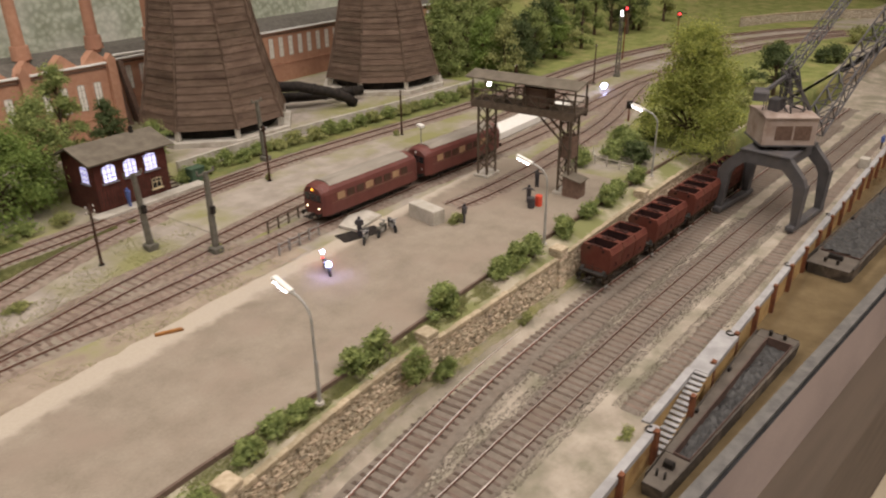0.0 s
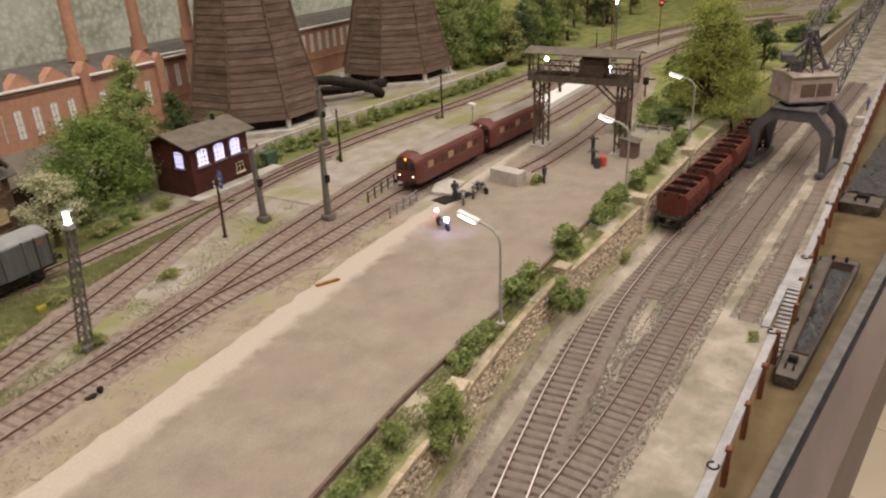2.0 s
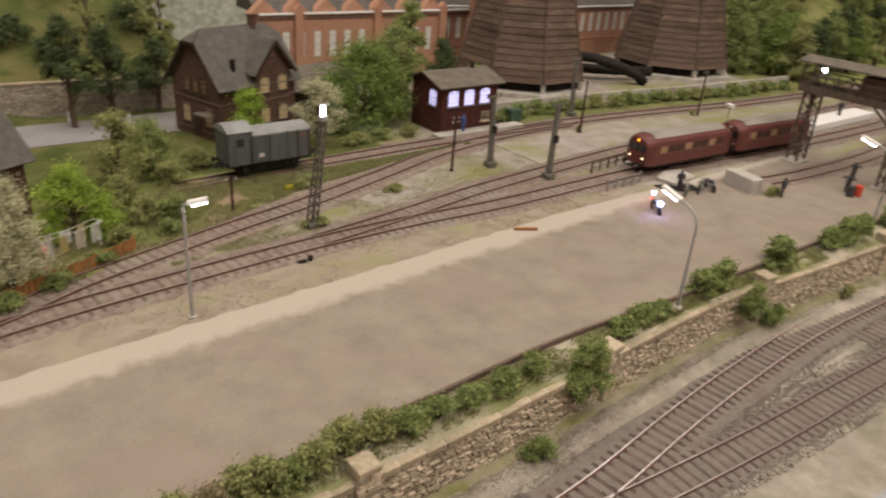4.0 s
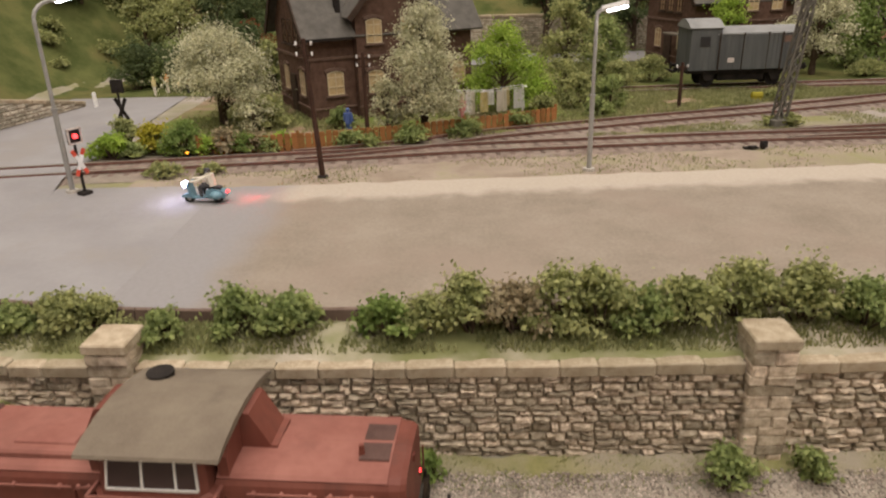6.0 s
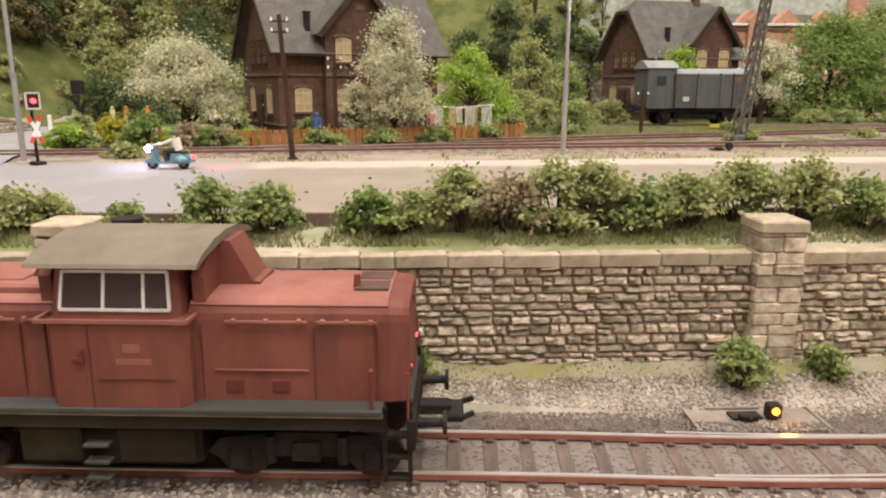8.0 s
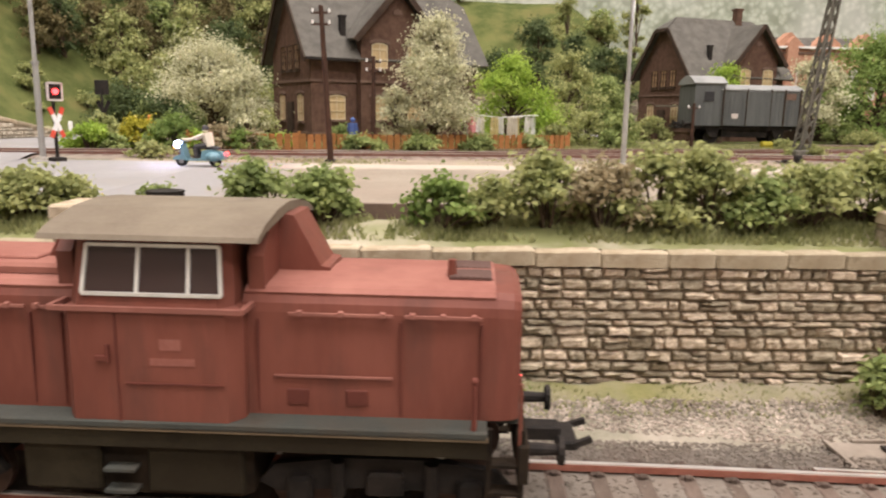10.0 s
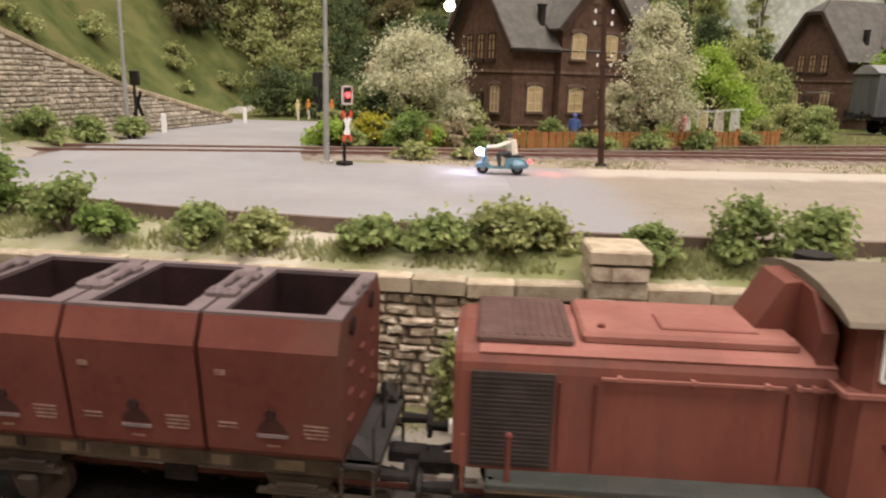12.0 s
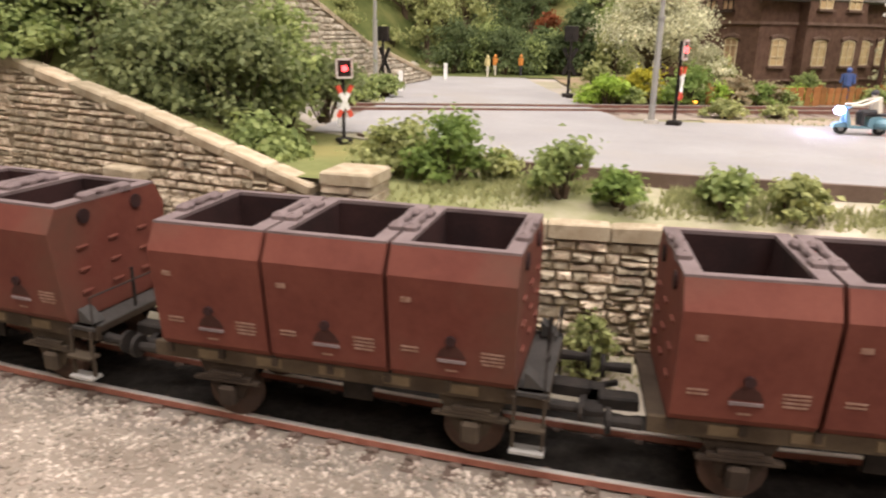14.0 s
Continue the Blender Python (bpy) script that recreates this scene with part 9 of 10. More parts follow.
# ---- loading gantry ----
def build_gantry():
    root = thing("loading_gantry", "rusty iron lattice loading gantry with a felt roof over the track", "gantry", 58.4, 9.4, 0, 0)
    y0, y1 = -4.2, 4.4
    for yy, nm in ((y1, "lattice_leg"), (y0, "lattice_leg")):
        for u in (-0.75, 0.75):
            for v in (-0.5, 0.5):
                bm = bm_new()
                beam(bm, (u, yy + v, 0), (u, yy + v, 7.4), 0.17)
                part("leg", bm, "gantry", root)
        for k in range(6):
            z0_, z1_ = 0.4 + 1.15 * k, 1.55 + 1.15 * k
            s = 1 if k % 2 else -1
            for v in (-0.5, 0.5):
                bm = bm_new()
                beam(bm, (-0.75 * s, yy + v, z0_), (0.75 * s, yy + v, z1_), 0.09)
                part("brace", bm, "gantry", root)
            for u in (-0.75, 0.75):
                bm = bm_new()
                beam(bm, (u, yy - 0.5 * s, z0_), (u, yy + 0.5 * s, z1_), 0.09)
                part("brace", bm, "gantry", root)
        bm = bm_new()
        quadbox(bm, (0, yy, 0.12), (2.3, 1.7, 0.3), bev=0.04)
        part("footing", bm, "concrete", root, "stone footing")
    bm = bm_new()
    quadbox(bm, (0, 0.1, 7.45), (2.5, y1 - y0 + 2.2, 0.28))
    for u in (-1.2, 1.2):
        beam(bm, (u, y0 - 1.0, 7.2), (u, y1 + 1.0, 7.2), 0.2, 0.5)
    part("deck", bm, "gantry", root)
    for u in (-1.22, 1.22):
        bm = bm_new()
        n = 9
        beam(bm, (u, y0 - 1.0, 8.6), (u, y1 + 1.0, 8.6), 0.1)
        beam(bm, (u, y0 - 1.0, 8.05), (u, y1 + 1.0, 8.05), 0.07)
        for k in range(n + 1):
            y = y0 - 1.0 + (y1 - y0 + 2.0) * k / n
            beam(bm, (u, y, 7.5), (u, y, 8.6), 0.09)
            if k < n:
                y2 = y0 - 1.0 + (y1 - y0 + 2.0) * (k + 1) / n
                beam(bm, (u, y if k % 2 else y2, 7.55), (u, y2 if k % 2 else y, 8.6), 0.08)
        part("railing", bm, "gantry", root)
    for u in (-1.1, 1.1):
        for y in (y0 - 0.9, -0.2, y1 + 0.9):
            bm = bm_new()
            beam(bm, (u, y, 7.5), (u, y, 9.7), 0.13)
            part("roof_post", bm, "gantry", root)
    bm = bm_new()
    prism(bm, [(-1.7, 9.62), (0, 10.05), (1.7, 9.62), (1.7, 9.74), (0, 10.18), (-1.7, 9.74)], "y", y0 - 1.4, y1 + 1.4)
    part("roof", bm, "felt", root, "grey felt roof")
    bm = bm_new()
    quadbox(bm, (0, -1.0, 8.4), (1.7, 2.4, 1.7), bev=0.03)
    part("winch_cabin", bm, "brick_trim", root, "brown boarded winch cabin")
    bm = bm_new()
    quadbox(bm, (0.2, y0, 4.3), (1.2, 1.1, 2.0), bev=0.03)
    part("hoist_box", bm, "brick_trim", root, "brown hoist box")
    bm = bm_new()
    beam(bm, (-0.6, y0 + 3.2, 7.2), (-0.6, y0 + 0.4, 4.8), 0.14)
    beam(bm, (0.6, y0 + 3.2, 7.2), (0.6, y0 + 0.4, 4.8), 0.14)
    part("brace", bm, "gantry", root)
    for y in (3.4,):
        bm = bm_new()
        ball(bm, (-1.35, y, 9.2), 0.2, 10, 8)
        part("floodlight", bm, "lamp_on", root, "lit white floodlight")
    hut = thing("hut", "small brown boarded hut beside the gantry leg", "hut", 57.9, 4.2, 0, 0)
    bm = bm_new()
    prism(bm, [(-0.8, 0), (0.8, 0), (0.8, 1.9), (-0.8, 1.6)], "x", -0.7, 0.7)
    part("wall", bm, "brick_trim", hut)
    bm = bm_new()
    beam(bm, (0, -1.0, 1.58), (0, 1.0, 1.98), 1.7, 0.1)
    part("roof", bm, "felt", hut)


build_gantry()
spot_glow("floodlight_glow", 57.0, 12.8, 9.0, 0.006, (0.8, 0.85, 1.0))


# ---- lamps, poles and signals ----
def street_lamp(x, y, rz, h=5.3, lit=True, arm=1.5, z=0.0, label="grey curved street lamp with a flat lit head", head=1.45):
    root = thing("street_lamp", label if lit else "grey steel street lamp post", "street lamp", x, y, z, rz, "street lamps")
    bm = bm_new()
    rod(bm, (0, 0, 0), (0, 0, 0.12), 0.26, 0.24, 10)
    part("foot", bm, "concrete", root)
    bm = bm_new()
    rod(bm, (0, 0, 0.05), (0, 0, h * 0.5), 0.105, 0.10, 10)
    rod(bm, (0, 0, h * 0.5), (0, 0, h * 0.5 + 0.08), 0.13, 0.13, 10)
    tube(bm, [(0, 0, h * 0.5 + 0.05), (0, 0, h)] + [(arm * (1 - math.cos(a)), 0, h + arm * 0.75 * math.sin(a)) for a in [math.pi / 2 * k / 6 for k in range(1, 7)]], 0.075, 8)
    part("post", bm, "grey_post", root)
    bm = bm_new()
    top = h + arm * 0.75
    prism(bm, [(-0.20, 0.02), (-0.14, 0.14), (0.14, 0.14), (0.20, 0.02), (0.16, -0.06), (-0.16, -0.06)], "x", -0.1, head - 0.1)
    tip = Matrix.Translation((arm, 0, top)) @ Matrix.Rotation(radians(-14), 4, "Y")
    bmesh.ops.transform(bm, verts=bm.verts, matrix=tip)
    part("head", bm, "white", root)
    bm = bm_new()
    quadbox(bm, (head * 0.47, 0, -0.10), (head * 0.78, 0.32, 0.10), bev=0.03)
    bmesh.ops.transform(bm, verts=bm.verts, matrix=tip)
    part("tube_light", bm, "lamp_on" if lit else "white", root)
    if lit:
        p = place((x, y, z), rz, (arm + 0.7, 0, top - 0.5))
        spot_glow("street_lamp_glow", p[0], p[1], p[2], 0.004, (1.0, 0.92, 0.9))
    return root


street_lamp(22.9, 1.5, 84, 5.1)
street_lamp(47.2, 1.35, 84, 5.1)
street_lamp(66.8, 0.3, 84, 5.1)
street_lamp(-1.03, 14.3, -30, 6.15, arm=0.35, head=0.95)
street_lamp(-21.96, 12.7, 60, 6.6, arm=0.9)
street_lamp(-32.25, 20.9, 40, 6.2, arm=0.9)


def telegraph_pole(x, y, h=5.6, lean=0.0, z=0.0, arms=1, rz=0.0):
    root = thing("telegraph_pole", "dark creosoted telegraph pole with white insulators", "telegraph pole", x, y, z, rz, "telegraph poles")
    bm = bm_new()
    rod(bm, (0, 0, -0.1), (lean, 0, h), 0.12, 0.085, 8)
    part("pole", bm, "pole_wood", root)
    bm = bm_new()
    rod(bm, (0, 0, 0), (0, 0, 0.1), 0.24, 0.2, 8)
    part("foot", bm, "black", root)
    for k in range(arms):
        zz = h - 0.25 - 0.4 * k
        bm = bm_new()
        beam(bm, (lean - 0.35, 0, zz), (lean + 0.35, 0, zz), 0.07)
        part("cross_arm", bm, "pole_wood", root)
        for u in (-0.3, 0.3):
            bm = bm_new()
            rod(bm, (lean + u, 0, zz), (lean + u, 0, zz + 0.15), 0.05, 0.035, 8)
            part("insulator", bm, "white", root, "white porcelain insulator")


telegraph_pole(-12.1, 14.1, 5.6, -0.3, arms=2)
telegraph_pole(-10.9, 20.3, 4.3, 0, arms=2)
telegraph_pole(25.6, 26.7, 4.8, 0.1, arms=2)
telegraph_pole(45.2, 30.2, 5.4, 0)
telegraph_pole(64.6, 29.4, 5.2, 0)
telegraph_pole(84.5, 26.0, 5.2, 0)
telegraph_pole(101.5, 22.6, 5.6, 0)
telegraph_pole(6.2, 26.6, 2.6, 0)


def lattice_mast(x, y, h, lx, ly, lamp=True):
    root = thing("lattice_mast", "slim grey lattice lighting mast with a lamp on top", "mast", x, y, 0, 8, "masts")
    bm = bm_new()
    p0, p1 = Vector((0, 0, 0.1)), Vector((lx, ly, h))
    u, v = Vector((1, 0, 0)), Vector((0, 1, 0))
    n = 12
    for k in range(n):
        a, b = p0.lerp(p1, k / n), p0.lerp(p1, (k + 1) / n)
        w0, w1 = 0.26 - 0.10 * k / n, 0.26 - 0.10 * (k + 1) / n
        for su, sv in ((-1, -1), (1, -1), (1, 1), (-1, 1)):
            beam(bm, a + su * u * w0 + sv * v * w0, b + su * u * w1 + sv * v * w1, 0.09)
        for q in range(4):
            c = [(-1, -1), (1, -1), (1, 1), (-1, 1)]
            s, t = c[q], c[(q + 1) % 4]
            beam(bm, a + s[0] * u * w0 + s[1] * v * w0, b + t[0] * u * w1 + t[1] * v * w1, 0.06)
    part("lattice", bm, "mast", root)
    bm = bm_new()
    quadbox(bm, (0, 0, 0.15), (0.9, 0.9, 0.5), bev=0.06)
    part("footing", bm, "mast", root)
    if lamp:
        bm = bm_new()
        quadbox(bm, (lx, ly, h + 0.2), (0.5, 0.5, 0.3), bev=0.05)
        quadbox(bm, (lx + 0.1, ly, h + 1.05), (0.7, 0.3, 0.08), -20)
        part("platform", bm, "grey_post", root)
        bm = bm_new()
        rod(bm, (lx, ly, h + 0.3), (lx, ly, h + 1.0), 0.15, 0.13, 8)
        part("lamp", bm, "lamp_on", root, "lit lamp tube")


lattice_mast(9.8, 21.8, 7.4, 0.5, -0.6)
spot_glow("mast_glow", 10.3, 21.1, 8.4, 0.004, (0.9, 0.92, 1.0))


def catenary_post(x, y, h, lx, ly, arm):
    root = thing("yard_post", "grey tapered yard post with a short cross arm", "post", x, y, 0, 0, "yard posts")
    bm = bm_new()
    rod(bm, (0, 0, 0), (lx, ly, h), 0.30, 0.20, 8)
    part("shaft", bm, "mast", root)
    bm = bm_new()
    beam(bm, (lx - arm, ly, h - 0.15), (lx + arm, ly, h - 0.05), 0.12)
    for u in (-arm, arm):
        rod(bm, (lx + u, ly, h - 0.1), (lx + u, ly, h + 0.2), 0.09)
    part("cross_arm", bm, "mast", root)
    bm = bm_new()
    quadbox(bm, (lx * 0.5, ly * 0.5 - 0.3, h * 0.55), (0.35, 0.3, 0.6), bev=0.04)
    part("switch_box", bm, "black", root)
    bm = bm_new()
    quadbox(bm, (0, 0, 0.2), (0.9, 0.9, 0.6), bev=0.08)
    part("footing", bm, "mast", root)


catenary_post(31.9, 21.4, 6.4, 0.2, 0.1, 0.7)
catenary_post(29.4, 26.1, 6.2, -0.2, 0.1, 0.7)
catenary_post(49.4, 35.5, 6.3, -0.1, 0.2, 0.6)


def crossing_signal(x, y, rz, front=True, lit=True, size=1.0):
    """A level-crossing signal: black target with a lamp, and a red and white saltire."""
    root = thing("crossing_signal", "level-crossing signal with a red and white saltire" if front else "back of a level-crossing signal, all black", "signal", x, y, 0, rz, "crossing signals")
    k0 = size
    root.scale = (k0, k0, k0)
    bm = bm_new()
    rod(bm, (0, 0, 0), (0, 0, 2.75), 0.07, 0.06, 8)
    part("post", bm, "black", root)
    bm = bm_new()
    quadbox(bm, (0, 0, 0.08), (0.5, 0.5, 0.18), bev=0.03)
    part("foot", bm, "black", root)
    bm = bm_new()
    quadbox(bm, (0, -0.05, 2.75), (0.62, 0.16, 0.66), bev=0.03)
    box = part("target", bm, "black", root)
    if front:
        bm = bm_new()
        for (a, b), (c, d) in (((-0.31, 2.42), (0.31, 2.42)), ((0.31, 2.42), (0.31, 3.08)), ((0.31, 3.08), (-0.31, 3.08)), ((-0.31, 3.08), (-0.31, 2.42))):
            beam(bm, (a, -0.14, b), (c, -0.14, d), 0.07)
        part("target_border", bm, "letter_white", box, "pale pinkish border")
        bm = bm_new()
        rod(bm, (0.0, -0.12, 2.75), (0.0, -0.22, 2.75), 0.11, 0.11, 12)
        part("lamp", bm, "red_on" if lit else "grille", box, "round red warning lamp")
    for k, s in enumerate((-1, 1)):
        for q, (a, b) in enumerate(((-1.0, -0.55), (-0.55, 0.55), (0.55, 1.0))):
            bm = bm_new()
            beam(bm, (s * 0.28 * a, -0.12 - 0.03 * k, 1.55 + 0.58 * a), (s * 0.28 * b, -0.12 - 0.03 * k, 1.55 + 0.58 * b), 0.05, 0.17)
            part("saltire_arm", bm, ("red" if q != 1 else "white") if front else "black", root)


crossing_signal(-21.3, 12.38, 62, size=0.86)
crossing_signal(-31.12, 7.1, 35, lit=True, size=0.68)
crossing_signal(-23.66, 21.8, 180, False)
crossing_signal(-31.95, 21.2, 150, False, size=0.95)
for i, (x, y) in enumerate(((-31.75, 10.2), (-31.4, 23.05), (-29.7, 31.3), (6.0, 50.5), (1.5, 53.2))):
    bm = bm_new()
    prism(bm, [(-0.12, -0.10), (0.12, -0.10), (0.0, 0.12)], "z", -0.1, 0.95)
    tagged(part("marker_post", bm, "white", None, at=pose(S * x, S * y, S * 0, 0, 0, 20 * i)), "white roadside marker post", "marker post", "marker posts")


def dwarf_signal(x, y, z, rz, on="yellow_on"):
    root = thing("dwarf_signal", "small black ground signal with an amber lamp", "signal", x, y, z, rz, "ground signals")
    root.scale = (0.62, 0.62, 0.62)
    bm = bm_new()
    quadbox(bm, (0, 0, 0.38), (0.48, 0.34, 0.46), bev=0.04)
    quadbox(bm, (0, 0, 0.08), (0.2, 0.2, 0.2))
    box = part("box", bm, "black", root)
    bm = bm_new()
    rod(bm, (0.0, -0.16, 0.40), (0.0, -0.22, 0.40), 0.125, 0.12, 14)
    part("lamp", bm, on, box, "glowing amber lamp")
    bm = bm_new()
    quadbox(bm, (-0.85, 0.15, 0.12), (1.0, 0.5, 0.06))
    quadbox(bm, (-0.8, -0.1, 0.2), (0.5, 0.28, 0.22), bev=0.05)
    rod(bm, (-1.15, -0.1, 0.22), (-0.55, -0.1, 0.22), 0.09, 0.09, 10)
    rod(bm, (-0.85, -0.1, 0.2), (-0.85, -0.35, 0.18), 0.08, 0.06, 8)
    part("point_motor", bm, "black", root)


dwarf_signal(-0.2, -2.35, -3.5, 0)
spot_glow("amber_glow", -0.05, -2.75, -3.15, 0.0006, (1.0, 0.5, 0.1))
bm = bm_new()
quadbox(bm, (0, 0, 0), (2.6, 0.95, 0.06), bev=0.01)
for u in (-1.3, 1.3):
    quadbox(bm, (u, 0, 0.04), (0.06, 1.0, 0.05))
quadbox(bm, (-0.3, 0.46, 0.06), (1.1, 0.06, 0.05))
tagged(part("signal_base_board", bm, "tan_gravel", None, at=pose(S * -0.55, S * -2.35, S * -3.5, 0, 0, -1)), "gravel-covered base board under the ground signal", "board")
dwarf_signal(7.3, 17.2, 0.0, 0, "pane_dark")
dwarf_signal(-19.1, 18.0, 0.0, 0)


def far_signal(x, y, h, on):
    root = thing("light_signal", "tall dark light signal showing red", "signal", x, y, 0, -60, "light signals")
    bm = bm_new()
    rod(bm, (0, 0, 0), (0, 0, h), 0.12, 0.09, 8)
    part("post", bm, "rust", root)
    bm = bm_new()
    quadbox(bm, (0, 0, h + 0.3), (0.7, 0.3, 0.9), bev=0.04)
    beam(bm, (-0.2, 0, h + 0.5), (1.2, 0, h + 0.5), 0.14)
    box = part("head", bm, "black", root)
    bm = bm_new()
    ball(bm, (0, -0.2, h + 0.4), 0.2)
    part("lamp", bm, on, box)


far_signal(120.5, 26.2, 8.0, "red_on")
far_signal(125.5, 19.0, 7.0, "red_on")
far_signal(84.3, 10.0, 1.7, "pane_dark")
lattice_mast(107.6, 21.6, 8.6, 0, 0)
root = thing("marker_lamp", "low black lamp beside the rails with a glaring bluish light", "lamp", 97.6, 19.2, 0.0, 0)
bm = bm_new()
rod(bm, (0, 0, 0), (0, 0, 0.45), 0.09, 0.07, 8)
part("stem", bm, "black", root)
bm = bm_new()
ball(bm, (0, 0, 0.7), 0.42, 12, 8)
part("bulb", bm, "blue_on", root)
spot_glow("marker_lamp_glow", 96.4, 18.6, 0.9, 0.004, (0.5, 0.48, 1.0))
root = thing("sign_post", "thin pale post with a small white board by the tracks", "sign", 58.9, 23.0 - 0.8, 0.0, 0)
bm = bm_new()
rod(bm, (0, 0, 0), (0, 0, 3.4), 0.06, 0.05, 8)
part("post", bm, "hose", root)
bm = bm_new()
quadbox(bm, (0, 0, 3.5), (0.5, 1.1, 0.28), -30, bev=0.02)
part("board", bm, "white", root)
bm = bm_new()
quadbox(bm, (77.5, 20.0, 0.45), (17, 2.6, 0.75), 0, bev=0.05)
tagged(part("platform", bm, "white"), "white platform slab between the tracks", "platform", "", "structure")


# ---- yard things ----
def concrete_ramp():
    bm = bm_new()
    quadbox(bm, (0, 0, 0.62), (1.3, 3.2, 1.3), bev=0.07)
    root = part("loading_block", bm, "concrete", None, at=pose(S * 46.1, S * 11.9, 0, 0, 0, -12))
    tagged(root, "pale concrete loading block with weeds at its foot", "block")
    bm = bm_new()
    prism(bm, [(-0.12, -0.85), (0.1, -0.75), (0.08, 0.85), (-0.1, 0.8)], "z", 0.0, 0.16)
    tagged(part("timber_baulk", bm, "fence_wood", None, at=pose(S * 22.6, S * 14.2, S * 0.04, 0, 0, 62)), "brown timber baulk lying on the sand", "timber")
    bm = bm_new()
    quadbox(bm, (0, 0, 0.65), (1.5, 1.0, 1.3), bev=0.06)
    quadbox(bm, (0, 0, 1.36), (1.6, 1.1, 0.12), bev=0.04)
    tagged(part("green_bin", bm, "bin_green", None, at=pose(S * 41.3, S * 36.3, 0, 0, 0, 0)), "dark green lidded bin beside the track", "bin")
    for i, (x, y, m) in enumerate(((54.0, 5.6, "red"), (53.2, 5.9, "fig_dark"))):
        bm = bm_new()
        rod(bm, (0, 0, 0), (0, 0, 0.95), 0.32, 0.32, 12)
        rod(bm, (0, 0, 0.45), (0, 0, 0.52), 0.34, 0.34, 12)
        tagged(part("oil_drum", bm, m, None, at=pose(S * x, S * y, 0)), "red steel drum in the yard" if m == "red" else "dark steel drum in the yard", "drum", "drums in the yard")
    bm = bm_new()
    rod(bm, (11.0, 28.4, 0.35), (11.6, 28.4, 0.35), 0.2, 0.2, 8)
    quadbox(bm, (11.3, 28.4, 0.15), (0.5, 0.3, 0.3))
    tagged(part("hydrant", bm, "leaf_yellow"), "yellow point lever weight beside the track", "lever")


concrete_ramp()


def figure(x, y, z, rz, coat, legs, label, h=1.75, arms=0.0):
    """A plain model figure, in one mesh."""
    bm = bm_new()
    for s in (-1, 1):
        rod(bm, (0.02, s * 0.1, 0), (0, s * 0.09, 0.85), 0.085, 0.11, 7)
    rod(bm, (0, 0, 0.82), (0, 0, 1.42), 0.20, 0.23, 8)
    for s in (-1, 1):
        rod(bm, (0, s * 0.24, 1.38), (0.28 * arms, s * (0.30 + 0.2 * arms), 0.95 + 0.35 * arms), 0.075, 0.055, 6)
    ball(bm, (0, 0, 1.58), 0.13, 8, 6)
    for v in bm.verts:
        v.co *= h / 1.72
    ob = part("figurine", mesh_of(bm, "figurine"), coat, None, at=pose(S * x, S * y, S * z, 0, 0, rz))
    ob.data.materials.append(M[legs])
    for p in ob.data.polygons:
        if p.center.z < S * 0.86 * h / 1.72:
            p.material_index = 1
    return tagged(ob, label, "figurine", "figurines")


figure(47.2, 8.8, 0, 120, "fig_dark", "fig_dark", "small painted figurine in dark clothes in the yard")
figure(54.0, 6.6, 0, 200, "fig_dark", "fig_dark", "small painted figurine in dark clothes in the yard", arms=1)
figure(40.3, 14.2, 0, 40, "fig_dark", "fig_dark", "small painted figurine in dark clothes beside the pit")
figure(33.3, 34.9, 0.3, 0, "fig_blue", "fig_blue", "small painted figurine in blue before the signal box")
figure(-11.9, 20.9, 0.1, 60, "fig_blue", "fig_blue", "small painted figurine in a blue dress in the garden", 1.5)
figure(-6.2, 23.2, 0.1, 0, "fig_pink", "fig_pink", "small painted figurine in pink by the washing line", 1.6)
figure(-27.2, 34.9, 0.05, 0, "fig_yellow", "fig_white", "small painted figurine in yellow on the side road", h=1.3)
figure(-26.7, 36.0, 0.05, 0, "fig_orange", "fig_white", "small painted figurine with an orange rucksack on the side road", h=1.3)
figure(-25.1, 35.5, 0.1, 0, "fig_orange", "fig_dark", "small painted figurine in orange on the side road", h=1.3)
figure(79.5, 20.0, 0.83, 0, "fig_dark", "fig_dark", "small painted figurine on the platform")
figure(101.5, quay_y(101.5) + 0.6, -3.58, 90, "fig_blue", "fig_dark", "small painted figurine in dark blue on the quay")
figure(58.0, 8.0, 0.0, 0, "fig_dark", "fig_dark", "small painted figurine below the gantry", arms=1)


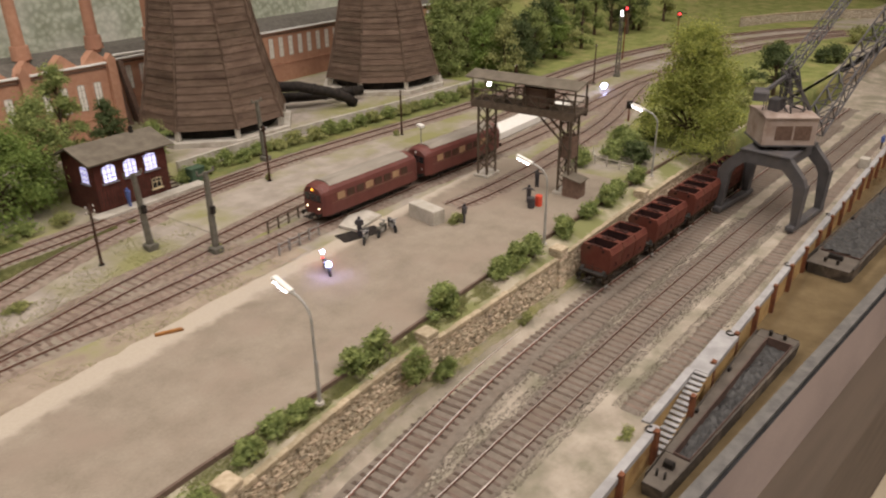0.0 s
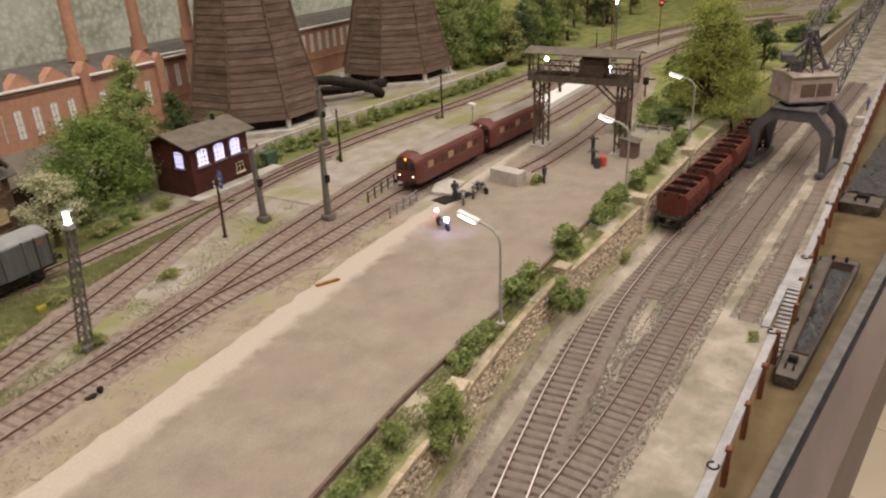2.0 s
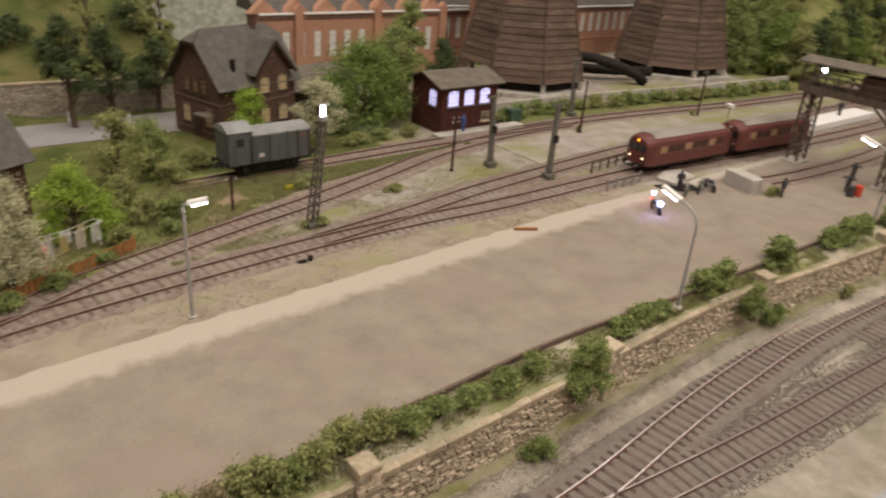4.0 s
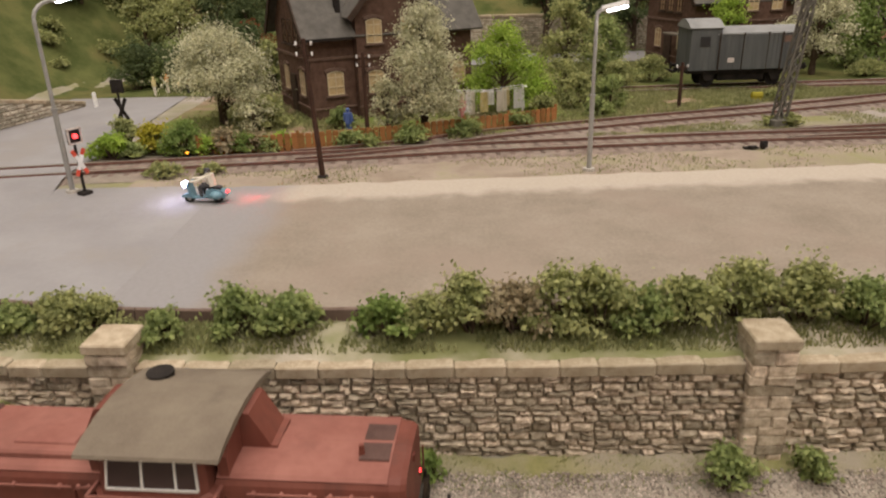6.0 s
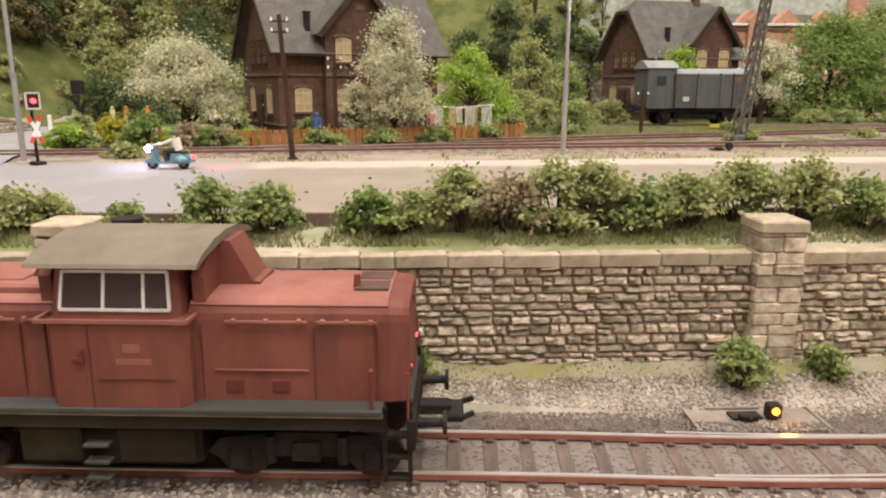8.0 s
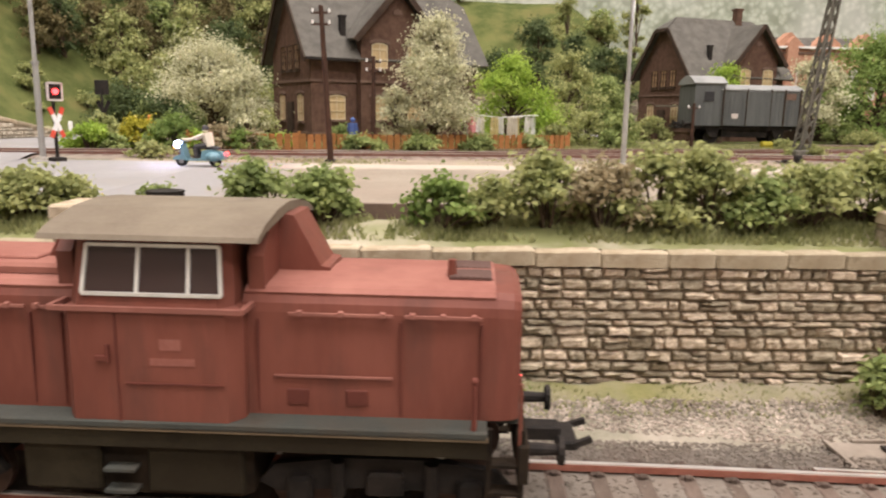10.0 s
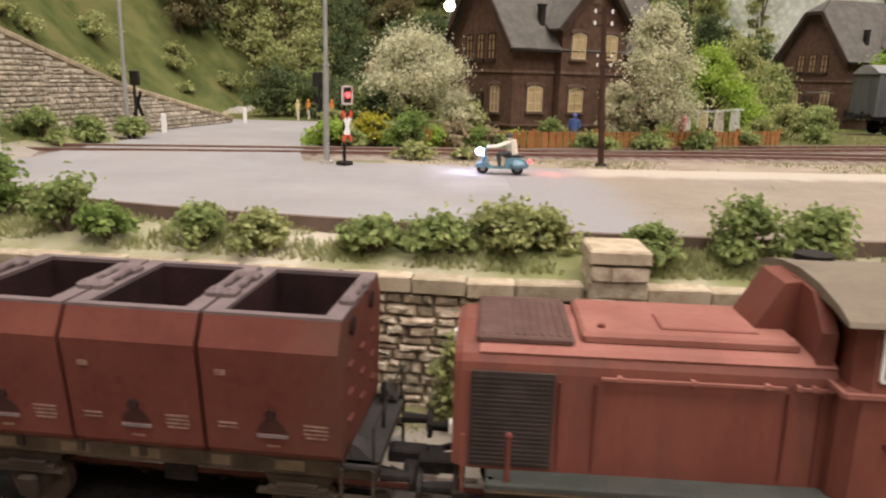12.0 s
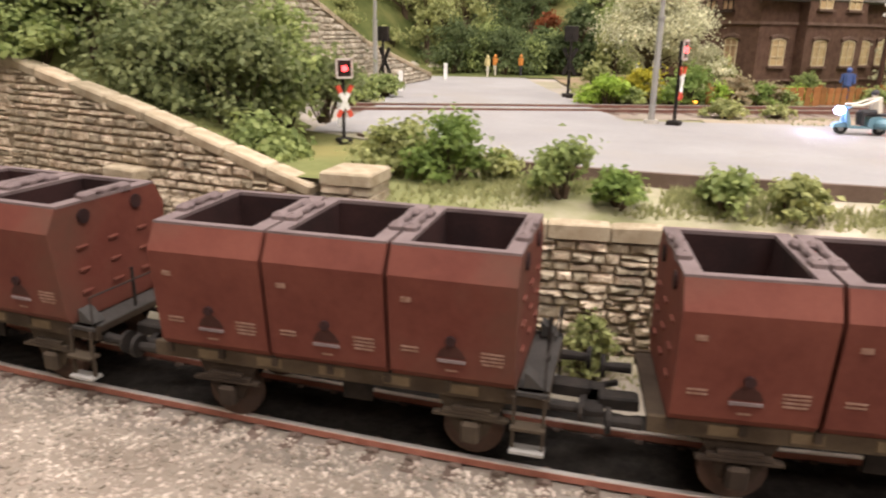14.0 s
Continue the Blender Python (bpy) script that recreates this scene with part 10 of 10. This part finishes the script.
def build_scooter(x, y, rz):
    root = thing("scooter", "turquoise motor scooter with lit headlamp and tail lamp", "scooter", x, y, 0.02, rz)
    root.scale = (0.86, 0.86, 0.72)
    for u in (-0.68, 0.62):
        bm = bm_new()
        rod(bm, (u, -0.06, 0.22), (u, 0.06, 0.22), 0.22, 0.22, 16)
        wh = part("wheel", bm, "tyre", root)
        bm = bm_new()
        rod(bm, (u, -0.07, 0.22), (u, 0.07, 0.22), 0.10, 0.10, 10)
        part("hub", bm, "grey_post", wh)
    bm = bm_new()
    prism(bm, [(0.30, 0.25), (0.98, 0.30), (1.05, 0.48), (0.92, 0.66), (0.45, 0.78), (0.18, 0.72), (0.12, 0.40)], "y", -0.22, 0.22)
    part("rear_body", bm, "scooter", root)
    for s in (-1, 1):
        bm = bm_new()
        ball(bm, (0.62, s * 0.20, 0.46), 0.30, 10, 7, 0.75)
        part("side_panel", bm, "scooter", root)
    bm = bm_new()
    prism(bm, [(-0.46, 0.26), (0.22, 0.26), (0.22, 0.34), (-0.42, 0.34)], "y", -0.20, 0.20)
    part("footboard", bm, "scooter", root)
    bm = bm_new()
    prism(bm, [(-0.52, 0.28), (-0.42, 0.30), (-0.58, 1.02), (-0.70, 1.02)], "y", -0.24, 0.24)
    part("leg_shield", bm, "scooter", root)
    bm = bm_new()
    prism(bm, [(-1.0, 0.28), (-0.92, 0.44), (-0.68, 0.52), (-0.42, 0.46), (-0.38, 0.30)], "y", -0.13, 0.13)
    part("mudguard", bm, "scooter", root)
    bm = bm_new()
    rod(bm, (-0.70, 0, 0.4), (-0.60, 0, 1.12), 0.05)
    rod(bm, (-0.56, -0.34, 1.12), (-0.56, 0.34, 1.12), 0.035)
    part("handlebar", bm, "scooter", root)
    bm = bm_new()
    quadbox(bm, (0.45, 0, 0.84), (0.75, 0.28, 0.14), bev=0.05)
    part("seat", bm, "fig_dark", root, "dark saddle")
    bm = bm_new()
    ball(bm, (-0.80, 0, 0.98), 0.17, 10, 8)
    part("headlamp", bm, "blue_on", root, "glaring white headlamp")
    bm = bm_new()
    ball(bm, (1.08, 0, 0.60), 0.09, 8, 6)
    part("tail_lamp", bm, "red_on", root, "glowing red tail lamp")
    bm = bm_new()
    rod(bm, (0.42, 0, 0.85), (0.32, 0, 1.45), 0.21, 0.22, 8)
    for s in (-1, 1):
        rod(bm, (0.36, s * 0.12, 0.92), (-0.10, s * 0.18, 0.86), 0.11, 0.09, 7)
        rod(bm, (-0.10, s * 0.18, 0.86), (-0.05, s * 0.18, 0.36), 0.09, 0.07, 7)
        rod(bm, (0.30, s * 0.24, 1.38), (-0.18, s * 0.30, 1.16), 0.075, 0.06, 6)
        rod(bm, (-0.18, s * 0.30, 1.16), (-0.54, s * 0.28, 1.14), 0.06, 0.05, 6)
    ball(bm, (0.28, 0, 1.62), 0.145, 8, 6)
    ob = part("figurine", mesh_of(bm, "figurine"), "fig_white", None, at=pose(S * x, S * y, S * 0.02, 0, 0, rz) @ Matrix.Diagonal((0.86, 0.86, 0.76, 1.0)))
    ob.data.materials.append(M["fig_dark"])
    for p in ob.data.polygons:
        if p.center.z < S * 0.98 or p.center.z > S * 1.55:
            p.material_index = 1
    tagged(ob, "painted figurine in a white shirt seated on the scooter", "figurine", "figurines")


build_scooter(-16.05, 11.05, -4)
spot_glow("scooter_headlight", -17.3, 11.4, 0.7, 0.006, (0.75, 0.72, 1.0))
spot_glow("scooter_taillight", -14.35, 11.4, 0.45, 0.0032, (1.0, 0.06, 0.05))


def build_motorcycle(x, y, rz, lit, label, m="fig_dark"):
    root = thing("motorcycle", label, "motorcycle", x, y, 0.0, rz, "motorcycles in the yard")
    for u in (-0.7, 0.7):
        bm = bm_new()
        rod(bm, (u, -0.05, 0.32), (u, 0.05, 0.32), 0.32, 0.32, 16)
        part("wheel", bm, "tyre", root)
    bm = bm_new()
    quadbox(bm, (0.0, 0, 0.48), (0.7, 0.3, 0.36), bev=0.06)
    part("engine", bm, "grey_post", root)
    bm = bm_new()
    ball(bm, (-0.12, 0, 0.82), 0.28, 8, 6, 0.6)
    quadbox(bm, (0.48, 0, 0.76), (0.7, 0.26, 0.14), bev=0.05)
    part("tank_and_seat", bm, m, root)
    bm = bm_new()
    rod(bm, (-0.7, 0, 0.32), (-0.45, 0, 1.05), 0.05)
    rod(bm, (-0.42, -0.35, 1.08), (-0.42, 0.35, 1.08), 0.035)
    part("fork", bm, "grey_post", root)
    bm = bm_new()
    ball(bm, (-0.62, 0, 0.92), 0.2 if lit else 0.12, 10, 8)
    part("headlamp", bm, "blue_on" if lit else "grey_post", root)
    if lit:
        bm = bm_new()
        ball(bm, (0.9, 0, 1.25), 0.16, 10, 8)
        part("blue_lamp", bm, "blue_on", root, "flashing bluish lamp")
        bm = bm_new()
        ball(bm, (1.05, 0, 0.72), 0.10, 8, 6)
        part("tail_lamp", bm, "red_on", root)


build_motorcycle(34.2, 11.9, 60, True, "motorcycle in the yard with glaring bluish lamps")
spot_glow("motorcycle_glow", 33.6, 11.2, 1.1, 0.014, (0.4, 0.38, 1.0))
spot_glow("motorcycle_tail", 35.1, 13.0, 0.7, 0.003, (1.0, 0.06, 0.05))
for i, (x, y, rz) in enumerate(((39.9, 13.2, 30), (41.6, 13.0, 200), (42.8, 12.9, 60))):
    build_motorcycle(x, y, rz, False, "parked dark motorcycle with rider kit", ("fig_dark", "mast", "fig_dark")[i])
# the open pit as a flat board, its dark put into the colour
bm = bm_new()
quadbox(bm, (40.6, 14.5, 0.02), (3.6, 1.7, 0.05), -20)
tagged(part("tarpaulin_patch", bm, "black"), "flat black board in the yard, drawn for a dark pit", "board")
bm = bm_new()
prism(bm, [(-2.0, -1.0), (1.6, -1.2), (2.1, 0.6), (0.4, 1.3), (-1.8, 0.9)], "z", 0.0, 0.25)
tagged(part("flat_slab", bm, "concrete", None, at=pose(S * 42.5, S * 16.2, 0, 0, 0, 10)), "flat grey slab beside the railcar", "slab")


# ---- fences, rails, washing line ----
def fence(name, pts, h, mat, label, step=0.32, post=2.2, kind="slat"):
    root = thing(name, label, "fence", 0, 0, 0, kind="")
    bm = bm_new()
    quadbox(bm, (0, 0, h / 2), (step * 0.82, 0.05, h), bev=0.01)
    slat = shared(bm, "slat", mat)
    bm = bm_new()
    quadbox(bm, (0, 0.06, (h + 0.12) / 2), (0.12, 0.12, h + 0.12))
    me = shared(bm, "post", mat)
    for (x0, y0), (x1, y1) in zip(pts, pts[1:]):
        ln = math.hypot(x1 - x0, y1 - y0)
        a = math.degrees(math.atan2(y1 - y0, x1 - x0))
        n = int(ln / step)
        for k in range(n):
            t = (k + 0.5) / n
            if kind == "slat":
                piece("slat", slat, root, x0 + (x1 - x0) * t, y0 + (y1 - y0) * t, 0.05, a, (1, 1, 0.94 + 0.1 * abs(noise.noise((t * 30, x0, 0)))))
        m = max(1, int(ln / post))
        for k in range(m + 1):
            t = k / m
            piece("post", me, root, x0 + (x1 - x0) * t, y0 + (y1 - y0) * t, 0.02, a)
        for zz in ((h * 0.3, h * 0.8) if kind == "slat" else (h * 0.5, h * 0.95)):
            bm = bm_new()
            beam(bm, (x0, y0 + 0.06, zz), (x1, y1 + 0.06, zz), 0.07)
            part("rail", bm, mat, root)
    return root


fence("garden_fence", [(-18.6, 18.0), (-14.0, 18.6), (-8.4, 20.2), (-3.8, 22.2), (-1.2, 23.6)], 0.85, "fence_wood", "orange-brown boarded garden fence")
fence("white_fence", [(66.6, 2.2), (67.2, 6.4), (69.4, 7.6)], 0.85, "concrete", "pale two-rail fence at the yard's end", kind="rail", post=1.4)
fence("yard_railing", [(34.2, 16.8), (38.6, 17.0)], 0.9, "hose", "thin pale grey railing before the buffer end", kind="rail", post=1.0)
fence("track_railing", [(36.5, 20.6), (41.5, 21.2)], 0.9, "gantry", "thin dark iron railing beside the track", kind="rail", post=1.2)


def low_wall():
    root = thing("basin_wall", "low pale concrete wall along the cooling towers", "wall", 0, 0, 0, kind="structure")
    for k in range(11):
        x0 = 42 + 5 * k
        x1 = x0 + 4.95
        bm = bm_new()
        beam(bm, (x0, curve_at(TD, x0) + 6.6, 0.45), (x1, curve_at(TD, x1) + 6.6, 0.45), 0.35, 1.1)
        part("wall_panel", bm, "concrete", root)


low_wall()


def washing_line():
    root = thing("washing_line", "washing line hung with cream laundry in the garden", "washing line", -4.6, 24.3, 0.1, 22)
    for u in (-1.9, 1.9):
        bm = bm_new()
        beam(bm, (u, 0, 0), (u, 0, 1.75), 0.08)
        beam(bm, (u, -0.4, 1.7), (u, 0.4, 1.7), 0.07)
        part("post", bm, "white", root)
    for v in (-0.3, 0.3):
        bm = bm_new()
        tube(bm, [(-1.9, v, 1.7), (0, v, 1.58), (1.9, v, 1.7)], 0.015, 5)
        part("line", bm, "white", root)
    r = random.Random(9)
    for k in range(7):
        u, v = -1.6 + 0.52 * k, (-0.3, 0.3)[k % 2]
        w, h = r.uniform(0.45, 0.7), r.uniform(0.8, 1.35)
        bm = bm_new()
        rows = [[bm.verts.new((u + w * (i / 4 - 0.5), v + 0.05 * math.sin(i * 2.1 + j), 1.6 - h * j / 3)) for i in range(5)] for j in range(4)]
        for a, b in zip(rows, rows[1:]):
            for i in range(4):
                bm.faces.new((a[i], a[i + 1], b[i + 1], b[i]))
        bmesh.ops.solidify(bm, geom=bm.faces[:], thickness=0.02)
        part("laundry", bm, ("white", "fig_white", "fig_yellow")[k % 3], root)


washing_line()


# ---- globe lamp behind the house ----
root = thing("street_lamp", "tall thin street lamp with a bright globe behind the house", "street lamp", -17.6, 35.6, 0.0, 0, "street lamps")
bm = bm_new()
rod(bm, (0, 0, 0), (0, 0, 7.1), 0.09, 0.06, 8)
part("post", bm, "mast", root)
bm = bm_new()
ball(bm, (0, 0, 7.4), 0.34, 14, 10)
part("globe", bm, "lamp_on", root, "lit white globe")
